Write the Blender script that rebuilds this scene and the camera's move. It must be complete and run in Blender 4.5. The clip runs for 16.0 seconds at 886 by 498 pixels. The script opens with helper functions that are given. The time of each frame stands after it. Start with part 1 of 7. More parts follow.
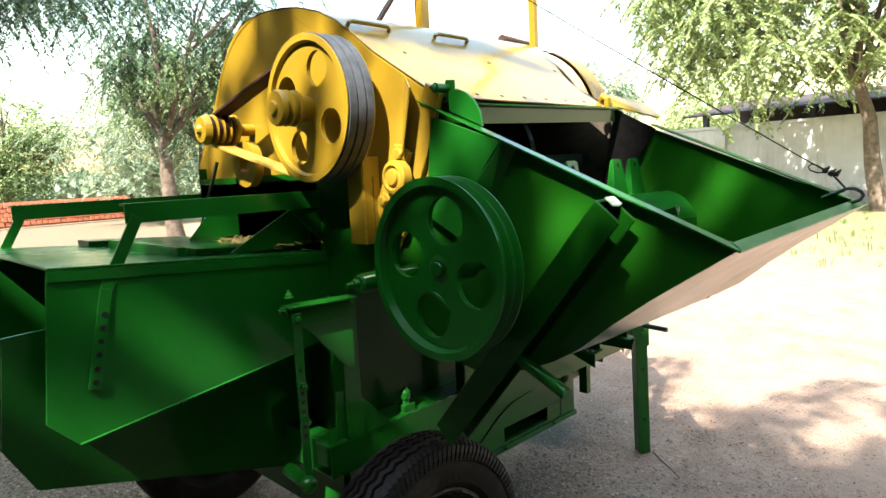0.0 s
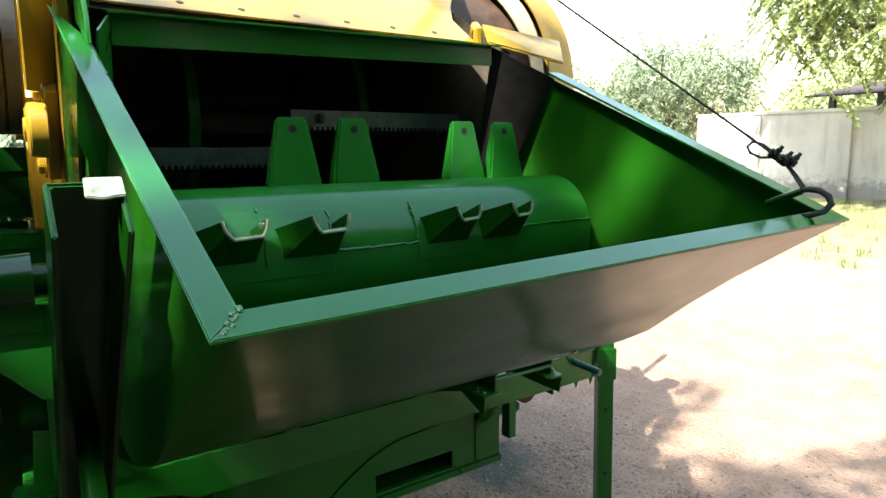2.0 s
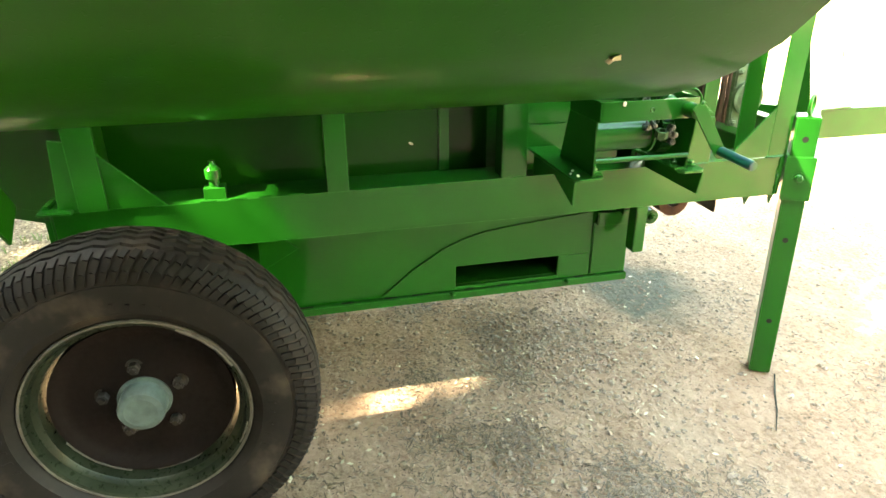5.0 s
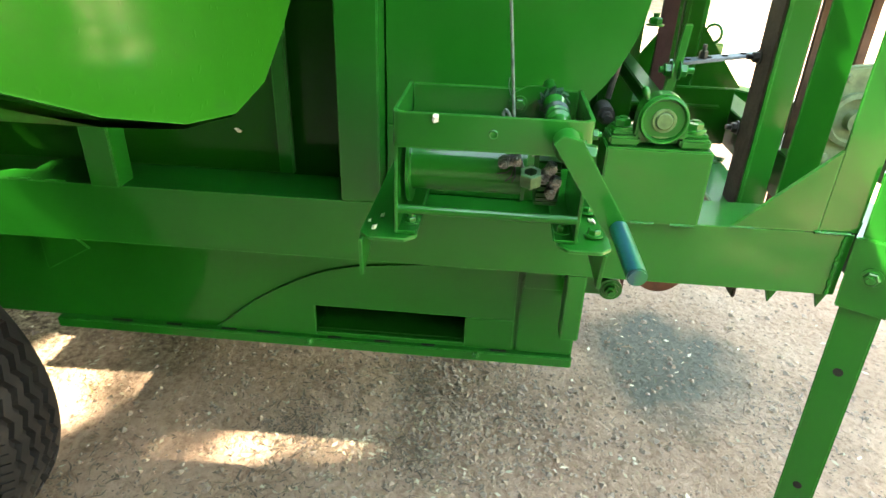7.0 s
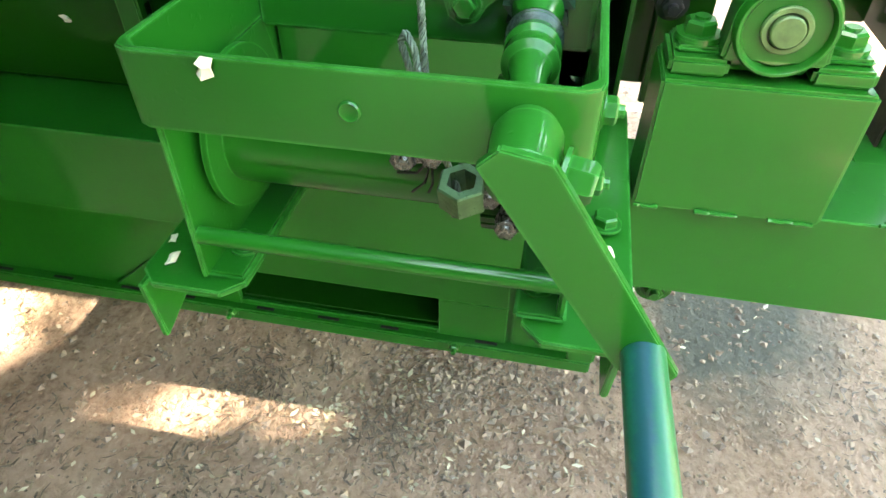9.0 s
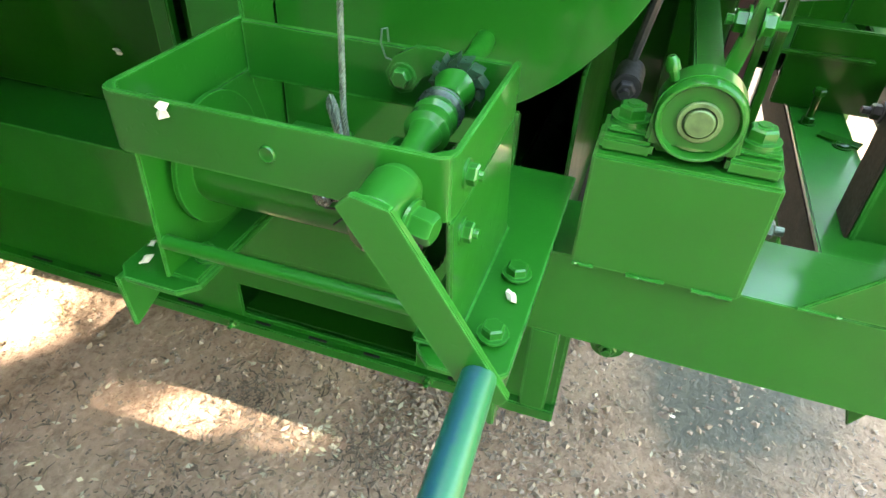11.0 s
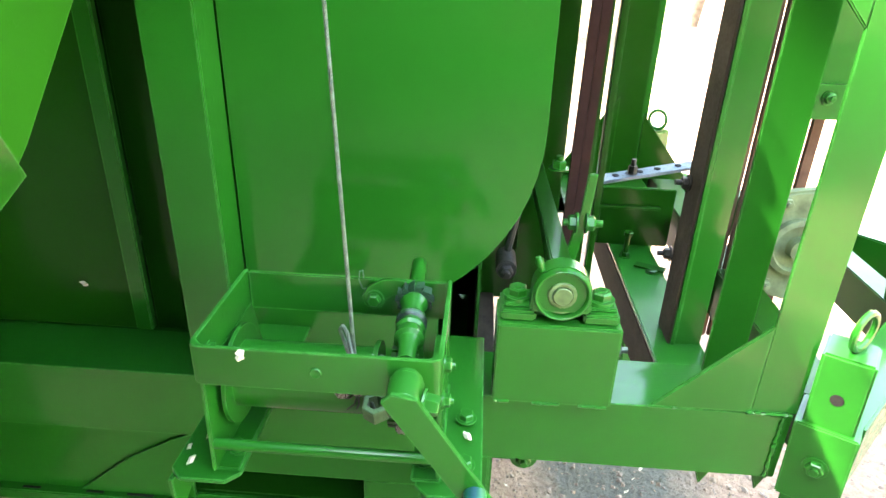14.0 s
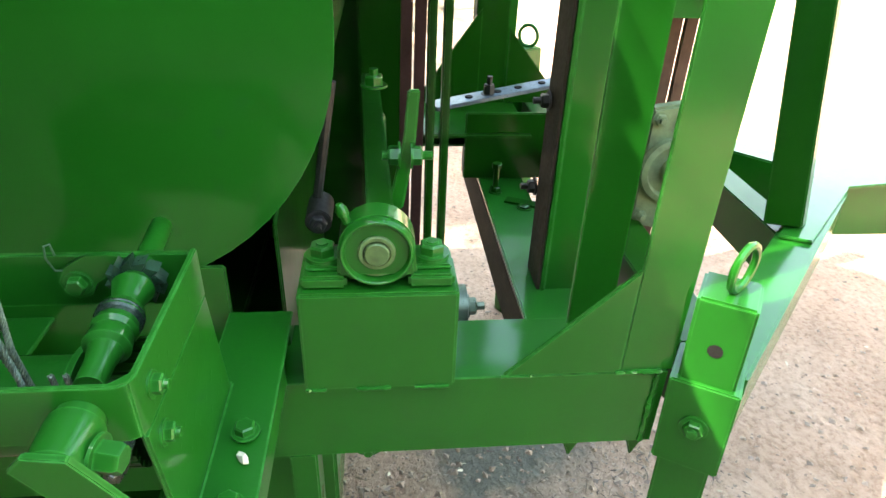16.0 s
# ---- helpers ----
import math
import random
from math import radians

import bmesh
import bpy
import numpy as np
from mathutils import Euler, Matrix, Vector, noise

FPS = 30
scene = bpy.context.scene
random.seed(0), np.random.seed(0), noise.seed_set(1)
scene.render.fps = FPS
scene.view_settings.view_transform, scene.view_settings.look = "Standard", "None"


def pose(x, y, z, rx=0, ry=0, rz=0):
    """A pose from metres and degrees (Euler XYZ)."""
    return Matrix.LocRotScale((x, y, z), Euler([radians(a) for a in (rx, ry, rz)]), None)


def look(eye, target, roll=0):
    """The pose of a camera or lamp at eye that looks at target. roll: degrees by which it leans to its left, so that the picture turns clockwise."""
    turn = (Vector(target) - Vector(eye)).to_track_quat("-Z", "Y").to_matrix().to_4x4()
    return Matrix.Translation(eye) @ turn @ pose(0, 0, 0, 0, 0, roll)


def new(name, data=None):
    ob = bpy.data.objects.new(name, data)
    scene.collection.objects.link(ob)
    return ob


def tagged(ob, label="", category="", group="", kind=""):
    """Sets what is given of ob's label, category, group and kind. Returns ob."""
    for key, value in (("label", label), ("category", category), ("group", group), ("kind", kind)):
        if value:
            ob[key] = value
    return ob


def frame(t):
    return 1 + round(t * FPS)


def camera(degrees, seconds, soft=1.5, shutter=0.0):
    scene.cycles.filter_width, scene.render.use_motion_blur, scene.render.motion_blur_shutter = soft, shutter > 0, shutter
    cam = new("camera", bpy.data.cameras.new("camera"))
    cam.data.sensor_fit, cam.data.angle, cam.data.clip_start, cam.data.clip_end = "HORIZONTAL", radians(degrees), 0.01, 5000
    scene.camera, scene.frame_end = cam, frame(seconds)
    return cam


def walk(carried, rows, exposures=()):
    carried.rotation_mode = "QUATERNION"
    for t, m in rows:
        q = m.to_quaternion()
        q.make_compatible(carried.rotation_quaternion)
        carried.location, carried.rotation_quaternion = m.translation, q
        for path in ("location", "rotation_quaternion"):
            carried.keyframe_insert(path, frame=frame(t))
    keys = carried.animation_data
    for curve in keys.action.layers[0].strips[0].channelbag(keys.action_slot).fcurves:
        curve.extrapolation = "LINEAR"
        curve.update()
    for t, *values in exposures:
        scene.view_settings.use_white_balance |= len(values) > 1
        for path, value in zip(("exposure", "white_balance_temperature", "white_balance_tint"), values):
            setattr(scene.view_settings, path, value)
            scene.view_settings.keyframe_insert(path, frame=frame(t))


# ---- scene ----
cam = camera(69.9, 16.0)
PATH = [
    (0, (1.025, 1.006, 1.397), (-0.397, 2.392, 1.159), -3.1),
    (0.5, (0.989, 1.221, 1.369), (-0.333, 2.694, 1.085), -2.7),
    (1, (0.978, 1.478, 1.367), (-0.333, 2.943, 0.995), -3.1),
    (1.5, (1.022, 1.744, 1.372), (-0.525, 2.987, 1.117), -0.3),
    (2, (1.023, 1.973, 1.361), (-0.595, 3.104, 1.045), -0.3),
    (2.5, (1.011, 2.192, 1.357), (-0.735, 3.069, 0.933), 2.1),
    (2.7, (1.014, 2.268, 1.329), (-0.789, 2.965, 0.818), 2.0),
    (3, (1.038, 2.343, 1.268), (-0.812, 2.752, 0.627), 0.6),
    (3.5, (1.016, 2.384, 1.188), (-0.816, 2.612, 0.419), -1.6),
    (4, (0.967, 2.357, 1.136), (-0.833, 2.635, 0.309), -0.8),
    (4.5, (0.935, 2.345, 1.088), (-0.88, 2.722, 0.337), -1.1),
    (5, (0.888, 2.447, 1.091), (-0.894, 2.866, 0.284), -0.4),
    (5.2, (0.856, 2.531, 1.094), (-0.931, 2.982, 0.317), -0.5),
    (7.3, (0.339, 3.181, 1.04), (-1.381, 2.95, 0.046), 0.0),
    (7.5, (0.274, 3.198, 1.041), (-1.415, 2.955, -0.002), -1.6),
    (8, (0.133, 3.182, 1.009), (-1.562, 3.039, -0.045), 3.9),
    (8.5, (0.047, 3.183, 0.992), (-1.576, 2.927, -0.148), 2.1),
    (9, (0.008, 3.216, 0.975), (-1.458, 2.923, -0.353), 0.1),
    (9.2, (0.007, 3.238, 0.977), (-1.446, 2.952, -0.367), -0.2),
    (11.3, (0.05, 3.317, 1.013), (-1.452, 2.828, -0.213), 3.6),
    (11.5, (0.059, 3.32, 1.011), (-1.392, 2.841, -0.278), 3.7),
    (12, (0.066, 3.315, 1.036), (-1.428, 2.811, -0.195), 2.3),
    (12.5, (0.022, 3.279, 1.047), (-1.495, 2.737, -0.138), -1.1),
    (13, (-0.015, 3.263, 1.051), (-1.579, 2.803, -0.107), -1.7),
    (13.5, (0.068, 3.259, 1.101), (-1.639, 2.982, 0.097), 0.9),
    (14, (0.204, 3.255, 1.163), (-1.599, 3.158, 0.303), 1.9),
    (14.5, (0.291, 3.273, 1.203), (-1.563, 3.207, 0.455), 2.4),
    (15, (0.367, 3.319, 1.203), (-1.484, 3.144, 0.467), 0.0),
    (15.5, (0.258, 3.347, 1.132), (-1.519, 3.268, 0.217), 1.0),
    (16, (0.036, 3.366, 1.091), (-1.676, 3.556, 0.074), 2.3),
]
EXPOSURES = [(0, 2.3, 6100, 12), (0.5, 2.4, 6000, 12), (1.0, 2.2, 6150, 12), (1.5, 2.03, 6200, 12), (2.0, 2.38, 6200, 13), (2.5, 2.92, 6200, 14), (3.0, 4.23, 7200, 5), (3.5, 4.77, 7800, 3), (4.0, 4.85, 7800, 1), (5.2, 4.55, 7800, 1), (7.3, 4.38, 7000, 7), (8.0, 4.53, 7000, 9), (9.0, 4.53, 7000, 10), (11.3, 4.53, 6850, 12), (12.6, 4.53, 6450, 9), (13.4, 4.53, 6450, 9), (14.0, 4.77, 6750, 17), (14.5, 4.37, 6850, 22), (15.0, 4.42, 6750, 16), (15.5, 4.27, 6750, 13), (16, 3.8, 6750, 12)]
walk(cam, [(t, look(eye, target, roll)) for t, eye, target, roll in PATH], EXPOSURES)

# ---- light ----
SUN = Vector((0.20, -0.59, 0.743)).normalized()
world = bpy.data.worlds.new("sky")
world.use_nodes = True
scene.world = world
_nt = world.node_tree
_sky = _nt.nodes.new("ShaderNodeTexSky")
_sky.sky_type = "NISHITA"
_sky.sun_disc = False
_sky.sun_elevation = math.asin(SUN.z)
_sky.sun_rotation = math.atan2(SUN.x, SUN.y)
_sky.dust_density = 2.0
_sky.air_density = 2.2
_sky.ozone_density = 0.6
_nt.links.new(_sky.outputs[0], _nt.nodes["Background"].inputs[0])
_nt.nodes["Background"].inputs[1].default_value = 0.12
_sun = bpy.data.lights.new("sun", "SUN")
_sun.energy, _sun.angle, _sun.color = 4.0, radians(0.45), (1.0, 0.91, 0.77)
new("sun", _sun).matrix_world = look((0, 0, 20), Vector((0, 0, 20)) - SUN)


# ---- materials ----
def material(name, build):
    m = bpy.data.materials.new(name)
    m.use_nodes = True
    t = m.node_tree
    build(t, t.nodes["Principled BSDF"])
    return m


def node(t, kind, operation="", **values):
    n = t.nodes.new(kind)
    if operation:
        n.operation = operation
    for k, v in values.items():
        n.inputs[k].default_value = v
    return n


def noise_tex(t, scale, detail=4.0, rough=0.6, space="Object"):
    c = node(t, "ShaderNodeTexCoord")
    n = node(t, "ShaderNodeTexNoise", Scale=scale, Detail=detail, Roughness=rough)
    t.links.new(c.outputs[space], n.inputs["Vector"])
    return n


def ramp(t, source, stops):
    r = t.nodes.new("ShaderNodeValToRGB")
    e = r.color_ramp.elements
    e[0].position, e[0].color = stops[0][0], (*stops[0][1], 1)
    e[1].position, e[1].color = stops[-1][0], (*stops[-1][1], 1)
    for p, c in stops[1:-1]:
        x = e.new(p)
        x.color = (*c, 1)
    t.links.new(source, r.inputs[0])
    return r


def grey(v):
    return (v, v, v)


def mixed(t, fac, a, b):
    """Colour mix; a and b are sockets or colours."""
    m = node(t, "ShaderNodeMix")
    m.data_type = "RGBA"
    for sock, v in ((m.inputs[0], fac), (m.inputs[6], a), (m.inputs[7], b)):
        if isinstance(v, bpy.types.NodeSocket):
            t.links.new(v, sock)
        elif isinstance(v, float):
            sock.default_value = v
        else:
            sock.default_value = (*v, 1)
    return m.outputs[2]


def bump(t, b, height, strength=0.2, distance=0.002):
    n = node(t, "ShaderNodeBump", Strength=strength, Distance=distance)
    t.links.new(height, n.inputs["Height"])
    t.links.new(n.outputs[0], b.inputs["Normal"])


def paint(name, colour, dark, rough=0.3, wear=(0.22, 0.21, 0.13), dust=0.10, coat=0.6, sheen=0.07, edge=None):
    """Brushed-on gloss enamel over welded sheet steel, with brush waviness, thin dust and rare worn specks."""
    def build(t, b):
        big = noise_tex(t, 4.0, 4.0)
        fine = noise_tex(t, 60.0, 5.0)
        speck = noise_tex(t, 130.0, 2.0)
        base = mixed(t, ramp(t, big.outputs[0], [(0.3, grey(0)), (0.7, grey(1))]).outputs[0], dark, colour)
        patch = noise_tex(t, 2.2, 6.0, 0.7)
        dusty = mixed(t, ramp(t, patch.outputs[0], [(0.52, grey(0)), (0.72, grey(dust))]).outputs[0], base, wear)
        worn = mixed(t, ramp(t, speck.outputs[0], [(0.815, grey(0)), (0.835, grey(0.6))]).outputs[0], dusty, wear)
        # sharp edges paler: painted-in edge highlights along with paint rubbed thin
        soft = t.nodes.new("ShaderNodeBevel")
        soft.samples = 4
        soft.inputs["Radius"].default_value = 0.0022
        flat = node(t, "ShaderNodeNewGeometry")
        turn = node(t, "ShaderNodeVectorMath", operation="DOT_PRODUCT")
        t.links.new(soft.outputs[0], turn.inputs[0])
        t.links.new(flat.outputs["Normal"], turn.inputs[1])
        rub = ramp(t, turn.outputs["Value"], [(0.86, grey(0.6)), (0.985, grey(0))])
        broken = node(t, "ShaderNodeMath", operation="MULTIPLY")
        t.links.new(rub.outputs[0], broken.inputs[0])
        t.links.new(ramp(t, fine.outputs[0], [(0.35, grey(0.25)), (0.6, grey(1))]).outputs[0], broken.inputs[1])
        edged = mixed(t, broken.outputs[0], worn, edge or tuple(min(0.8, 2.2 * c + 0.03) for c in colour))
        t.links.new(edged, b.inputs["Base Color"])
        r = ramp(t, patch.outputs[0], [(0.35, grey(rough)), (0.7, grey(rough + 0.15))])
        t.links.new(r.outputs[0], b.inputs["Roughness"])
        # brush strokes left in the last coat
        co = node(t, "ShaderNodeTexCoord")
        stretch = node(t, "ShaderNodeVectorMath", operation="MULTIPLY")
        t.links.new(co.outputs["Object"], stretch.inputs[0])
        stretch.inputs[1].default_value = (70.0, 5.0, 55.0)
        strokes = node(t, "ShaderNodeTexNoise", Scale=1.0, Detail=4.0, Roughness=0.6)
        t.links.new(stretch.outputs[0], strokes.inputs["Vector"])
        cr = ramp(t, strokes.outputs[0], [(0.3, grey(0.06)), (0.7, grey(0.18))])
        t.links.new(cr.outputs[0], b.inputs["Coat Roughness"])
        b.inputs["Specular IOR Level"].default_value = sheen
        b.inputs["Coat Weight"].default_value = coat
        w = noise_tex(t, 7.0, 2.0)
        f2 = noise_tex(t, 90.0, 3.0)
        add = node(t, "ShaderNodeMath", operation="MULTIPLY_ADD")
        t.links.new(f2.outputs[0], add.inputs[0])
        add.inputs[1].default_value = 0.04
        t.links.new(w.outputs[0], add.inputs[2])
        # pimples and droplets left in the thick paint
        drops = noise_tex(t, 150.0, 1.0)
        pimple = ramp(t, drops.outputs[0], [(0.66, grey(0)), (0.76, grey(1))])
        spot = node(t, "ShaderNodeMath", operation="MULTIPLY_ADD")
        t.links.new(pimple.outputs[0], spot.inputs[0])
        spot.inputs[1].default_value = 0.16
        t.links.new(add.outputs[0], spot.inputs[2])
        both = node(t, "ShaderNodeMath", operation="MULTIPLY_ADD")
        t.links.new(strokes.outputs[0], both.inputs[0])
        both.inputs[1].default_value = 0.05
        t.links.new(spot.outputs[0], both.inputs[2])
        bump(t, b, both.outputs[0], 0.14, 0.006)
    return material(name, build)


def plain(name, colour, rough=0.6, metal=0.0, vary=0.25, scale=30.0, relief=0.2):
    def build(t, b):
        b.inputs["Specular IOR Level"].default_value = 0.2 if metal < 0.15 else 0.4
        n = noise_tex(t, scale, 5.0)
        f = noise_tex(t, scale * 7, 3.0)
        lo = tuple(c * (1 - vary) for c in colour)
        hi = tuple(min(1, c * (1 + vary)) for c in colour)
        c1 = ramp(t, n.outputs[0], [(0.3, lo), (0.7, hi)])
        t.links.new(c1.outputs[0], b.inputs["Base Color"])
        r = ramp(t, f.outputs[0], [(0.3, grey(max(0.05, rough - 0.1))), (0.7, grey(min(1, rough + 0.1)))])
        t.links.new(r.outputs[0], b.inputs["Roughness"])
        b.inputs["Metallic"].default_value = metal
        bump(t, b, f.outputs[0], relief, 0.001)
    return material(name, build)


GREEN = paint("green_paint", (0.0082, 0.108, 0.0080), (0.0060, 0.083, 0.0060), 0.32, (0.06, 0.13, 0.04), dust=0.04, coat=0.65)
GREEN_SHEET = paint("green_paint_thin_coat", (0.0120, 0.098, 0.0045), (0.0090, 0.074, 0.0035), 0.30, (0.05, 0.10, 0.03), dust=0.05, coat=0.40, sheen=0.05)
# darker copy of the green: shade of recessed and far parts in the colour
GREEN_DARK = paint("green_paint_shaded", (0.0052, 0.058, 0.0026), (0.0038, 0.042, 0.0020), 0.30, (0.03, 0.06, 0.015), dust=0.06, coat=0.35, sheen=0.05)
YELLOW = paint("yellow_paint", (0.33, 0.212, 0.015), (0.26, 0.160, 0.009), 0.27, (0.35, 0.24, 0.1))
RIM = plain("rim_maroon_black", (0.006, 0.003, 0.0026), 0.62, 0.0, 0.4, 12)
RIM_BARREL = plain("rim_green_black", (0.016, 0.022, 0.013), 0.32, 0.1, 0.4, 14)
RIM_EDGE = plain("rim_worn_grey", (0.10, 0.09, 0.075), 0.5, 0.2, 0.5, 25)
HUBCAP = plain("hub_cap_grey", (0.10, 0.14, 0.13), 0.38, 0.2, 0.3, 30)
STEEL = plain("bare_steel", (0.42, 0.42, 0.40), 0.35, 0.9, 0.3, 60)
DARK_STEEL = plain("dark_steel", (0.06, 0.055, 0.05), 0.5, 0.6, 0.3, 40)
BEARING = plain("bearing_race_smeared", (0.10, 0.17, 0.06), 0.42, 0.25, 0.35, 60)
# dull brown that holds the shade inside mouth and casing
INSIDE_DARK = plain("shaded_inside_sheet", (0.075, 0.062, 0.045), 0.6, 0.1, 0.4, 20)
# near-black; in holes and slots it stands in for the shade inside
NEAR_BLACK = plain("near_black_fill", (0.012, 0.011, 0.010), 0.9, 0.0, 0.4, 40)
WORN_THREAD = plain("worn_green_thread", (0.028, 0.045, 0.034), 0.28, 0.5, 0.4, 90)
BELT = plain("belt_rubber", (0.035, 0.014, 0.012), 0.7, 0.0, 0.3, 30)
BELT_GREY = plain("belt_rubber_grey", (0.075, 0.08, 0.085), 0.6, 0.0, 0.3, 30)
ROPE = plain("rope_dark", (0.03, 0.035, 0.03), 0.9, 0.0, 0.4, 90)
WORN_PAINT = plain("scuffed_pale_paint", (0.30, 0.36, 0.26), 0.45, 0.2, 0.5, 60)
CHIP = plain("pale_petal", (0.576, 0.528, 0.36), 0.7, 0.0, 0.2, 80)
BARK = plain("bark", (0.15, 0.115, 0.085), 0.9, 0.0, 0.45, 9, 0.8)
STRAW = plain("straw", (0.42, 0.32, 0.10), 0.8, 0.0, 0.35, 50)
BRICK = plain("brick", (0.38, 0.13, 0.07), 0.9, 0.0, 0.3, 3)
IRON_SHEET = plain("rusty_roof_sheet", (0.07, 0.05, 0.045), 0.8, 0.0, 0.4, 2)


def _rubber(t, b):
    n = noise_tex(t, 9.0, 4.0)
    f = noise_tex(t, 120.0, 4.0)
    c = ramp(t, n.outputs[0], [(0.3, (0.008, 0.0072, 0.0068)), (0.55, (0.016, 0.0138, 0.0125)), (0.76, (0.065, 0.050, 0.038))])
    t.links.new(c.outputs[0], b.inputs["Base Color"])
    b.inputs["Roughness"].default_value = 0.62
    b.inputs["Specular IOR Level"].default_value = 0.22
    bump(t, b, f.outputs[0], 0.3, 0.001)


RUBBER = material("tyre_rubber", _rubber)


def _plaster(t, b):
    n = noise_tex(t, 0.7, 6.0)
    f = noise_tex(t, 6.0, 5.0)
    a = ramp(t, n.outputs[0], [(0.35, (0.437, 0.429, 0.413)), (0.6, (0.593, 0.585, 0.569))])
    g = node(t, "ShaderNodeTexCoord")
    # rain streaks down the wall
    mp = node(t, "ShaderNodeMapping")
    mp.inputs["Scale"].default_value = (1.0, 1.0, 0.12)
    t.links.new(g.outputs["Object"], mp.inputs["Vector"])
    st = node(t, "ShaderNodeTexNoise", Scale=3.5, Detail=5.0, Roughness=0.65)
    t.links.new(mp.outputs[0], st.inputs["Vector"])
    streak = ramp(t, st.outputs[0], [(0.5, grey(0)), (0.72, grey(0.55))])
    sep = node(t, "ShaderNodeSeparateXYZ")
    t.links.new(g.outputs["Object"], sep.inputs[0])
    add = node(t, "ShaderNodeMath", operation="MULTIPLY_ADD")
    t.links.new(f.outputs[0], add.inputs[0])
    add.inputs[1].default_value = 0.9
    t.links.new(sep.outputs[2], add.inputs[2])
    damp = ramp(t, add.outputs[0], [(0.75, grey(0.75)), (1.05, grey(0))])
    streaked = mixed(t, streak.outputs[0], a.outputs[0], (0.265, 0.25, 0.226))
    t.links.new(mixed(t, damp.outputs[0], streaked, (0.156, 0.148, 0.14)), b.inputs["Base Color"])
    b.inputs["Roughness"].default_value = 0.95
    bump(t, b, f.outputs[0], 0.4, 0.01)


PLASTER = material("stained_lime_plaster", _plaster)


def _soil(t, b):
    big = noise_tex(t, 0.35, 5.0)
    mid = noise_tex(t, 4.0, 6.0, 0.65)
    fine = noise_tex(t, 60.0, 7.0, 0.68)
    c = ramp(t, mid.outputs[0], [(0.3, (0.2517, 0.1554, 0.09777)), (0.5, (0.433, 0.2851, 0.1956)), (0.7, (0.5317, 0.3811, 0.2749))])
    d = ramp(t, fine.outputs[0], [(0.37, (0.1399, 0.08247, 0.05247)), (0.49, (0.4058, 0.2614, 0.1781)), (0.68, (0.5317, 0.3811, 0.2749))])
    col = mixed(t, 0.45, c.outputs[0], d.outputs[0])
    pale = ramp(t, big.outputs[0], [(0.45, grey(0)), (0.65, grey(0.5))])
    col = mixed(t, pale.outputs[0], col, (0.4763, 0.3643, 0.2691))
    g = node(t, "ShaderNodeTexCoord")
    # oil-darkened soil under the gearbox
    off = node(t, "ShaderNodeVectorMath", operation="SUBTRACT")
    t.links.new(g.outputs["Object"], off.inputs[0])
    off.inputs[1].default_value = (-0.98, 3.62, 0.0)
    ln = node(t, "ShaderNodeVectorMath", operation="LENGTH")
    t.links.new(off.outputs[0], ln.inputs[0])
    wob = node(t, "ShaderNodeMath", operation="MULTIPLY_ADD")
    t.links.new(mid.outputs[0], wob.inputs[0])
    wob.inputs[1].default_value = 0.42
    t.links.new(ln.outputs[1], wob.inputs[2])
    oil = ramp(t, wob.outputs[0], [(0.35, grey(0.8)), (0.47, grey(0))])
    col = mixed(t, oil.outputs[0], col, (0.085, 0.108, 0.092))
    # grass creeps in away from the yard
    sep = node(t, "ShaderNodeSeparateXYZ")
    t.links.new(g.outputs["Object"], sep.inputs[0])
    far = node(t, "ShaderNodeMath", operation="MULTIPLY_ADD")
    t.links.new(big.outputs[0], far.inputs[0])
    far.inputs[1].default_value = 9.0
    t.links.new(sep.outputs[1], far.inputs[2])
    gr = ramp(t, far.outputs[0], [(0.0, grey(0)), (1.0, grey(0.68))])
    mr = node(t, "ShaderNodeMapRange")
    mr.inputs[1].default_value, mr.inputs[2].default_value = 12.5, 18.0
    t.links.new(far.outputs[0], mr.inputs[0])
    t.links.new(mr.outputs[0], gr.inputs[0])
    col = mixed(t, gr.outputs[0], col, (0.15, 0.19, 0.06))
    # litter-covered darker soil under the trees
    lit = node(t, "ShaderNodeMath", operation="MULTIPLY_ADD")
    t.links.new(mid.outputs[0], lit.inputs[0])
    lit.inputs[1].default_value = 1.6
    away = node(t, "ShaderNodeMath", operation="ABSOLUTE")
    t.links.new(sep.outputs[0], away.inputs[0])
    side = node(t, "ShaderNodeMath", operation="MULTIPLY_ADD")
    t.links.new(away.outputs[0], side.inputs[0])
    side.inputs[1].default_value = -0.4
    t.links.new(sep.outputs[1], side.inputs[2])
    t.links.new(side.outputs[0], lit.inputs[2])
    lm = node(t, "ShaderNodeMapRange")
    lm.inputs[1].default_value, lm.inputs[2].default_value, lm.inputs[3].default_value, lm.inputs[4].default_value = 2.30, 2.95, 0.88, 0.0
    t.links.new(lit.outputs[0], lm.inputs[0])
    humus = ramp(t, fine.outputs[0], [(0.40, (0.048, 0.036, 0.0192)), (0.5, (0.152, 0.114, 0.066)), (0.62, (0.291, 0.23, 0.139))])
    col = mixed(t, lm.outputs[0], col, humus.outputs[0])
    t.links.new(col, b.inputs["Base Color"])
    b.inputs["Roughness"].default_value = 0.95
    b.inputs["Specular IOR Level"].default_value = 0.2
    clod = node(t, "ShaderNodeTexVoronoi", Scale=38.0)
    t.links.new(g.outputs["Object"], clod.inputs["Vector"])
    h = node(t, "ShaderNodeMath", operation="MULTIPLY_ADD")
    t.links.new(clod.outputs["Distance"], h.inputs[0])
    h.inputs[1].default_value = -0.35
    t.links.new(fine.outputs[0], h.inputs[2])
    h2 = node(t, "ShaderNodeMath", operation="MULTIPLY_ADD")
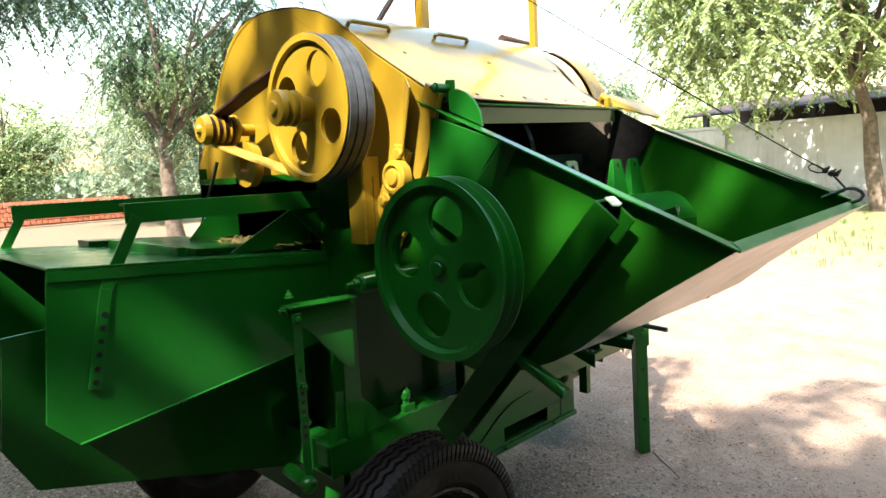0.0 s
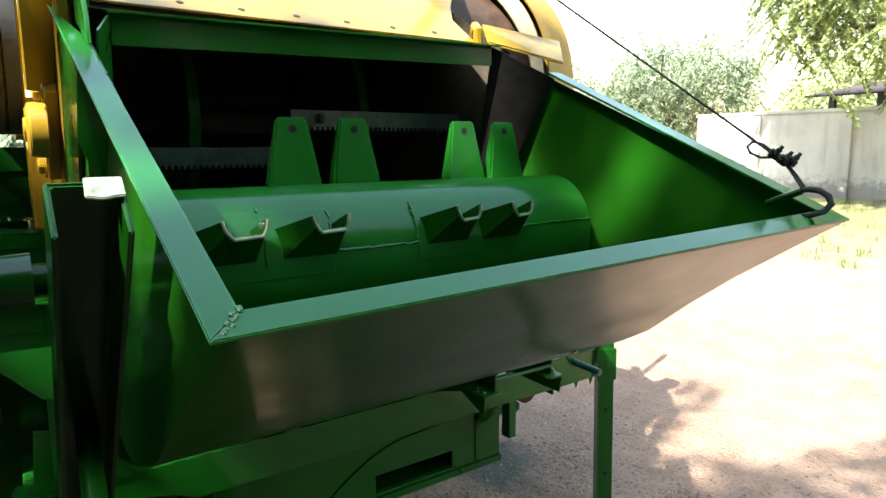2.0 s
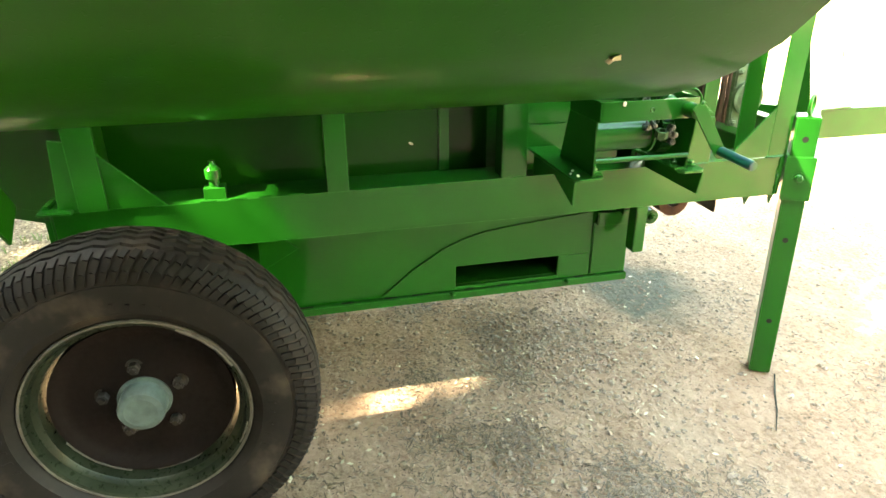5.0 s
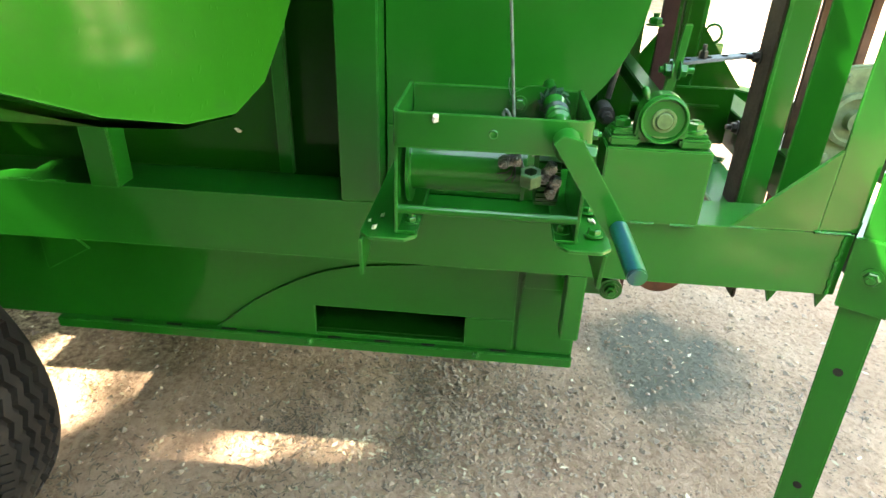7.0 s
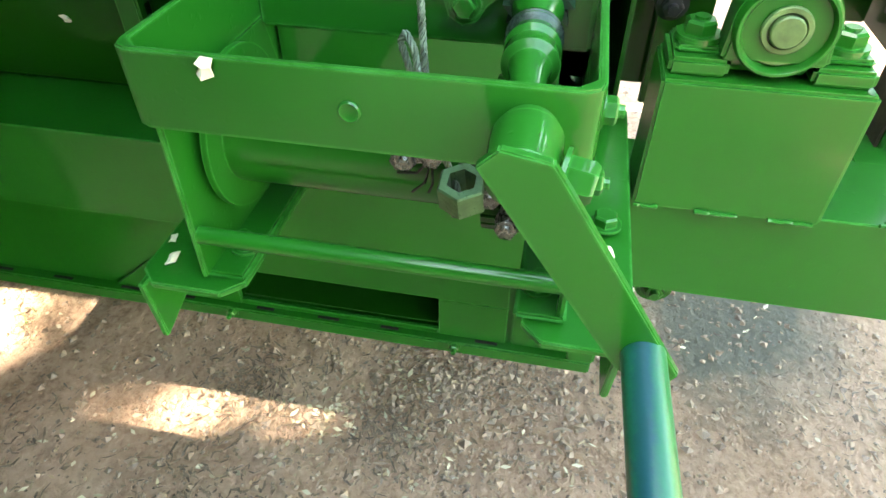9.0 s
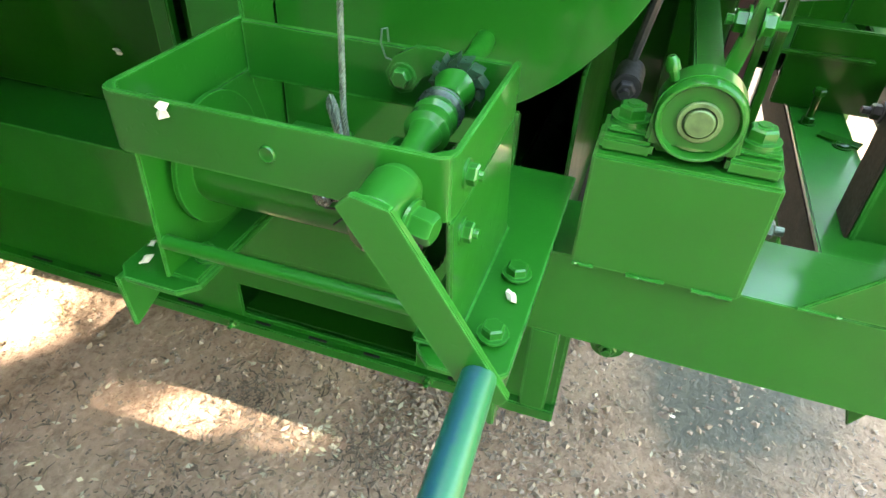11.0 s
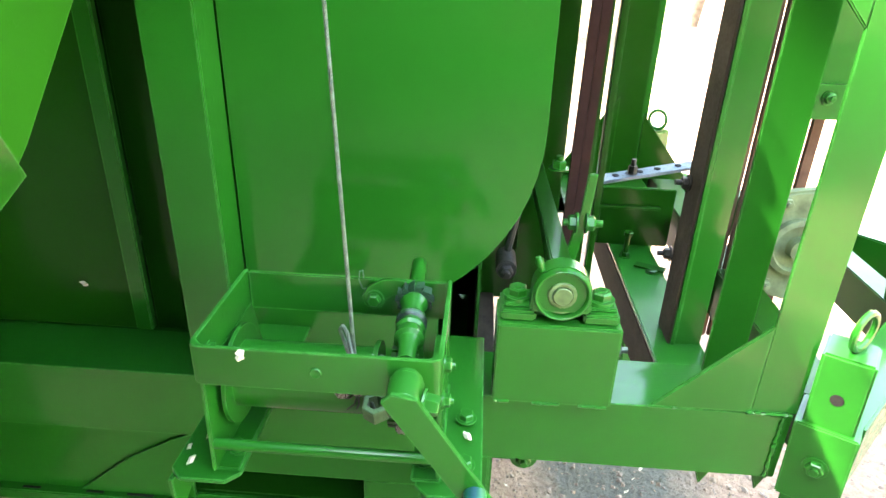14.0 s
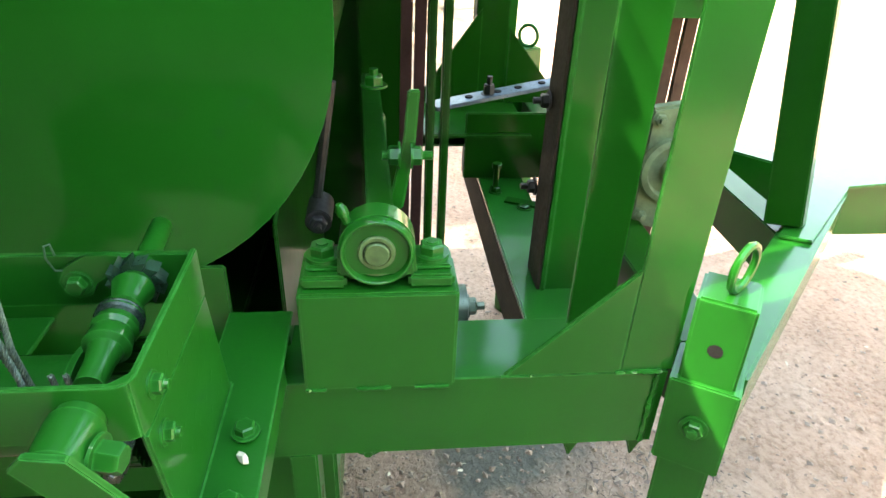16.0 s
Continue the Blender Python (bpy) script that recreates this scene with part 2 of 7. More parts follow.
    t.links.new(mid.outputs[0], h2.inputs[0])
    h2.inputs[1].default_value = 1.2
    t.links.new(h.outputs[0], h2.inputs[2])
    bump(t, b, h2.outputs[0], 1.0, 0.024)


SOIL = material("trodden_soil", _soil)


def leaf_material(name, light, dark, through_light=0.35):
    def build(t, b):
        g = node(t, "ShaderNodeNewGeometry")
        c = ramp(t, g.outputs["Random Per Island"], [(0.0, dark), (0.6, light), (1.0, tuple(min(1, v * 1.5) for v in light))])
        t.links.new(c.outputs[0], b.inputs["Base Color"])
        b.inputs["Roughness"].default_value = 0.55
        tr = node(t, "ShaderNodeBsdfTranslucent")
        t.links.new(c.outputs[0], tr.inputs[0])
        mx = node(t, "ShaderNodeMixShader")
        mx.inputs[0].default_value = through_light
        t.links.new(b.outputs[0], mx.inputs[1])
        t.links.new(tr.outputs[0], mx.inputs[2])
        t.links.new(mx.outputs[0], t.nodes["Material Output"].inputs[0])
    return material(name, build)


LEAF = leaf_material("leaf_green", (0.192, 0.264, 0.104), (0.08, 0.128, 0.048))
LEAF_PALE = leaf_material("leaf_pale", (0.312, 0.374, 0.156), (0.156, 0.211, 0.078))
LEAF_DEEP = leaf_material("leaf_deep", (0.07, 0.12, 0.035), (0.03, 0.06, 0.015))
LEAF_HANGING = leaf_material("leaf_blue_green", (0.0935, 0.162, 0.085), (0.0382, 0.0723, 0.0425), 0.25)
# far foliage, greyed and paled: the haze is in the leaf colour
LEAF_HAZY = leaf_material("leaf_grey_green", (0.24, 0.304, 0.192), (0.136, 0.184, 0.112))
LEAF_SHADE = leaf_material("leaf_shade_tree", (0.06, 0.09, 0.03), (0.03, 0.045, 0.015), 0.12)
LITTER = leaf_material("dry_litter", (0.308, 0.224, 0.133), (0.14, 0.0945, 0.0595), 0.1)
LITTER_STRAW = leaf_material("straw_litter", (0.322, 0.252, 0.14), (0.14, 0.098, 0.056), 0.15)
LITTER_PALE = leaf_material("pale_leaflets", (0.495, 0.435, 0.3), (0.345, 0.285, 0.18), 0.1)
TWIG = leaf_material("dark_twig", (0.158, 0.109, 0.0713), (0.0638, 0.0435, 0.027), 0.0)
GRASS = leaf_material("grass_blade", (0.088, 0.152, 0.032), (0.168, 0.184, 0.056), 0.3)
PEBBLE = leaf_material("soil_crumb", (0.234, 0.163, 0.111), (0.13, 0.0878, 0.0585), 0.0)


# ---- mesh tools ----
def quad(bm, *pts):
    return bm.faces.new([bm.verts.new(p) for p in pts])


def block(bm, x0, x1, y0, y1, z0, z1):
    v = [bm.verts.new(p) for p in ((x0, y0, z0), (x1, y0, z0), (x1, y1, z0), (x0, y1, z0), (x0, y0, z1), (x1, y0, z1), (x1, y1, z1), (x0, y1, z1))]
    for f in ((3, 2, 1, 0), (4, 5, 6, 7), (0, 1, 5, 4), (1, 2, 6, 5), (2, 3, 7, 6), (3, 0, 4, 7)):
        bm.faces.new([v[i] for i in f])
    return v


def slab(bm, axis, at, thick, outline):
    """A plate in the plane axis = at (its outer face), thick towards at + thick; outline in the other two axes."""
    def place(p, d):
        a, c = p
        return {"x": (d, a, c), "y": (a, d, c), "z": (a, c, d)}[axis]
    a = [bm.verts.new(place(p, at)) for p in outline]
    c = [bm.verts.new(place(p, at + thick)) for p in outline]
    n = len(outline)
    bm.faces.new(a)
    bm.faces.new(c[::-1])
    for i in range(n):
        bm.faces.new((a[i], a[(i + 1) % n], c[(i + 1) % n], c[i]))


def frame_axes(d):
    d = Vector(d).normalized()
    u = d.cross(Vector((0, 0, 1)) if abs(d.z) < 0.9 else Vector((0, 1, 0))).normalized()
    return d, u, d.cross(u)


def lathe(bm, origin, axis, profile, n=32, closed=False):
    """Turn (along, radius) pairs round the axis at origin."""
    d, u, w = frame_axes(axis)
    o = Vector(origin)
    rings = []
    for h, r in profile:
        rings.append([bm.verts.new(o + d * h + (u * math.cos(6.283185 * k / n) + w * math.sin(6.283185 * k / n)) * r) for k in range(n)])
    pairs = list(zip(rings, rings[1:])) + ([(rings[-1], rings[0])] if closed else [])
    for a, c in pairs:
        for k in range(n):
            bm.faces.new((a[k], a[(k + 1) % n], c[(k + 1) % n], c[k]))
    if not closed:
        for ring, flip in ((rings[0], True), (rings[-1], False)):
            bm.faces.new(ring[::-1] if flip else ring)


def rod(bm, p, q, r, n=14, r2=None):
    d = Vector(q) - Vector(p)
    lathe(bm, p, d, [(0, r), (d.length, r if r2 is None else r2)], n)


def bar(bm, p, q, wide, thick, side=(0, 0, 1)):
    """A flat bar from p to q; wide is measured along side."""
    p, q = Vector(p), Vector(q)
    d = (q - p).normalized()
    s = Vector(side)
    s = (s - d * s.dot(d)).normalized()
    t = d.cross(s)
    v = []
    for e in (p, q):
        v += [bm.verts.new(e + s * a * wide / 2 + t * c * thick / 2) for a, c in ((-1, -1), (1, -1), (1, 1), (-1, 1))]
    for f in ((0, 1, 2, 3), (7, 6, 5, 4), (0, 4, 5, 1), (1, 5, 6, 2), (2, 6, 7, 3), (3, 7, 4, 0)):
        bm.faces.new([v[i] for i in f])


def tube_path(bm, pts, r, n=8, closed=False):
    pts = [Vector(p) for p in pts]
    rings = []
    m = len(pts)
    for i, p in enumerate(pts):
        a = pts[(i - 1) % m] if (closed or i) else p
        c = pts[(i + 1) % m] if (closed or i < m - 1) else p
        d, u, w = frame_axes(c - a)
        rr = r[i] if isinstance(r, (list, tuple)) else r
        rings.append([bm.verts.new(p + (u * math.cos(6.283185 * k / n) + w * math.sin(6.283185 * k / n)) * rr) for k in range(n)])
    for a, c in list(zip(rings, rings[1:])) + ([(rings[-1], rings[0])] if closed else []):
        off = min(range(n), key=lambda s: sum((a[k].co - c[(k + s) % n].co).length for k in range(0, n, 2)))
        for k in range(n):
            bm.faces.new((a[k], a[(k + 1) % n], c[(k + 1 + off) % n], c[(k + off) % n]))
    if not closed:
        bm.faces.new(rings[0][::-1])
        bm.faces.new(rings[-1])


def hex_bolt(bm, p, axis, size, head, shank=0.0):
    """A hexagon head at p pointing along axis, with a washer and a short thread end."""
    lathe(bm, p, axis, [(0, size * 0.75), (size * 0.12, size * 0.75)], 16)
    lathe(bm, p, axis, [(size * 0.1, size * 0.55), (head * 0.85, size * 0.55), (head, size * 0.46)], 6)
    if shank:
        lathe(bm, p, axis, [(head * 0.9, size * 0.26), (head + shank, size * 0.26)], 10)


def arc(cx, cz, r, a0, a1, n):
    return [(cx + r * math.cos(radians(a0 + (a1 - a0) * k / n)), cz + r * math.sin(radians(a0 + (a1 - a0) * k / n))) for k in range(n + 1)]


def mesh_object(name, bm, mat, bevel=0.0, smooth=35):
    bmesh.ops.recalc_face_normals(bm, faces=bm.faces)
    if bevel:
        sharp = [e for e in bm.edges if len(e.link_faces) == 2 and e.calc_face_angle(0) > 0.6]
        bmesh.ops.bevel(bm, geom=sharp, offset=bevel, segments=2, affect="EDGES", clamp_overlap=True)
    me = bpy.data.meshes.new(name)
    bm.to_mesh(me)
    bm.free()
    me.materials.append(mat)
    if smooth:
        me.shade_smooth()
        me.set_sharp_from_angle(angle=radians(smooth))
    return new(name, me)


def part(name, bm, mat, parent, label="", bevel=0.0, smooth=35):
    ob = mesh_object(name, bm, mat, bevel, smooth)
    ob.parent = parent
    if parent.type == "EMPTY":
        ob.matrix_parent_inverse = Matrix.Translation(parent.location).inverted()
    if label:
        tagged(ob, label)
    return ob


def B():
    return bmesh.new()


def boxed(name, x0, x1, y0, y1, z0, z1, mat, parent, label="", bevel=0.0022):
    bm = B()
    block(bm, x0, x1, y0, y1, z0, z1)
    return part(name, bm, mat, parent, label, bevel)


def plated(name, axis, at, thick, outline, mat, parent, label="", bevel=0.0016):
    bm = B()
    slab(bm, axis, at, thick, outline)
    return part(name, bm, mat, parent, label, bevel)


def bolts(parent, rows, mat=None):
    """One part for each hexagon bolt: place, axis, size, head, thread end."""
    for p, axis, size, head, *rest in rows:
        shank = rest[0] if rest else 0.0
        bm = B()
        hex_bolt(bm, p, axis, size, head, shank)
        part("bolt", bm, mat or GREEN, parent)


def holes(parent, rows, r):
    for p, axis in rows:
        bm = B()
        # a black disc for the shade in the hole, nothing is cut
        lathe(bm, p, axis, [(-0.002, r), (0.0012, r)], 14)
        part("hole", bm, NEAR_BLACK, parent)


def beads(bm, mat, parent):
    """One part for each separate run of weld."""
    left = set(bm.verts)
    while left:
        run, todo = set(), [left.pop()]
        while todo:
            v = todo.pop()
            run.add(v)
            for e in v.link_edges:
                o = e.other_vert(v)
                if o in left:
                    left.discard(o)
                    todo.append(o)
        one = B()
        same = {v: one.verts.new(v.co) for v in run}
        for f in {f for v in run for f in v.link_faces}:
            one.faces.new([same[v] for v in f.verts])
        part("weld_bead", one, mat, parent)
    bm.free()


def weld(points, r, mat, parent, seed=1):
    """A lumpy bead of weld along a line of points."""
    rng = random.Random(seed)
    pts = [Vector(p) for p in points]
    fine = []
    for a, c in zip(pts, pts[1:]):
        n = max(2, int((c - a).length / (r * 1.2)))
        fine += [a.lerp(c, k / n) + Vector((rng.uniform(-1, 1), rng.uniform(-1, 1), rng.uniform(-1, 1))) * r * 0.25 for k in range(n)]
    fine.append(pts[-1])
    bm = B()
    tube_path(bm, fine, [r * rng.uniform(0.65, 1.2) for _ in fine], 6)
    return part("weld_bead", bm, mat, parent)


# ---- ground, far walls, trees ----
def rise(x, y):
    """The height of the trodden earth."""
    near_by = max(0.0, 1 - (Vector((x, y - 3)).length / 14))
    h = near_by * (0.014 * noise.noise(Vector((x * 1.3, y * 1.3, 0))) + 0.006 * noise.noise(Vector((x * 5, y * 5, 3))))
    if y > 24 or y < -30 or abs(x) > 26:
        h += 0.25 * noise.noise(Vector((x * 0.04, y * 0.04, 5)))
    return h - 0.004


def ground_sheet():
    def steps(lo, hi):
        out = [lo + 0.15 * k for k in range(int((hi - lo) / 0.15))]
        d, a, c = 0.3, lo, out[-1]
        while c < 420:
            c += d
            a -= d
            d *= 1.35
            out = [a] + out + [c]
        return out
    xs, ys = steps(-4.0, 4.0), steps(-2.0, 9.0)
    verts = []
    for y in ys:
        for x in xs:
            verts.append((x, y, rise(x, y)))
    n = len(xs)
    faces = [(j * n + i, j * n + i + 1, (j + 1) * n + i + 1, (j + 1) * n + i) for j in range(len(ys) - 1) for i in range(n - 1)]
    me = bpy.data.meshes.new("ground")
    me.from_pydata(verts, [], faces)
    me.materials.append(SOIL)
    me.shade_smooth()
    return tagged(new("ground", me), "pale trodden earth yard with dry litter", "ground", kind="structure")


ground_sheet()


def cloud(name, quads, mat, label, category, kind="stuff"):
    """One mesh out of many small loose faces."""
    verts, faces = [], []
    for q in quads:
        k = len(verts)
        verts += q
        faces.append(tuple(range(k, k + len(q))))
    me = bpy.data.meshes.new(name)
    me.from_pydata(verts, [], faces)
    me.materials.append(mat)
    return tagged(new(name, me), label, category, kind=kind)


def scatter_litter():
    rng = random.Random(5)
    quads, bits = [], []
    for k in range(10400):
        d = abs(rng.gauss(0, 1.9))
        a = rng.uniform(0, 6.283)
        x, y = -0.6 + d * math.cos(a), 2.9 + d * math.sin(a) * 1.2
        if rng.random() < 0.18:
            x, y = rng.uniform(-7, 4), rng.uniform(-1, 11)
        L, w = 0.003 + 0.011 * rng.random() ** 3, rng.uniform(0.0012, 0.0034)
        if noise.noise(Vector((x * 3.1, y * 3.1, 9))) + 0.5 * noise.noise(Vector((x * 11, y * 11, 2))) < rng.uniform(-0.5, 0.35):
            continue
        if k >= 8000:
            L, w = rng.uniform(0.005, 0.0115), rng.uniform(0.0024, 0.0052)
        u = Vector((math.cos(b := rng.uniform(0, 6.283)), math.sin(b), rng.uniform(-0.25, 0.25))) * L
        s = Vector((-u.y, u.x, rng.uniform(-0.004, 0.004))).normalized() * w
        c = Vector((x, y, rise(x, y) + rng.uniform(0.001, 0.004)))
        (bits if k < 8000 else quads).append([tuple(c - u), tuple(c - u * 0.1 + s), tuple(c + u), tuple(c + u * 0.1 - s)])
    cloud("leaf_litter", bits, LITTER, "dry brown leaf litter and chaff scattered over the earth", "leaf litter")
    cloud("fallen_leaflets", quads, LITTER_PALE, "pale fallen leaflets dotted over the earth", "leaflets")
    quads = []
    for k in range(11000):
        x, y = rng.uniform(-3.6, 0.5), rng.uniform(-0.6, 2.0) + rng.gauss(0, 0.15)
        L, w = rng.uniform(0.006, 0.020), rng.uniform(0.0015, 0.0045)
        u = Vector((math.cos(b := rng.uniform(0, 6.283)), math.sin(b), rng.uniform(-0.3, 0.3))) * L
        s = Vector((-u.y, u.x, rng.uniform(-0.004, 0.004))).normalized() * w
        c = Vector((x, y, rise(x, y) + rng.uniform(0.002, 0.010)))
        quads.append([tuple(c - u), tuple(c - u * 0.1 + s), tuple(c + u), tuple(c + u * 0.1 - s)])
    cloud("straw_litter", quads, LITTER_STRAW, "straw-coloured dry leaf litter lying thick under the trees", "leaf litter")
    quads = []
    heaps = [(rng.gauss(-0.35, 0.4), rng.gauss(2.95, 0.45), rng.uniform(0.04, 0.14)) for _ in range(26)]
    for k in range(8000):
        hx, hy, hr = heaps[int(rng.random() ** 1.6 * 26)]
        x, y = rng.gauss(hx, hr), rng.gauss(hy, hr)
        L, w = 0.003 + 0.014 * rng.random() ** 2.2, rng.uniform(0.0010, 0.0030)
        b = rng.uniform(0, 6.283)
        c = Vector((x, y, rise(x, y) + rng.uniform(0.001, 0.006)))
        # two bent halves, curled off the soil
        for side in (-1, 1):
            b2 = b + rng.uniform(-0.7, 0.7)
            u = Vector((math.cos(b2), math.sin(b2), rng.uniform(-0.05, 0.35))) * L * side
            s = Vector((-math.sin(b2), math.cos(b2), rng.uniform(-0.4, 0.4))) * w
            quads.append([tuple(c - s), tuple(c + s), tuple(c + u + s * 0.4), tuple(c + u - s * 0.4)])
    cloud("twig_litter", quads, TWIG, "dark broken twigs and husks scattered beneath the machine", "twigs")
    quads = []
    for _ in range(15000):
        d = abs(rng.gauss(0, 1.35))
        a = rng.uniform(0, 6.283)
        x, y = -0.7 + d * math.cos(a), 3.1 + d * math.sin(a) * 1.2
        r = rng.choice((0.002, 0.003, 0.004, 0.005, 0.008)) * rng.uniform(0.6, 1.4)
        c = Vector((x, y, rise(x, y) + r * 0.2))
        tips = [c + Vector((r * math.cos(k * 1.571 + a) * rng.uniform(0.7, 1.3), r * math.sin(k * 1.571 + a) * rng.uniform(0.7, 1.3), rng.uniform(-0.3, 0.4) * r)) for k in range(4)]
        top = c + Vector((rng.uniform(-.3, .3) * r, rng.uniform(-.3, .3) * r, r * rng.uniform(0.35, 0.7)))
        for k in range(4):
            quads.append([tuple(tips[k]), tuple(tips[(k + 1) % 4]), tuple(top)])
    cloud("soil_crumbs", quads, PEBBLE, "small clods and gravel lying on the earth", "gravel")
    quads = []
    def tuft(x, y, n, h):
        for _ in range(n):
            b = rng.uniform(0, 6.283)
            bx, by = x + rng.gauss(0, h * 0.5), y + rng.gauss(0, h * 0.5)
            hh = h * rng.uniform(0.5, 1.2)
            l = Vector((math.cos(b), math.sin(b), 0))
            s = Vector((-l.y, l.x, 0)) * hh * 0.05
            p = Vector((bx, by, rise(bx, by)))
            m = p + l * hh * 0.2 + Vector((0, 0, hh * 0.6))
            e = p + l * hh * 0.5 + Vector((0, 0, hh))
            quads.append([tuple(p - s), tuple(p + s), tuple(m + s * 0.7), tuple(m - s * 0.7)])
            quads.append([tuple(m - s * 0.7), tuple(m + s * 0.7), tuple(e)])
    for _ in range(420):
        tuft(rng.uniform(-9, 2.5), rng.uniform(9.5, 19), 12, rng.uniform(0.06, 0.14))
    for _ in range(420):
        tuft(rng.gauss(-1.15, 0.5), rng.gauss(1.1, 0.4), 12, rng.uniform(0.02, 0.045))
    for _ in range(20):
        tuft(rng.gauss(-4.2, 0.9), rng.gauss(5.5, 0.5), 14, 0.035)
    cloud("grass", quads, GRASS, "short dry green grass in patches on the earth", "grass")


scatter_litter()


def ragged_tree(name, base, trunk, crown, radii, leaves, leaf, mat, seed, droop=0.5, clumps=40, label="", limbs=7, girth=0.2, gap=(), spots=(), boughs=()):
    """A tapered trunk with limbs and a crown of twig clumps with drooping leaflets."""
    rng = random.Random(seed)
    root = new(name)
    root.location = base
    tagged(root, label, "tree")
    c0 = Vector(crown)
    b0 = Vector(base)
    bm = B()
    top = Vector(trunk)
    pts = [b0 - Vector((0, 0, 0.05)), b0.lerp(top, 0.35) + Vector((rng.uniform(-.1, .1), rng.uniform(-.1, .1), 0)), b0.lerp(top, 0.7) + Vector((rng.uniform(-.12, .12), rng.uniform(-.1, .1), 0)), top]
    tube_path(bm, pts, [girth * 1.25, girth, girth * 0.85, girth * 0.7], 12)
    part("trunk", bm, BARK, root)
    heads = []
    for _ in range(clumps):
        while True:
            p = Vector((rng.uniform(-1, 1), rng.uniform(-1, 1), rng.uniform(-1, 1)))
            q = c0 + Vector((p.x * radii[0], p.y * radii[1], 0))
            if 0.35 < p.length < 1 and not any(math.hypot(q.x - gx, q.y - gy) < gr for gx, gy, gr in gap):
                break
        heads.append(c0 + Vector((p.x * radii[0], p.y * radii[1], p.z * radii[2])))
    heads += [Vector(p) for p in boughs]
    for k in range(limbs):
        bm = B()
        h = heads[k % len(heads)]
        mid = top.lerp(h, 0.5) + Vector((rng.uniform(-.2, .2), rng.uniform(-.2, .2), rng.uniform(0, .4)))
        tube_path(bm, [top - Vector((0, 0, 0.15)), mid, h], [girth * 0.5, girth * 0.28, girth * 0.1], 7)
        for j in range(2):
            e = h + Vector((rng.uniform(-.6, .6), rng.uniform(-.6, .6), rng.uniform(-.3, .5)))
            tube_path(bm, [mid, mid.lerp(e, 0.6) + Vector((0, 0, 0.1)), e], [girth * 0.2, girth * 0.12, girth * 0.04], 5)
        part("limb", bm, BARK, root)
    quads = []
    size = sum(radii) / 3
    per = max(1, leaves // (clumps * 14))
    for h in heads:
        for _ in range(14):
            st = h + Vector((rng.gauss(0, .22), rng.gauss(0, .22), rng.gauss(0, .18))) * size * 0.55
            d = Vector((rng.uniform(-1, 1), rng.uniform(-1, 1), rng.uniform(-droop - 0.4, 0.5 - droop))).normalized()
            run = leaf * rng.uniform(5, 9)
            for j in range(per):
                f = (j + 0.5) / per
                p = st + d * run * f + Vector((0, 0, -droop * run * f * f * 0.6))
                side = 1 if j % 2 else -1
                o = d.cross(Vector((0, 0, 1)))
                o = (o if o.length > 0.1 else Vector((1, 0, 0))).normalized() * side
                u = (o * 0.8 + d * 0.6 + Vector((rng.uniform(-.4, .4), rng.uniform(-.4, .4), -droop * rng.uniform(0.2, 1.1)))).normalized() * leaf * rng.uniform(0.7, 1.3)
                w = u.cross(Vector((rng.uniform(-.6, .6), rng.uniform(-.6, .6), 1))).normalized() * leaf * rng.uniform(0.16, 0.26)
                m = p + u * 0.5
                # twigs missing where the sun comes through in flecks
                if any(math.hypot(m.x - SUN.x / SUN.z * m.z - gx, m.y - SUN.y / SUN.z * m.z - gy) < gr for gx, gy, gr in spots):
                    continue
                quads.append([tuple(p), tuple(p + u * 0.45 + w), tuple(p + u), tuple(p + u * 0.45 - w)])
    verts, faces = [], []
    for q in quads:
        k = len(verts)
        verts += q
        faces.append((k, k + 1, k + 2, k + 3))
    me = bpy.data.meshes.new("crown")
    me.from_pydata(verts, [], faces)
    me.materials.append(mat)
    ob = new("crown", me)
    ob.parent = root
    ob.matrix_parent_inverse = Matrix.Translation(root.location).inverted()
    return root


# unseen tall trees that shade the yard, behind the camera; small gaps cut in the nearest crown let flecks of sun
# through
_rng = random.Random(77)
FLECKS = [(_rng.uniform(-0.42, 0.20), _rng.uniform(2.85, 3.35), _rng.uniform(0.045, 0.075)) for _ in range(16)]
FLECKS += [(-0.69, 2.765, 0.06), (-0.66, 2.57, 0.04), (-0.68, 2.85, 0.055), (-0.80, 2.43, 0.065), (-0.76, 2.36, 0.05), (-0.392, 3.217, 0.055), (-0.312, 3.196, 0.05)]
FLECKS += [(_rng.uniform(-1.45, -0.52), _rng.uniform(3.10, 3.55), _rng.uniform(0.055, 0.11)) for _ in range(14)]
FLECKS += [(_rng.uniform(-0.92, -0.70), _rng.uniform(2.15, 2.75), _rng.uniform(0.04, 0.055)) for _ in range(5)]
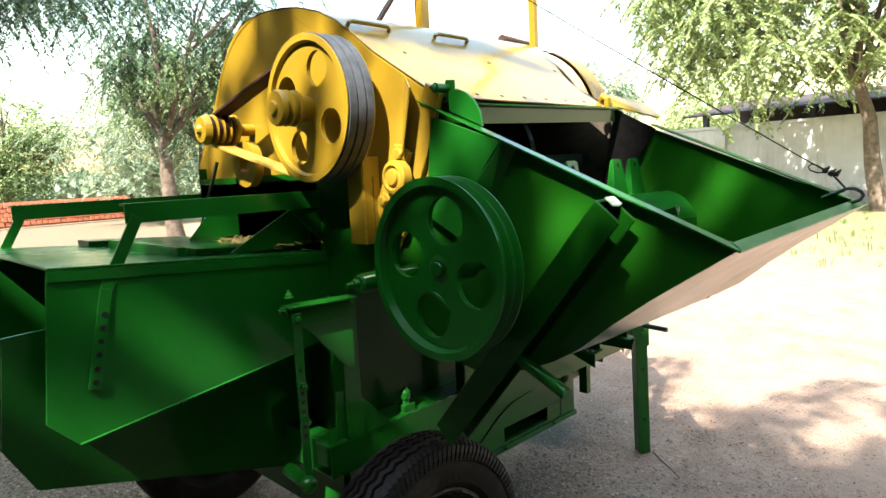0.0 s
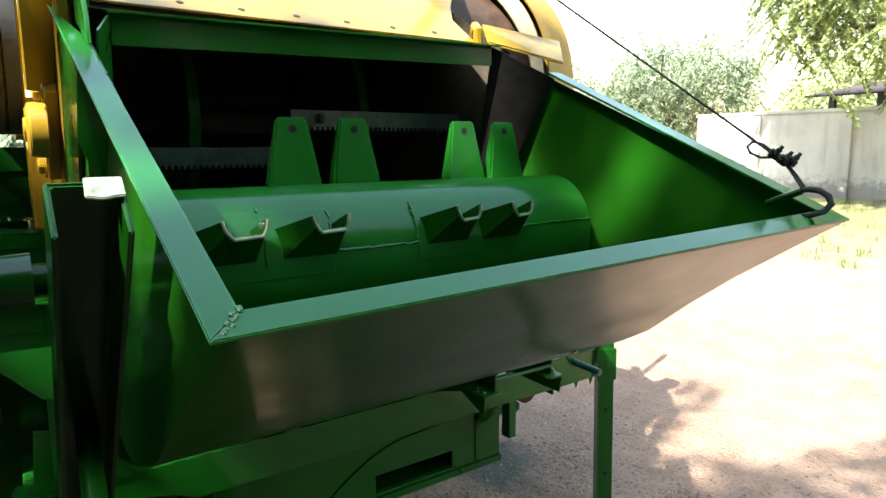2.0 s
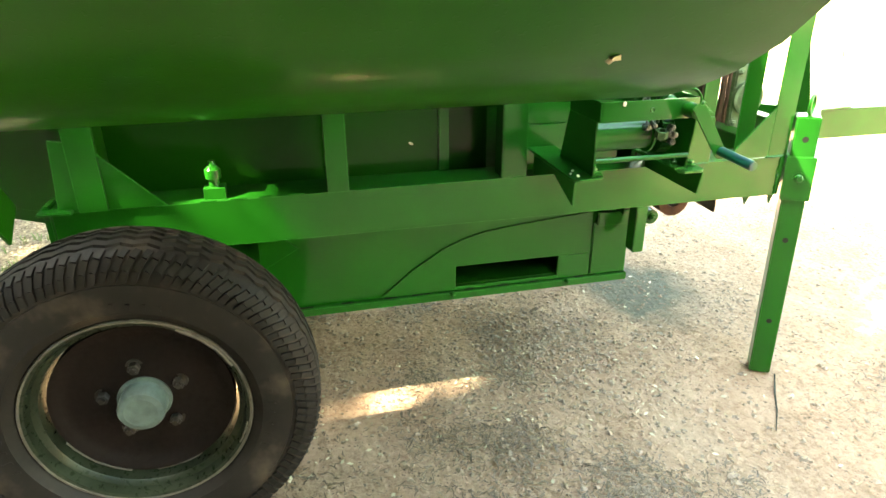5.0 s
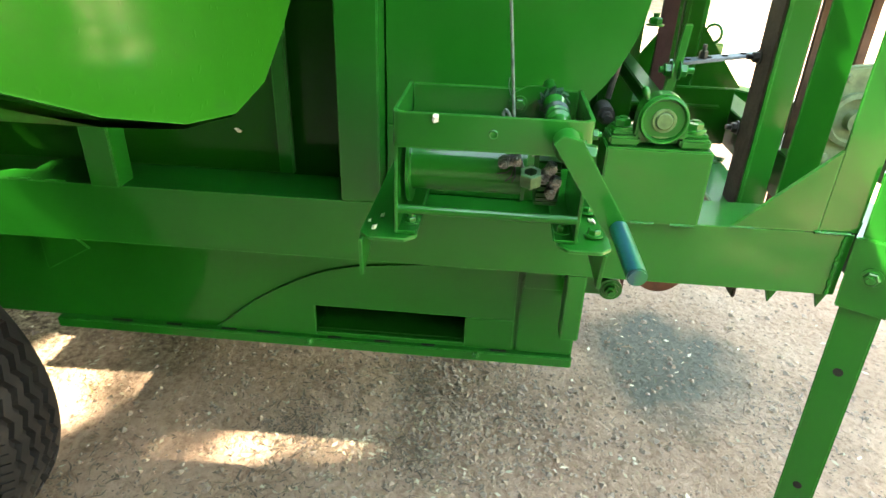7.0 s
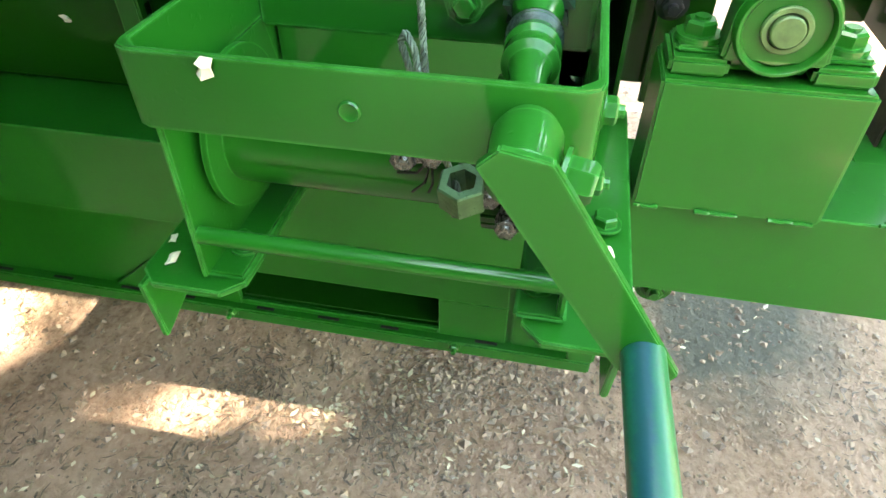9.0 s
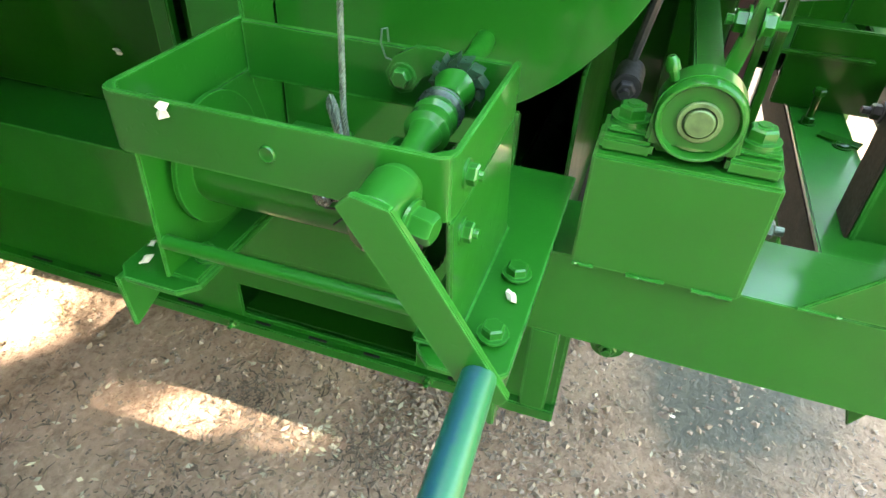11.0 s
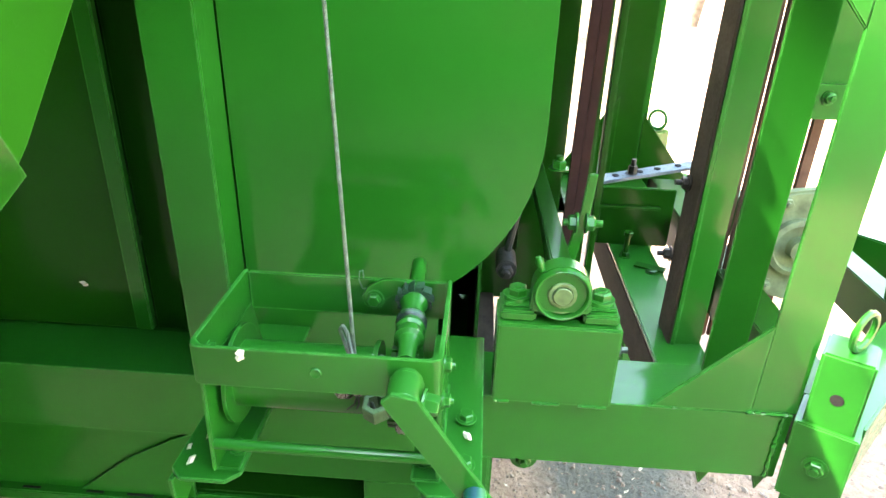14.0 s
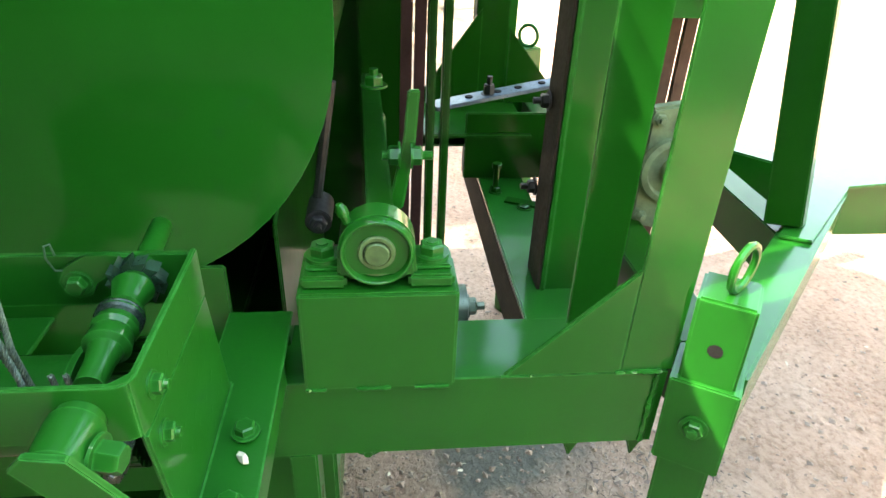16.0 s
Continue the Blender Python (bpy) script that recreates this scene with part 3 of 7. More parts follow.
ragged_tree("shade_tree", (2.1, -9.6, 0), (1.8, -8.4, 6.4), (1.65, -7.6, 9.7), (4.8, 4.0, 1.9), 88000, 0.17, LEAF_SHADE, 3, 0.4, 150, "tall spreading shade tree with feathery leaves, out of view", 14, 0.26, ((1.05, -6.8, 1.25), (1.25, -4.2, 0.8), (2.0, -5.55, 0.62)), ((-0.61, 2.15, 0.10), (-0.70, 2.0, 0.13), (-1.1, 1.19, 0.08), (-0.48, 1.48, 0.10), (-1.9, 1.3, 0.07), (-1.6, 1.0, 0.06), (-1.4, 1.5, 0.05), (-0.75, 1.42, 0.06), (-2.2, 0.9, 0.08), (-2.0, 1.6, 0.07), (-0.53, 2.48, 0.055), (-0.55, 2.60, 0.07), (-0.56, 2.72, 0.055), (-1.02, 3.30, 0.15), (-0.69, 3.27, 0.10), (-0.66, 3.62, 0.2), (-0.62, 3.95, 0.25), (-1.36, 3.33, 0.12), (-0.14, 3.92, 0.08), (-0.31, 3.75, 0.06), (0.04, 3.80, 0.06), *FLECKS), ((2.4, -5.0, 9.7), (2.6, -4.75, 9.4), (2.85, -4.7, 10.0), (2.37, -5.12, 10.2)))
# two further unseen trees, added to keep ground and reflections dark
ragged_tree("shade_tree", (-6.1, -10.6, 0), (-5.9, -9.6, 6.4), (-5.15, -7.6, 9.7), (4.6, 4.0, 1.9), 80000, 0.17, LEAF_SHADE, 4, 0.4, 140, "tall spreading shade tree with feathery leaves, out of view", 14, 0.26)
ragged_tree("shade_tree", (9.1, -9.6, 0), (8.7, -8.6, 6.4), (8.05, -7.6, 9.7), (3.6, 3.8, 1.9), 60000, 0.17, LEAF_SHADE, 6, 0.4, 110, "tall spreading shade tree with feathery leaves, out of view", 12, 0.26)
# neem by the white wall
ragged_tree("neem_tree", (-2.3, 18.3, 0), (-2.8, 18.2, 3.0), (-2.8, 17.6, 5.6), (4.8, 2.6, 2.9), 150000, 0.12, LEAF_PALE, 11, 0.5, 170, "neem tree with pale drooping leaves before the white wall", 14, 0.17)
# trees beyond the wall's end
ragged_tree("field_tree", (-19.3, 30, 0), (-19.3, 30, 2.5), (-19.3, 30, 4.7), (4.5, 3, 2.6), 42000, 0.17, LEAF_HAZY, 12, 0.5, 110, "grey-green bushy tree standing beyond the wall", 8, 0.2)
ragged_tree("field_tree", (-10.5, 30, 0), (-10.5, 30, 2.2), (-10.5, 30, 3.8), (3.0, 2.5, 1.8), 9000, 0.24, LEAF_PALE, 13, 0.6, 45, "low pale tree behind the white wall", 6, 0.16)
ragged_tree("field_tree", (-26.5, 30, 0), (-26.5, 30, 2.2), (-26.5, 30, 3.6), (4.0, 2.5, 2.2), 9000, 0.28, LEAF, 14, 0.5, 50, "grey-green tree at the field edge", 6, 0.18)
# trees on the field side
ragged_tree("yard_tree", (-11.5, 6.0, 0), (-11.5, 5.9, 2.4), (-11.3, 6.5, 5.0), (1.9, 2.0, 2.7), 52000, 0.075, LEAF_HANGING, 15, 0.55, 90, "leafy green tree with a pale trunk beside the field", 10, 0.15)
ragged_tree("yard_tree", (-12.2, 6.9, 0), (-12.2, 7.0, 2.4), (-12.0, 6.9, 3.6), (1.7, 1.8, 1.3), 26000, 0.075, LEAF, 23, 0.6, 60, "pale feathery tree behind the leafy one", 8, 0.13)
ragged_tree("yard_tree", (-8.8, 0.8, 0), (-8.8, 1.2, 3.6), (-8.0, 2.9, 4.6), (1.7, 1.8, 0.95), 46000, 0.06, LEAF_HANGING, 16, 0.8, 80, "tree with dark hanging branches over the field edge", 10, 0.15)
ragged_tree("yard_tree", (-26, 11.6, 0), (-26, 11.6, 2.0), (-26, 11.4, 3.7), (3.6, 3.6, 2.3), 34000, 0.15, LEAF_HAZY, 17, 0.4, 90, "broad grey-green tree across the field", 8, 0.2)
ragged_tree("yard_tree", (-46, 9.5, 0), (-46, 9.5, 3), (-46, 9.4, 4.7), (4.4, 3.6, 3.4), 22000, 0.26, LEAF, 18, 0.3, 80, "distant rounded tree across the field", 8, 0.3)


# unseen trees added behind the camera to block low sky light and darken reflections
for k, (gx, gy) in enumerate(((-9.6, -2.6), (-7.2, -4.0), (-4.8, -4.9), (-2.3, -5.3), (0.2, -5.5), (2.8, -5.2), (4.6, -3.8), (5.4, -1.9), (6.2, 0.1), (8.0, -3.6), (-11.6, -4.4), (6.6, 2.2), (8.6, 6.6))):
    ragged_tree("unseen_block_tree", (gx, gy, 0), (gx, gy, 1.6), (gx, gy, 3.5), (2.2, 1.7, 3.5), 15000, 0.30, LEAF_DEEP, 40 + k, 0.3, 80, "dense dark tree added out of view to block light", 6, 0.16)


def far_woods():
    rng = random.Random(8)
    quads = []
    for k in range(150):
        a = radians(rng.uniform(-98, -28))
        d = rng.uniform(75, 120)
        cx, cy = 1 + d * math.sin(a), 1 + d * math.cos(a)
        R = rng.uniform(1.1, 2.5)
        for _ in range(150):
            p = Vector((rng.gauss(0, 1), rng.gauss(0, 1), rng.gauss(0, 1))).normalized() * R * rng.uniform(0.6, 1)
            c = Vector((cx, cy, R * 0.9)) + p
            u = Vector((rng.uniform(-1, 1), rng.uniform(-1, 1), rng.uniform(-1, 1))).normalized() * 0.7
            w = u.orthogonal().normalized() * 0.4
            quads.append([tuple(c - u), tuple(c + w), tuple(c + u), tuple(c - w)])
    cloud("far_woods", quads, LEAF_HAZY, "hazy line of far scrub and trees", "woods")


far_woods()


def boundary_wall():
    bm = B()
    block(bm, -10.9, 9.0, 20.0, 20.25, -0.1, 2.22)
    ob = mesh_object("wall_north", bm, PLASTER, 0.02)
    tagged(ob, "white lime-plastered boundary wall with damp stains", "wall", kind="structure")
    bm = B()
    block(bm, -10.95, 9.0, 19.97, 20.28, 2.22, 2.32)
    tagged(mesh_object("trim", bm, PLASTER, 0.02), "plastered coping along the boundary wall", "coping", kind="structure")
    for x in (-9.0, -6.6, -1.2, 1.6):
        bm = B()
        block(bm, x - 0.16, x + 0.16, 19.90, 20.0, -0.05, 2.2)
        part("pier", bm, PLASTER, ob, "", 0.015)
    shed = new("shed")
    shed.location = (-1.5, 23, 0)
    tagged(shed, "low shed with a dark rusty sheet roof behind the wall", "shed")
    bm = B()
    slab(bm, "x", -8.2, 17.2, [(21.0, 2.75), (21.0, 2.70), (25.5, 3.35), (25.5, 3.40)])
    part("roof", bm, IRON_SHEET, shed)
    for k in range(6):
        bm = B()
        block(bm, -7.6 + k * 3.0, -7.45 + k * 3.0, 21.1, 21.25, -0.05, 2.72)
        part("post", bm, DARK_STEEL, shed)
    bm = B()
    block(bm, -8.0, 8.8, 25.2, 25.4, -0.05, 3.3)
    part("back_wall", bm, IRON_SHEET, shed)


boundary_wall()


def brick_stack():
    ob = new("brick_wall")
    ob.location = (-34, 7, 0)
    tagged(ob, "long low wall of loose red bricks across the field", "brick wall", kind="structure")
    rng = random.Random(4)
    bm = B()
    block(bm, -34.3, -33.9, 1.0, 12.4, -0.05, 1.12)
    part("wall_core", bm, BRICK, ob)
    me = None
    for row in range(5):
        for k in range(46):
            if me is None:
                bm = B()
                block(bm, -0.2, 0.2, -0.115, 0.115, -0.095, 0.095)
                bmesh.ops.bevel(bm, geom=list(bm.edges), offset=0.012, segments=1, affect="EDGES")
                me = bpy.data.meshes.new("brick")
                bm.to_mesh(me)
                bm.free()
                me.materials.append(BRICK)
            o = new("brick", me)
            o.parent = ob
            o.location = (0.25 + rng.uniform(-.02, .02), -5.9 + k * 0.25 + (row % 2) * 0.12, 0.12 + row * 0.21)
            o.rotation_euler = (0, 0, rng.uniform(-.06, .06))
    return ob


brick_stack()


# ---- the threshing machine ----
machine = new("threshing_machine")
machine.location = (-0.95, 2.8, 0)
tagged(machine, "green and yellow towed threshing machine on two rubber tyres", "thresher")


def channel(name, face, y0, y1, z0, z1, inward, mat=GREEN, label=""):
    """A C-section beam along y: flat web on the outside, two flanges inward."""
    t, d = 0.006, 0.098 * inward
    s = inward
    bm = B()
    slab(bm, "y", y0, y1 - y0, [(face, z0), (face, z1), (face + d, z1), (face + d, z1 - t), (face + t * s, z1 - t), (face + t * s, z0 + t), (face + d, z0 + t), (face + d, z0)])
    return part(name, bm, mat, machine, label, 0.001)


# chassis
near_beam = channel("side_beam", -0.45, 1.957, 3.665, 0.545, 0.648, -1, label="green steel channel side beam with weld beads")
channel("side_beam", -1.45, 1.957, 3.665, 0.545, 0.648, 1)
# dull dark brown: shadowed faces of the beams, shade put into the colour
SHADE_BROWN = plain("shaded_brown_steel", (0.045, 0.034, 0.024), 0.7, 0.1, 0.3, 30)
boxed("cross_beam", -1.35, -0.55, 1.957, 2.02, 0.545, 0.648, GREEN, machine)
boxed("cross_beam", -1.35, -0.55, 2.55, 2.61, 0.55, 0.64, GREEN, machine)
boxed("cross_beam", -1.395, -0.505, 3.562, 3.652, 0.552, 0.5625, GREEN, machine)
boxed("cross_beam_web", -1.395, -0.555, 3.562, 3.568, 0.465, 0.5515, SHADE_BROWN, machine)
boxed("cross_beam", -1.35, -0.55, 3.25, 3.30, 0.47, 0.53, SHADE_BROWN, machine)
boxed("end_cap", -0.502, -0.448, 1.942, 1.9555, 0.585, 0.664, GREEN, machine)
bm = B()
for y in (2.06, 2.12, 2.24, 2.30, 2.36, 2.42, 2.93, 2.99):
    lathe(bm, (-0.452, y, 0.649), (0, 1, 0), [(0, 0.0025), (0.02, 0.0035), (0.035, 0.002)], 7)
beads(bm, GREEN, near_beam)

# foot plate of the rear upright and its gusset
bm = B()
slab(bm, "z", 0.650, 0.415, [(-0.436, 2.012), (-0.436, 2.067), (-0.442, 2.067), (-0.442, 2.018), (-0.500, 2.018), (-0.500, 2.012)])
part("upright", bm, GREEN, machine, "green angle-iron upright welded on the beam", 0.0015)
plated("upright_gusset", "x", -0.4435, -0.006, [(1.972, 0.6495), (2.178, 0.6495), (2.046, 0.785), (1.984, 0.798)], GREEN, machine, "", 0.0015)
boxed("beam_tab", -0.500, -0.425, 1.936, 2.002, 0.6495, 0.6570, GREEN, machine)
boxed("upright", -0.485, -0.44, 2.504, 2.551, 0.648, 1.02, GREEN, machine)
boxed("upright", -0.503, -0.45, 2.902, 2.963, 0.648, 1.40, GREEN, machine, "tall green box-section upright")

# leveller arm with a hanging adjuster rod
lever_arm = plated("lever_arm", "x", -0.405, -0.008, [(1.832, 1.074), (1.832, 1.036), (1.880, 1.012), (2.006, 0.872), (2.030, 0.872), (2.030, 1.066)], GREEN, machine)
plated("lever_rib", "x", -0.404, 0.005, [(1.836, 1.072), (1.836, 1.030), (1.885, 1.016), (2.016, 1.014), (2.016, 1.065)], GREEN, lever_arm)
plated("lever_flange", "x", -0.380, -0.05, [(1.825, 1.074), (2.035, 1.067), (2.035, 1.073), (1.825, 1.080)], GREEN, machine)
adjuster = plated("adjuster_bar", "x", -0.382, -0.007, [(1.828, 0.60), (1.852, 0.60), (1.856, 1.06), (1.830, 1.06)], GREEN, machine, "flat green adjuster bar with a row of holes")
for z in (1.045, 0.87, 0.775):
    bolts(adjuster, [((-0.382, 1.842, z), (1, 0, 0), 0.017, 0.012, 0.012)], GREEN)
bolts(adjuster, [((-0.41, 1.826, 1.068), (0, -1, 0), 0.020, 0.014, 0.006)], GREEN)
bolts(adjuster, [((-0.405, 1.838, 1.100), (0, 0, 1), 0.016, 0.012, 0.008)], GREEN)
holes(adjuster, [((-0.3825, 1.841, z), (1, 0, 0)) for z in (0.735, 0.76, 0.80, 0.825, 0.85, 0.91)], 0.005)
bm = B()
rod(bm, (-0.47, 1.832, 0.618), (-0.375, 1.832, 0.606), 0.019, 18)
lathe(bm, (-0.392, 1.832, 0.606), (1, 0, 0), [(0, 0.004), (0.003, 0.014), (0.010, 0.021), (0.020, 0.024), (0.030, 0.021), (0.036, 0.014), (0.0375, 0.009), (0.033, 0.008), (0.033, 0.001)], 24)
part("pivot_boss", bm, GREEN, adjuster)

# lower sieve box
bm = B()
edge = [(2.06, 0.32), (2.62, 0.318), (3.302, 0.304), (3.302, 0.475), (3.19, 0.545), (2.06, 0.545)]
for x in (-0.549, -1.349):
    hole = [(2.8175, 0.331), (2.8175, 0.3885), (3.0995, 0.3885), (3.0995, 0.331)] if x > -1 else []
    loops = [[bm.verts.new((x, y, z)) for y, z in ring] for ring in (edge, hole) if ring]
    es = [bm.edges.new((ring[i], ring[(i + 1) % len(ring)])) for ring in loops for i in range(len(ring))]
    bmesh.ops.triangle_fill(bm, use_beauty=True, use_dissolve=False, edges=es)
rims = [[(x, y, z) for y, z in edge] for x in (-0.549, -1.349)]
for i in range(len(edge)):
    j = (i + 1) % len(edge)
    quad(bm, rims[0][i], rims[0][j], rims[1][j], rims[1][i])
bmesh.ops.remove_doubles(bm, verts=bm.verts[:], dist=0.0001)
sieve = part("sieve_box", bm, GREEN, machine, "green sheet-steel sieve box slung under the chassis")
bm = B()
slab(bm, "x", -0.5485, 0.0055, [(2.62, 0.322), (2.66, 0.355), (2.70, 0.388), (2.736, 0.412), (2.79, 0.443), (2.842, 0.465), (2.90, 0.480), (3.0, 0.490), (3.19, 0.507), (3.19, 0.389), (2.817, 0.389), (2.817, 0.322)])
part("sieve_cover", bm, GREEN, sieve, "", 0.001)
bm = B()
block(bm, -0.5485, -0.543, 3.10, 3.19, 0.322, 0.3885)
part("sieve_cover", bm, GREEN, sieve, "", 0.001)
bm = B()
block(bm, -0.5485, -0.543, 2.8175, 3.0995, 0.322, 0.331)
part("sieve_cover", bm, GREEN, sieve, "", 0.001)
boxed("sieve_cover", -0.5485, -0.543, 3.196, 3.30, 0.322, 0.475, GREEN, sieve)
# tray and back plate carry the slot's inner shade in their colour
plated("outlet_tray", "x", -0.5500, -0.30, [(2.8185, 0.3325), (3.0985, 0.3325), (3.0985, 0.3355), (2.8185, 0.3355)], GREEN_DARK, sieve, "dark green tray inside the outlet slot, shade in its colour")
plated("outlet_back", "x", -0.80, -0.004, [(2.75, 0.326), (3.15, 0.326), (3.15, 0.42), (2.75, 0.42)], NEAR_BLACK, sieve)
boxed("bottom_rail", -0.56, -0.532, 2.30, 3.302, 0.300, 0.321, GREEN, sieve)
# thin dark strips stand in for shaded gaps between the welds
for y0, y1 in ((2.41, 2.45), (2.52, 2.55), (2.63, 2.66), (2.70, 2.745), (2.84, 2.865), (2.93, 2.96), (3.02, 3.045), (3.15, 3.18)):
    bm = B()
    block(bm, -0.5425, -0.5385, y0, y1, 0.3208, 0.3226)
    part("weld_gap", bm, NEAR_BLACK, sieve)
for y in (2.806, 3.124):
    bolts(sieve, [((-0.532, y, 0.316), (1, 0, 0), 0.012, 0.008, 0.006)], GREEN)
boxed("hanger_plate", -0.536, -0.528, 3.20, 3.345, 0.468, 0.506, GREEN, sieve)
bm = B()
rod(bm, (-0.56, 3.345, 0.487), (-0.515, 3.345, 0.487), 0.020, 18)
hex_bolt(bm, (-0.515, 3.345, 0.487), (1, 0, 0), 0.02, 0.01, 0.006)
part("hanger_bush", bm, GREEN, sieve)
plated("lug", "x", -0.50, -0.006, [(2.34, 0.545), (2.34, 0.45), (2.43, 0.50), (2.38, 0.545)], GREEN, sieve)
boxed("end_stop", -0.49, -0.45, 3.262, 3.292, 0.42, 0.546, GREEN, machine)

# nipple on the beam
bm = B()
block(bm, -0.50, -0.462, 2.248, 2.292, 0.648, 0.672)
lathe(bm, (-0.48, 2.27, 0.67), (0, 0, 1), [(0, 0.011), (0.02, 0.011), (0.021, 0.017), (0.04, 0.017), (0.05, 0.008), (0.058, 0.007)], 12)
part("grease_cup", bm, GREEN, machine)

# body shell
# recessed walls, floor and end take the darker green, shade included
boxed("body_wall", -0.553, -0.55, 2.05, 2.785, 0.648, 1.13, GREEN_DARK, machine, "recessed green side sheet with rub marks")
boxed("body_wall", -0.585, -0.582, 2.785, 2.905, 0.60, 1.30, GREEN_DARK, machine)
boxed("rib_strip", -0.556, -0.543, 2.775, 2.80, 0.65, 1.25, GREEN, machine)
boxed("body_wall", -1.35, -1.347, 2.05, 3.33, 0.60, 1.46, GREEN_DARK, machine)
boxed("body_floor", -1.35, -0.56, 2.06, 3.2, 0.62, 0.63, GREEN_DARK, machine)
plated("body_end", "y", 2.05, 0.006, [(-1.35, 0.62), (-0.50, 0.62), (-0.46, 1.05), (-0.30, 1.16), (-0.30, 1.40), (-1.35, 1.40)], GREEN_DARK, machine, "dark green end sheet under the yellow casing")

bm = B()
tube_path(bm, [(-0.578, 2.774, 1.104), (-0.576, 2.790, 1.106), (-0.576, 2.799, 1.110), (-0.574, 2.797, 1.132), (-0.574, 2.793, 1.133), (-0.576, 2.794, 1.112)], 0.0016, 6)
part("wire_latch", bm, STEEL, machine, "small bent-wire latch")
# fan casing side sheet, rounded below
fan_edge = [(2.966, 1.42), (2.966, 0.742)] + arc(3.08, 0.98, 0.25, -112, 0, 18) + [(3.33, 1.42)]
fan_case = plated("fan_casing_side", "x", -0.50, -0.003, fan_edge, GREEN, machine, "smooth green fan casing side with a rounded lower corner", 0.0)
bm = B()
inner = arc(3.08, 0.98, 0.243, -112, 0, 18) + [(3.323, 1.42)]
for (a, c), (a2, c2) in zip(inner, inner[1:]):
    quad(bm, (-0.503, a, c), (-0.503, a2, c2), (-1.34, a2, c2), (-1.34, a, c))
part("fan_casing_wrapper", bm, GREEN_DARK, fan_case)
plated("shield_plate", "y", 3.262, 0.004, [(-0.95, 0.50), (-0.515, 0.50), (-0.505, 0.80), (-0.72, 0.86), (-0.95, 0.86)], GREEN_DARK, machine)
bm = B()
rod(bm, (-0.60, 3.30, 0.775), (-0.555, 3.30, 0.775), 0.014, 18)
hex_bolt(bm, (-0.556, 3.30, 0.775), (1, 0, 0), 0.017, 0.010, 0.008)
rod(bm, (-0.565, 3.30, 0.80), (-0.565, 3.32, 0.92), 0.005, 8)
part("tension_roller", bm, DARK_STEEL, machine)

# front uprights
bm = B()
slab(bm, "z", 0.65, 0.75, [(-0.45, 3.612), (-0.45, 3.668), (-0.505, 3.668), (-0.505, 3.664), (-0.455, 3.664), (-0.455, 3.612)])
part("front_upright", bm, GREEN, machine, "tall green angle-iron front upright", 0.001)
plated("gusset", "x", -0.449, -0.006, [(3.487, 0.649), (3.6115, 0.649), (3.6115, 0.775)], GREEN, machine)
plated("gusset", "x", -0.449, -0.006, [(3.6115, 1.105), (3.49, 1.235), (3.47, 1.40), (3.6115, 1.40)], GREEN, machine)
bm = B()
slab(bm, "z", 0.56, 0.84, [(-0.535, 3.577), (-0.535, 3.628), (-0.585, 3.628), (-0.585, 3.623), (-0.540, 3.623), (-0.540, 3.577)])
part("front_upright", bm, GREEN, machine, "", 0.001)
bm = B()
slab(bm, "z", 0.562, 0.85, [(-0.727, 3.598), (-0.727, 3.604), (-0.731, 3.606), (-0.731, 3.648), (-0.795, 3.648), (-0.795, 3.598)])
part("front_upright", bm, GREEN, machine, "", 0.001)
# far upright and gussets: their shadow is put into the darker green
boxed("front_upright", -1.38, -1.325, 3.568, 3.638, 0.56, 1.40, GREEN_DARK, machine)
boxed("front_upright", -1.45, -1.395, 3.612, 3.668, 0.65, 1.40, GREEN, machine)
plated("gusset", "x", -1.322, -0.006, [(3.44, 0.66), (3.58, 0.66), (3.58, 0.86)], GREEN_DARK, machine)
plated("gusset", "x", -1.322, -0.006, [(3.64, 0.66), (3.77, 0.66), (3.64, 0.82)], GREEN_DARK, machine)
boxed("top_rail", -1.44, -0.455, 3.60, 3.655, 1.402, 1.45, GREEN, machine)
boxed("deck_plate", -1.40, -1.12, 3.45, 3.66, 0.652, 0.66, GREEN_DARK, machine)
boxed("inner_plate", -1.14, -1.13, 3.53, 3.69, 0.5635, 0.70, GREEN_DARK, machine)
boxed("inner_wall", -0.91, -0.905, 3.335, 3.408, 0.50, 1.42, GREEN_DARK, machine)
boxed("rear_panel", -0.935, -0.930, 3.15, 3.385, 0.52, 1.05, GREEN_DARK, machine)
# flange bearing, guard plate and belts behind the uprights
IRON = plain("dusty_cast_iron", (0.13, 0.17, 0.09), 0.7, 0.1, 0.4, 30)
plated("guard_plate", "x", -0.82, -0.006, [(3.724, 0.936), (3.845, 0.936), (3.845, 1.40), (3.724, 1.40)], GREEN, machine)
bm = B()
block(bm, -0.8195, -0.812, 3.724, 3.845, 0.938, 0.992)
hex_bolt(bm, (-0.812, 3.785, 0.972), (1, 0, 0), 0.016, 0.01, 0.006)
part("clip_plate", bm, GREEN, machine, "", 0.001)
bm = B()
slab(bm, "x", -0.815, 0.022, [(3.745, 0.64), (3.80, 0.625), (3.83, 0.65), (3.83, 0.80), (3.81, 0.83), (3.745, 0.82)])
cast = part("flange_bearing", bm, IRON, machine, "dusty cast flange bearing", 0.004)
bm = B()
lathe(bm, (-0.793, 3.792, 0.73), (1, 0, 0), [(0, 0.050), (0.012, 0.050), (0.015, 0.042), (0.006, 0.038), (0.006, 0.020), (0.024, 0.019), (0.024, 0)], 32)
part("bearing_ring", bm, IRON, cast)
bolts(cast, [((-0.793, y, z), (1, 0, 0), 0.016, 0.008, 0.006) for y, z in ((3.758, 0.655), (3.758, 0.805))], IRON)
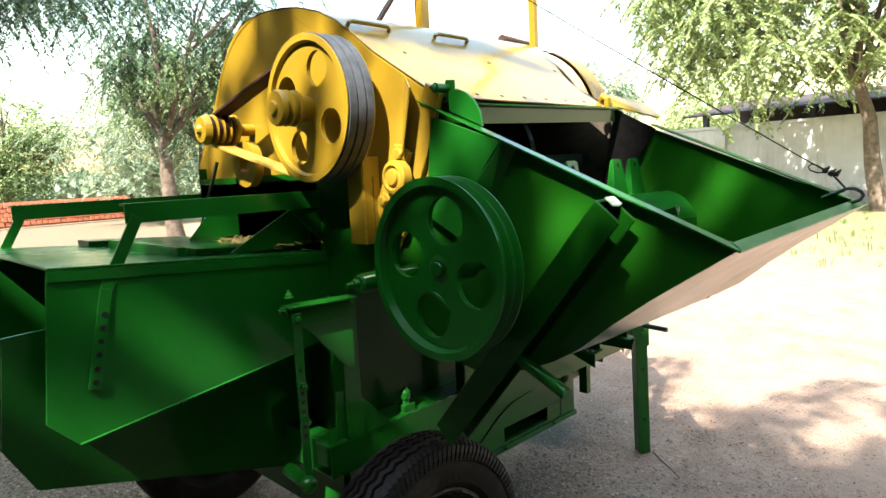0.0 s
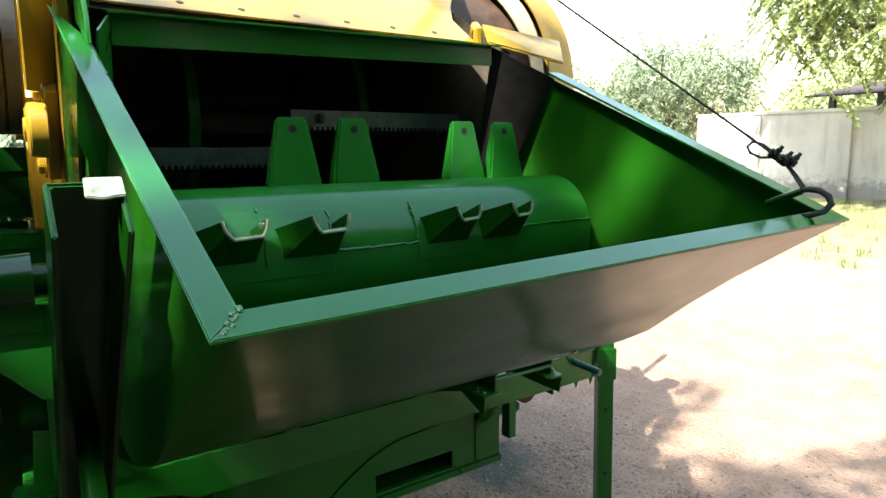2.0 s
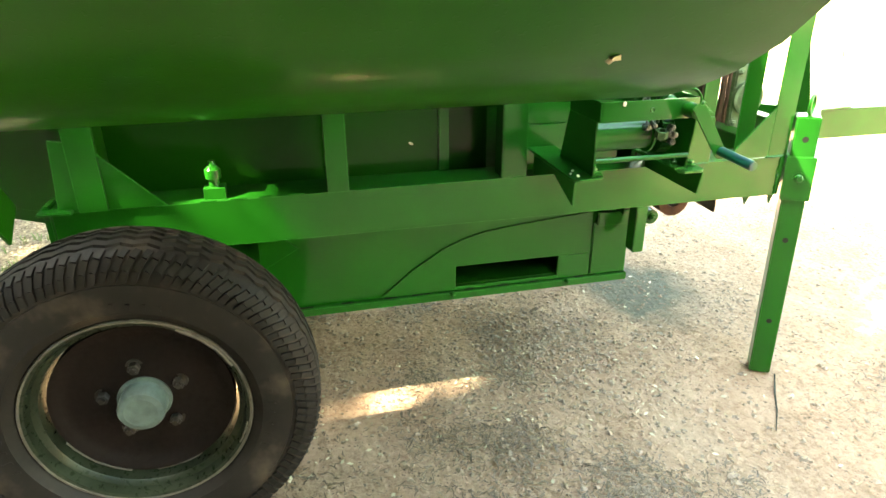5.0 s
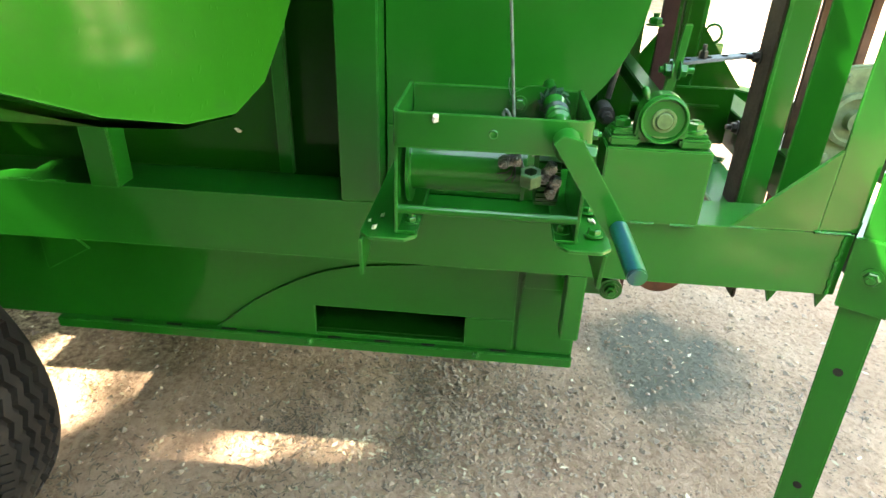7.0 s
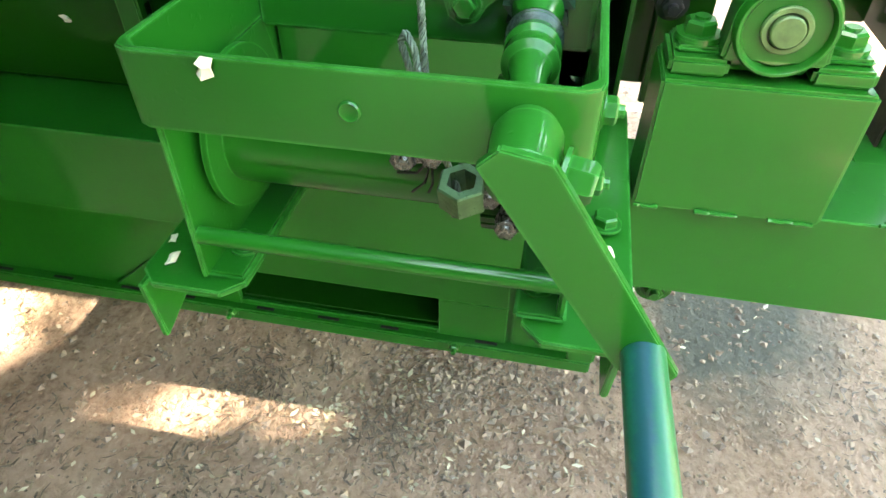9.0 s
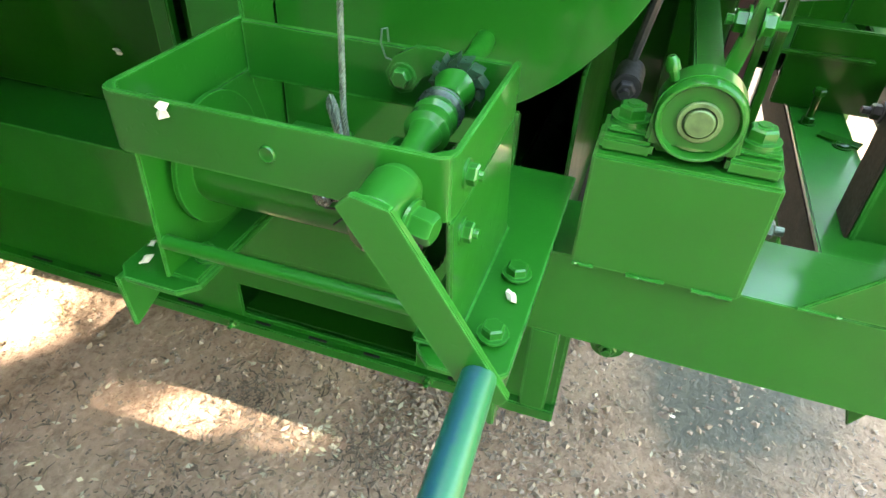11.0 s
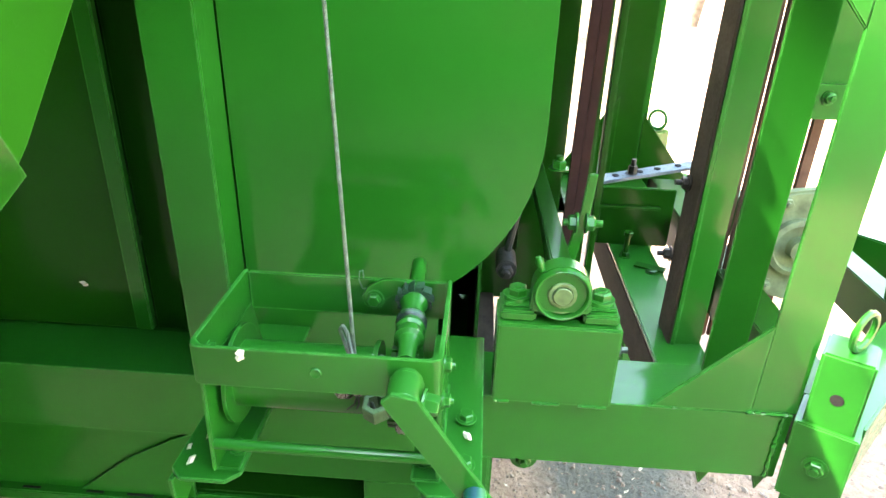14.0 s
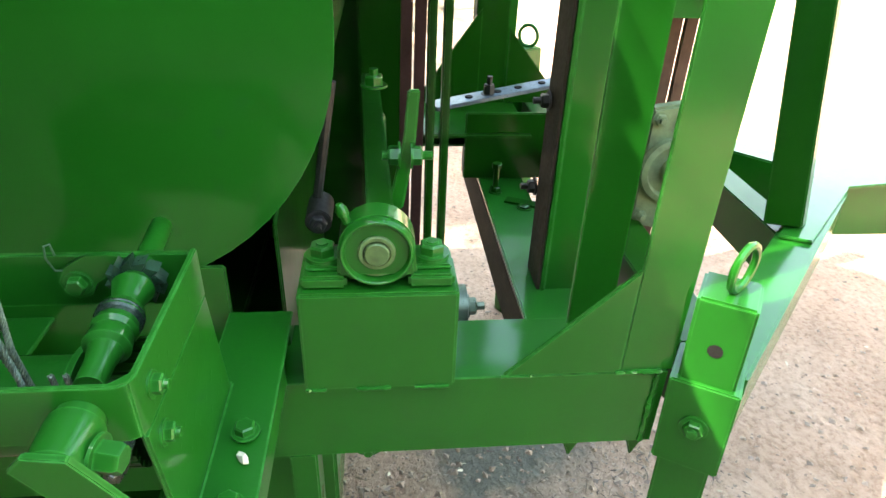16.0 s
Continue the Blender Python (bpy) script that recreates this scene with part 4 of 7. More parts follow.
# added plate, coloured as the shaded inside of the channel
plated("shaded_web", "y", 3.5975, -0.004, [(-0.795, 0.562), (-0.729, 0.562), (-0.729, 1.40), (-0.795, 1.40)], SHADE_BROWN, machine, "dark brown plate for the shaded web of the upright")
for y in (3.690, 3.713, 3.752, 3.775, 3.798):
    boxed("drive_belt", -0.872, -0.864, y, y + 0.020, 0.50, 1.40, plain("worn_belt", (0.10, 0.055, 0.035), 0.75, 0.1, 0.3, 25), machine, "worn reddish-brown drive belt")

weld([(-0.4485, 3.605, 0.6495), (-0.4485, 3.655, 0.6495)], 0.0028, GREEN, near_beam, 2)
weld([(-0.4490, 3.652, 0.548), (-0.4490, 3.653, 0.645)], 0.0035, GREEN, near_beam, 3)
weld([(-0.4488, 3.485, 0.6490), (-0.4488, 3.52, 0.6490)], 0.002, GREEN, near_beam, 4)

# bearing pedestal and pillow block
pedestal = boxed("bearing_pedestal", -0.505, -0.438, 3.288, 3.436, 0.649, 0.763, GREEN, machine, "welded green steel pedestal box", 0.0025)
for y0, y1, n in ((3.289, 3.309, 5), (3.338, 3.372, 6), (3.396, 3.430, 7)):
    weld([(-0.4370, y0, 0.6505), (-0.4370, y1, 0.6505)], 0.0021, GREEN, pedestal, n)
bm = B()
block(bm, -0.49, -0.458, 3.3335, 3.3885, 0.7655, 0.777)
housing = part("pillow_block", bm, GREEN, machine, "cast green pillow-block bearing with an olive race", 0.002)
bm = B()
outline = [(3.361 + 0.0345 * math.cos(radians(a)), 0.803 + 0.0345 * math.sin(radians(a))) for a in range(0, 181, 6)]
slab(bm, "x", -0.447, -0.030, [(3.3975, 0.776), (3.3962, 0.790)] + outline + [(3.3258, 0.790), (3.3245, 0.776)])
part("bearing_housing", bm, GREEN, housing, "", 0.003)
for y0, y1 in ((3.291, 3.3335), (3.3890, 3.432)):
    boxed("foot", -0.499, -0.446, y0, y1, 0.7635, 0.7765, GREEN, housing, "", 0.003)
    boxed("foot_pad", -0.496, -0.456, y0 + 0.004, y1 - 0.002, 0.7760, 0.7815, GREEN, housing, "", 0.0022)
for name, ring, mat, words in (
    ("housing_lip", [(-0.004, 0.0342), (0.002, 0.0335), (0.0045, 0.0318), (0.0045, 0.0300), (0.002, 0.0282), (-0.006, 0.0272)], GREEN, "thick green housing lip"),
    ("bearing_gap", [(-0.0055, 0.0280), (-0.0055, 0.0255)], NEAR_BLACK, "dark gap round the bearing"),
    ("bearing_race", [(-0.006, 0.0262), (-0.002, 0.0262), (-0.001, 0.0254), (-0.001, 0.0182), (-0.002, 0.0176), (-0.006, 0.0174)], BEARING, "paint-smeared olive bearing race"),
    ("bearing_gap", [(-0.0050, 0.0178), (-0.0050, 0.0160)], NEAR_BLACK, ""),
    ("bearing_collar", [(-0.006, 0.0166), (0.002, 0.0166), (0.003, 0.0158), (0.003, 0.0128), (0.002, 0.0122), (-0.004, 0.0120)], BEARING, ""),
    ("bearing_gap", [(-0.0015, 0.0124), (-0.0015, 0.0110)], NEAR_BLACK, ""),
    ("shaft_end", [(-0.004, 0.0114), (0.005, 0.0112), (0.006, 0.0102), (0.006, 0.0001)], BEARING, "painted shaft end")):
    bm = B()
    lathe(bm, (-0.4465, 3.361, 0.802), (1, 0, 0), ring, 40)
    part(name, bm, mat, housing, words)
for y in (3.311, 3.412):
    bm = B()
    lathe(bm, (-0.474, y, 0.7810), (0, 0, 1), [(0, 0.006), (0, 0.0165), (0.0022, 0.0165), (0.0022, 0.006)], 24, True)
    part("washer", bm, GREEN, housing)
    bolts(housing, [((-0.474, y, 0.7830), (0, 0, 1), 0.022, 0.013, 0.002)], GREEN)
bm = B()
lathe(bm, (-0.455, 3.336, 0.828), (0, -0.4, 1), [(0, 0.004), (0.008, 0.004), (0.008, 0.0055), (0.014, 0.0055), (0.019, 0.003)], 10)
part("grease_nipple", bm, GREEN, housing)
bm = B()
rod(bm, (-0.80, 3.361, 0.802), (-0.449, 3.361, 0.802), 0.0125, 16)
part("shaft", bm, GREEN_DARK, machine)
bm = B()
bar(bm, (-0.476, 3.3655, 0.8065), (-1.18, 3.342, 0.839), 0.026, 0.018, (0, 1, 0))
shaker = part("shaker_arm", bm, GREEN_DARK, machine, "dark green shaker arm running in from the bearing", 0.002)
bolts(shaker, [((-1.10, 3.3445, 0.845), (0, 0, 1), 0.016, 0.012, 0.01), ((-1.14, 3.3430, 0.847), (0, 0, 1), 0.016, 0.012, 0.02)], GREEN_DARK)
lever_two = plated("lever", "x", -0.553, -0.007, [(3.372, 0.79), (3.388, 0.79), (3.400, 0.86), (3.404, 0.915), (3.392, 0.915), (3.388, 0.865)], GREEN, machine)
bolts(lever_two, [((-0.553, 3.395, 0.850), (0, 1, 0), 0.018, 0.012, 0.01)], GREEN)
bolts(lever_two, [((-0.553, 3.385, 0.850), (0, -1, 0), 0.018, 0.012, 0.006)], GREEN)
bolts(lever_two, [((-0.60, 3.36, 0.905), (0, 0, 1), 0.018, 0.012, 0.006)], GREEN)
# belts and the slotted tension bar
for k, y in enumerate((3.390, 3.407)):
    bm = B()
    bar(bm, (-0.70 - 0.02 * k, y, 0.36), (-0.70 - 0.02 * k, y + 0.012, 1.42), 0.013, 0.011, (0, 1, 0))
    part("drive_belt", bm, BELT, machine, "dark red-brown drive belt")
for y in (3.433, 3.453):
    boxed("guide_bar", -0.80, -0.785, y - 0.006, y + 0.006, 0.45, 1.42, GREEN_DARK, machine)
bm = B()
lathe(bm, (-1.05, 3.56, 1.335), (1, 0, 0), [(0, 0.10), (0, 0.19), (0.012, 0.2), (0.02, 0.185), (0.03, 0.2), (0.05, 0.2), (0.05, 0.10)], 40, True)
part("drive_pulley", bm, GREEN_DARK, machine, "dark green grooved drive pulley")
tension = B()
bar(tension, (-0.86, 3.44, 0.80), (-0.965, 3.672, 0.812), 0.034, 0.006, (1, 0.2, 0))
tension = part("tension_bar", tension, plain("blued_steel", (0.13, 0.17, 0.22), 0.35, 0.6, 0.2, 40), machine, "slotted bare steel tension bar", 0.001)
holes(tension, [(Vector((-0.86, 3.44, 0.8036)).lerp(Vector((-0.965, 3.672, 0.8156)), f), (0, 0, 1)) for f in (0.25, 0.45, 0.6, 0.78)], 0.006)
bolts(tension, [((-0.90, 3.53, 0.806), (0, 0, 1), 0.016, 0.016, 0.012)], DARK_STEEL)
bolts(tension, [((-0.78, 3.592, 0.835), (0, -1, 0), 0.018, 0.012, 0.01)], DARK_STEEL)
bolts(tension, [((-0.80, 3.592, 0.70), (0, -1, 0), 0.018, 0.012, 0.01)], DARK_STEEL)
bm = B()
hex_bolt(bm, (-1.07, 3.586, 0.562), (0, 0, 1), 0.018, 0.012)
lathe(bm, (-1.07, 3.586, 0.562), (0, 0, 1), [(0, 0.0055), (0.055, 0.0055)], 12)
lathe(bm, (-1.07, 3.586, 0.612), (0, 0, 1), [(0, 0.010), (0.008, 0.0105), (0.01, 0.009)], 6)
hex_bolt(bm, (-1.0, 3.63, 0.562), (0, 0, 1), 0.02, 0.006)
bar(bm, (-1.03, 3.60, 0.565), (-1.0, 3.655, 0.567), 0.02, 0.004, (1, 0, 0))
part("standing_bolt", bm, GREEN_DARK, machine)
# lower shaft seen past the pedestal
bm = B()
rod(bm, (-0.60, 3.34, 0.635), (-0.60, 3.455, 0.63), 0.016, 18)
lathe(bm, (-0.60, 3.455, 0.63), (0, 1, 0), [(0, 0.028), (0.012, 0.028), (0.014, 0.02)], 20)
hex_bolt(bm, (-0.60, 3.469, 0.63), (0, 1, 0), 0.02, 0.012, 0.01)
part("lower_shaft", bm, plain("greased_tube", (0.10, 0.14, 0.10), 0.35, 0.5, 0.4, 40), machine, "greasy grey-green lower shaft tube")
bm = B()
lathe(bm, (-0.60, 3.43, 0.515), (1, 0, 0), [(0, 0.02), (0, 0.045), (0.05, 0.045), (0.05, 0.02)], 28, True)
part("support_roller", bm, plain("rust_roller", (0.10, 0.04, 0.025), 0.7, 0.2, 0.4, 20), machine, "rusty brown support roller")
for y, h in ((3.564, 0.024), (3.638, 0.027)):
    plated("under_lug", "x", -0.4515, -0.006, [(y, 0.546), (y + 0.020, 0.546), (y + 0.009, 0.546 - h)], GREEN_DARK, machine)

# jack legs
def jack_leg(xc, out):
    """A square leg set corner-wise on the frame; out is +1 or -1, the side that its face turns to."""
    n = Vector((out * 0.839, -0.545, 0))
    u = Vector((out * 0.545, 0.839, 0))
    lean = lambda z: 0.020 * (0.65 - z) / 0.65
    at = lambda z: Vector((xc, 3.708 + lean(z), z))
    bm = B()
    bar(bm, at(-0.004), at(0.752), 0.056, 0.056, u)
    leg = part("jack_leg", bm, GREEN, machine, "square green jack leg with peg holes and a top ring", 0.003)
    bm = B()
    bar(bm, at(0.535), at(0.652), 0.070, 0.068, u)
    part("collar", bm, GREEN, leg, "", 0.002)
    bm = B()
    hex_bolt(bm, at(0.596) + n * 0.034, n, 0.02, 0.01, 0.004)
    part("bolt", bm, GREEN, leg)
    holes(leg, [(at(z) + n * 0.0275, n) for z in (0.695, 0.42, 0.17)], 0.0075)
    bm = B()
    c = at(0.777) + Vector((0, 0.006, 0))
    tube_path(bm, [c + Vector((-0.0133 * out * math.cos(a), 0.0185 * math.cos(a), 0.024 * math.sin(a))) for a in [6.283 * k / 20 for k in range(20)]], 0.0042, 8, True)
    part("ring", bm, GREEN, leg)


jack_leg(-0.4475, 1)
jack_leg(-1.4525, -1)

# tow frame
def arm(p, q, name="drawbar_arm"):
    bm = B()
    bar(bm, p, q, 0.10, 0.06, (0, 0, 1))
    return part(name, bm, GREEN, machine, "", 0.003)


arm((-0.45, 3.72, 0.60), (-0.90, 4.14, 0.60))
arm((-1.45, 3.72, 0.60), (-1.00, 4.14, 0.60))
tongue = boxed("tow_tongue", -1.0, -0.90, 4.10, 4.62, 0.55, 0.65, GREEN, machine, "green channel tow tongue with a hitch pin", 0.003)
bm = B()
rod(bm, (-0.95, 4.58, 0.52), (-0.95, 4.58, 0.69), 0.014)
part("hitch_pin", bm, DARK_STEEL, tongue)
boxed("drawbar_tie", -1.42, -0.50, 3.70, 3.76, 0.555, 0.645, GREEN_DARK, machine)
boxed("drawbar_tie", -1.15, -0.75, 3.96, 4.01, 0.56, 0.64, GREEN_DARK, machine)
plated("drawbar_plate", "z", 0.651, 0.006, [(-0.72, 3.94), (-0.92, 4.12), (-1.0, 4.12), (-1.0, 4.3), (-0.9, 4.3), (-0.88, 4.16), (-0.70, 3.98)], GREEN, machine)
bm = B()
bar(bm, (-0.755, 3.97, 0.655), (-1.015, 4.002, 1.42), 0.052, 0.045, (0.68, 0.73, 0))
part("tow_stay", bm, GREEN_DARK, machine, "", 0.002)

# wheels
def wheel(x_in, x_out):
    """Tyre with side lugs and grooved tread, dished rim, hub cap and wheel nuts. x_out is the outer side."""
    s = 1 if x_out > x_in else -1
    c, W, R = Vector(((x_in + x_out) / 2, 2.112, 0.329)), abs(x_out - x_in), 0.339
    ax = Vector((s, 0, 0))
    bm = B()
    h = W / 2
    side = [(0.66, 0.200), (0.74, 0.203), (0.86, 0.209), (0.93, 0.222), (0.955, 0.223), (0.985, 0.246), (1.0, 0.266), (0.985, 0.278), (0.965, 0.279), (0.955, 0.292), (0.925, 0.306), (0.87, 0.3175), (0.78, 0.3265), (0.66, 0.3315)]
    prof = [(-h * f, r) for f, r in side]
    for u in (-0.45, -0.15, 0.15, 0.45):
        top = R - 0.0015 - 0.018 * u * u
        prof += [(h * u - 0.0065, top), (h * u - 0.0045, R - 0.016), (h * u + 0.0045, R - 0.016), (h * u + 0.0065, top)]
    prof += [(h * f, r) for f, r in side[::-1]]
    lathe(bm, c, ax, prof, 192, True)
    # zig-zag of the tread grooves
    for v in bm.verts:
        d = v.co - c
        if math.hypot(d.y, d.z) > 0.320 and abs(d.x) < h * 0.6:
            a = math.atan2(d.z, d.y) / 6.283185 * 48
            v.co.x += 0.011 * (abs((a % 1) - 0.5) - 0.25) * 2
    tyre = part("wheel", bm, RUBBER, machine, "dusty black ribbed trailer tyre on a dark rim", 0.0, 45)
    lug = None
    for k in range(112):
        turn = Matrix.Translation(c) @ Matrix.Rotation(6.283185 * k / 112, 4, "X")
        if lug is None:
            bm = B()
            pts = [Vector((s * h * f, math.cos(e) * r, math.sin(e) * r)) for f, r, e in ((0.64, 0.3305, 0), (0.83, 0.3225, 0.02), (0.935, 0.3035, 0.05), (0.968, 0.286, 0.068))]
            for p, q in zip(pts, pts[1:]):
                bar(bm, p, q, 0.0105, 0.0095, (0, 0, 1))
            lug = part("tread_lug", bm, RUBBER, tyre)
            mesh = lug.data
        else:
            lug = new("tread_lug", mesh)
            lug.parent = tyre
        lug.matrix_basis = turn
    # raised marks on the sidewall
    rng = random.Random(9)
    for start, count in ((2.75, 8), (5.85, 7), (1.25, 4)):
        for j in range(count):
            bm = B()
            a = start + j * 0.105
            u, w = Vector((0, math.cos(a), math.sin(a))), Vector((0, -math.sin(a), math.cos(a)))
            lo, hi = c + ax * h * 0.962 + u * 0.230, c + ax * h * 0.990 + u * (0.246 + rng.uniform(-0.004, 0.003))
            bar(bm, lo, hi, 0.007, 0.0022, w)
            part("sidewall_mark", bm, RUBBER, tyre)
    n = 64
    bm = B()
    lathe(bm, c, ax, [(h * 0.70, 0.201), (h * 0.80, 0.204), (h * 0.83, 0.199), (h * 0.80, 0.1925), (h * 0.72, 0.190), (h * 0.60, 0.187), (h * 0.56, 0.182), (h * 0.50, 0.177), (h * 0.05, 0.173), (-h * 0.6, 0.173), (-h * 0.6, 0.20)], n, True)
    rim = part("rim", bm, RIM_BARREL, tyre, "dark greenish steel rim barrel")
    bm = B()
    lathe(bm, c, ax, [(h * 0.27, 0.1690), (h * 0.30, 0.1675), (h * 0.29, 0.160), (h * 0.20, 0.150), (h * 0.15, 0.135), (h * 0.155, 0.09), (h * 0.2, 0.075), (h * 0.2, 0.002), (h * 0.1, 0.002), (h * 0.1, 0.1690)], n, True)
    part("wheel_disc", bm, RIM, tyre, "maroon-black wheel disc with chipped edge")
    bm = B()
    for a0, a1, r, d, q in ((205, 252, 0.1690, 0.295, 0.0022), (268, 300, 0.1688, 0.29, 0.0014), (322, 352, 0.1690, 0.29, 0.0015), (25, 62, 0.1950, 0.815, 0.0030), (330, 345, 0.1945, 0.815, 0.0022)):
        run = []
        for k in range(15):
            e = radians(a0 + (a1 - a0) * k / 14)
            run.append(c + ax * h * d + Vector((0, math.cos(e), math.sin(e))) * (r + rng.gauss(0, 0.0006)))
        tube_path(bm, run, q, 6)
    beads(bm, RIM_EDGE, tyre)
    bm = B()
    lathe(bm, c, ax, [(h * 0.805, 0.2045), (h * 0.845, 0.2020), (h * 0.842, 0.1985), (h * 0.81, 0.1975)], n, True)
    part("rim_edge", bm, RIM_EDGE, tyre, "worn grey rim edge")
    bm = B()
    lathe(bm, c, ax, [(h * 0.16, 0.050), (h * 0.25, 0.050), (h * 0.28, 0.044), (h * 0.66, 0.043), (h * 0.71, 0.040), (h * 0.74, 0.030), (h * 0.73, 0.028), (h * 0.77, 0.010), (h * 0.77, 0.001)], 32)
    part("hub_cap", bm, HUBCAP, tyre, "grey-green painted hub cap")
    for k in range(5):
        a = radians(95 + 72 * k)
        p = c + ax * h * 0.16 + Vector((0, math.cos(a), math.sin(a))) * 0.0735
        bm = B()
        hex_bolt(bm, p, ax, 0.022, 0.016, 0.007)
        part("wheel_nut", bm, DARK_STEEL, tyre)


wheel(-0.340, -0.165)
wheel(-1.560, -1.735)
bm = B()
rod(bm, (-1.60, 2.112, 0.329), (-0.28, 2.112, 0.329), 0.028, 16)
part("axle", bm, GREEN_DARK, machine)
for x in (-0.50, -1.40):
    boxed("axle_hanger", x - 0.03, x + 0.03, 2.07, 2.16, 0.37, 0.545, GREEN, machine)

# ---- hand winch ----
Y0, Y1, XF, XB = 3.020, 3.235, -0.222, -0.364
bm = B()
t = 0.004
slab(bm, "z", 0.818, 0.040, [(XF, Y0 + 0.008), (XF - 0.003, Y0 + 0.002), (XF - 0.010, Y0), (XB, Y0), (XB, Y0 + t), (XF - 0.012, Y0 + t), (XF - t, Y0 + 0.012), (XF - t, Y1 - 0.012), (XF - 0.012, Y1 - t), (XB, Y1 - t), (XB, Y1), (XF - 0.010, Y1), (XF - 0.003, Y1 - 0.002), (XF, Y1 - 0.008)])
winch = part("winch", bm, GREEN, machine, "green hand winch with wire rope and crank", 0.001)
boxed("casing_skirt", -0.500, -0.496, 2.966, 3.215, 0.6495, 0.760, GREEN, machine)
boxed("back_rail", XB, XB + t, Y0 + t, Y1 - t, 0.812, 0.857, GREEN, winch)
plated("side_plate", "y", Y0, t, [(-0.235, 0.8185), (XB, 0.8185), (-0.40, 0.708), (-0.232, 0.708)], GREEN, winch)
plated("side_plate", "y", Y1, -t, [(-0.225, 0.8185), (XB, 0.8185), (-0.385, 0.708), (-0.240, 0.708)], GREEN, winch)
boxed("foot_flange", -0.40, -0.235, Y0 - 0.002, Y0 + 0.026, 0.7065, 0.7105, GREEN, winch)
boxed("foot_flange", -0.39, -0.238, Y1 - 0.028, Y1 + 0.002, 0.7065, 0.7105, GREEN, winch)
bm = B()
rod(bm, (-0.238, Y0 + t, 0.738), (-0.238, Y1 - t, 0.738), 0.0055, 12)
part("tie_rod", bm, GREEN, winch)
bm = B()
lathe(bm, (-0.300, Y0 + 0.010, 0.775), (0, 1, 0), [(0, 0.049), (0.004, 0.049), (0.0042, 0.033), (0.135, 0.033), (0.1352, 0.040), (0.140, 0.040)], 40)
drum = part("rope_drum", bm, GREEN, winch, "rope drum with a side disc")
bm = B()
lathe(bm, (-0.300, Y1 - 0.052, 0.775), (0, 1, 0), [(0, 0.040), (0.026, 0.040)], 30)
gear = part("worm_gear", bm, GREEN_DARK, winch, "dark green worm gear")
for k in range(30):
    a = 6.283185 * k / 30
    u = Vector((math.cos(a), 0, math.sin(a)))
    p = Vector((-0.300, Y1 - 0.052, 0.775)) + u * 0.040
    bm = B()
    bar(bm, p, p + Vector((0, 0.026, 0)), 0.007, 0.006, u)
    part("gear_tooth", bm, GREEN_DARK, winch)
# worm shaft, running out to the crank
YS, ZS = 3.203, 0.843
bm = B()
lathe(bm, (-0.412, YS - 0.006, ZS + 0.008), (1, 0.03, -0.075), [(0, 0.0070), (0.002, 0.0082), (0.060, 0.0082), (0.062, 0.0105), (0.068, 0.0135), (0.074, 0.0115), (0.080, 0.0140), (0.094, 0.0100), (0.099, 0.0100), (0.104, 0.0140), (0.110, 0.0145), (0.112, 0.0115), (0.116, 0.0135), (0.121, 0.0142), (0.124, 0.0118), (0.128, 0.0138), (0.136, 0.0142), (0.139, 0.0105), (0.150, 0.0085), (0.168, 0.0085)], 26)
worm = part("worm_shaft", bm, GREEN, winch)
bm = B()
lathe(bm, (-0.412, YS - 0.006, ZS + 0.008), (1, 0.03, -0.075), [(0.1065, 0.0142), (0.1080, 0.0150), (0.1095, 0.0140), (0.1110, 0.0150), (0.1125, 0.0138), (0.1140, 0.0148), (0.1155, 0.0130)], 26)
part("worn_thread", bm, WORN_THREAD, winch, "bright worn thread")
bm = B()
d, u, w = frame_axes((1, 0.03, -0.075))
RATCHET = plain("worn_green_steel", (0.022, 0.060, 0.032), 0.35, 0.3, 0.4, 60)
o = Vector((-0.412, YS - 0.006, ZS + 0.008)) + d * 0.064
lathe(bm, o, d, [(0, 0.001), (0, 0.0128), (0.011, 0.0128), (0.011, 0.001)], 24)
part("ratchet_wheel", bm, RATCHET, winch, "worn ratchet wheel")
for k in range(12):
    a, a2 = 6.283185 * k / 12, 6.283185 * (k + 0.85) / 12
    e = d * 0.011
    p0, p1 = u * math.cos(a) + w * math.sin(a), u * math.cos(a2) + w * math.sin(a2)
    lo = [o + p0 * 0.012, o + p0 * 0.0195, o + p1 * 0.0155, o + p1 * 0.012]
    bm = B()
    va = [bm.verts.new(p) for p in lo]
    vb = [bm.verts.new(p + e) for p in lo]
    bm.faces.new(va)
    bm.faces.new(vb[::-1])
    for i in range(4):
        bm.faces.new((va[i], va[(i + 1) % 4], vb[(i + 1) % 4], vb[i]))
    part("ratchet_tooth", bm, RATCHET, winch)
OILY_SPRING = plain("oily_green_spring", (0.05, 0.11, 0.06), 0.4, 0.3, 0.3, 60)
bm = B()
slab(bm, "x", -0.352, 0.005, [(3.145, 0.842), (3.148, 0.833), (3.156, 0.828), (3.165, 0.831), (3.170, 0.840), (3.178, 0.846), (3.188, 0.847), (3.196, 0.851), (3.200, 0.857), (3.193, 0.861), (3.180, 0.863), (3.166, 0.862), (3.152, 0.854)])
hex_bolt(bm, (-0.347, 3.158, 0.841), (1, 0, 0), 0.0125, 0.008)
pawl = part("pawl", bm, GREEN, winch, "curved ratchet pawl on a bolt")
bm = B()
tube_path(bm, [(-0.352, 3.152, 0.848), (-0.346, 3.146, 0.852), (-0.345, 3.143, 0.862), (-0.346, 3.1435, 0.871), (-0.348, 3.1465, 0.8715), (-0.349, 3.147, 0.862)], 0.0007, 6)
part("pawl_spring", bm, OILY_SPRING, winch)
bm = B()
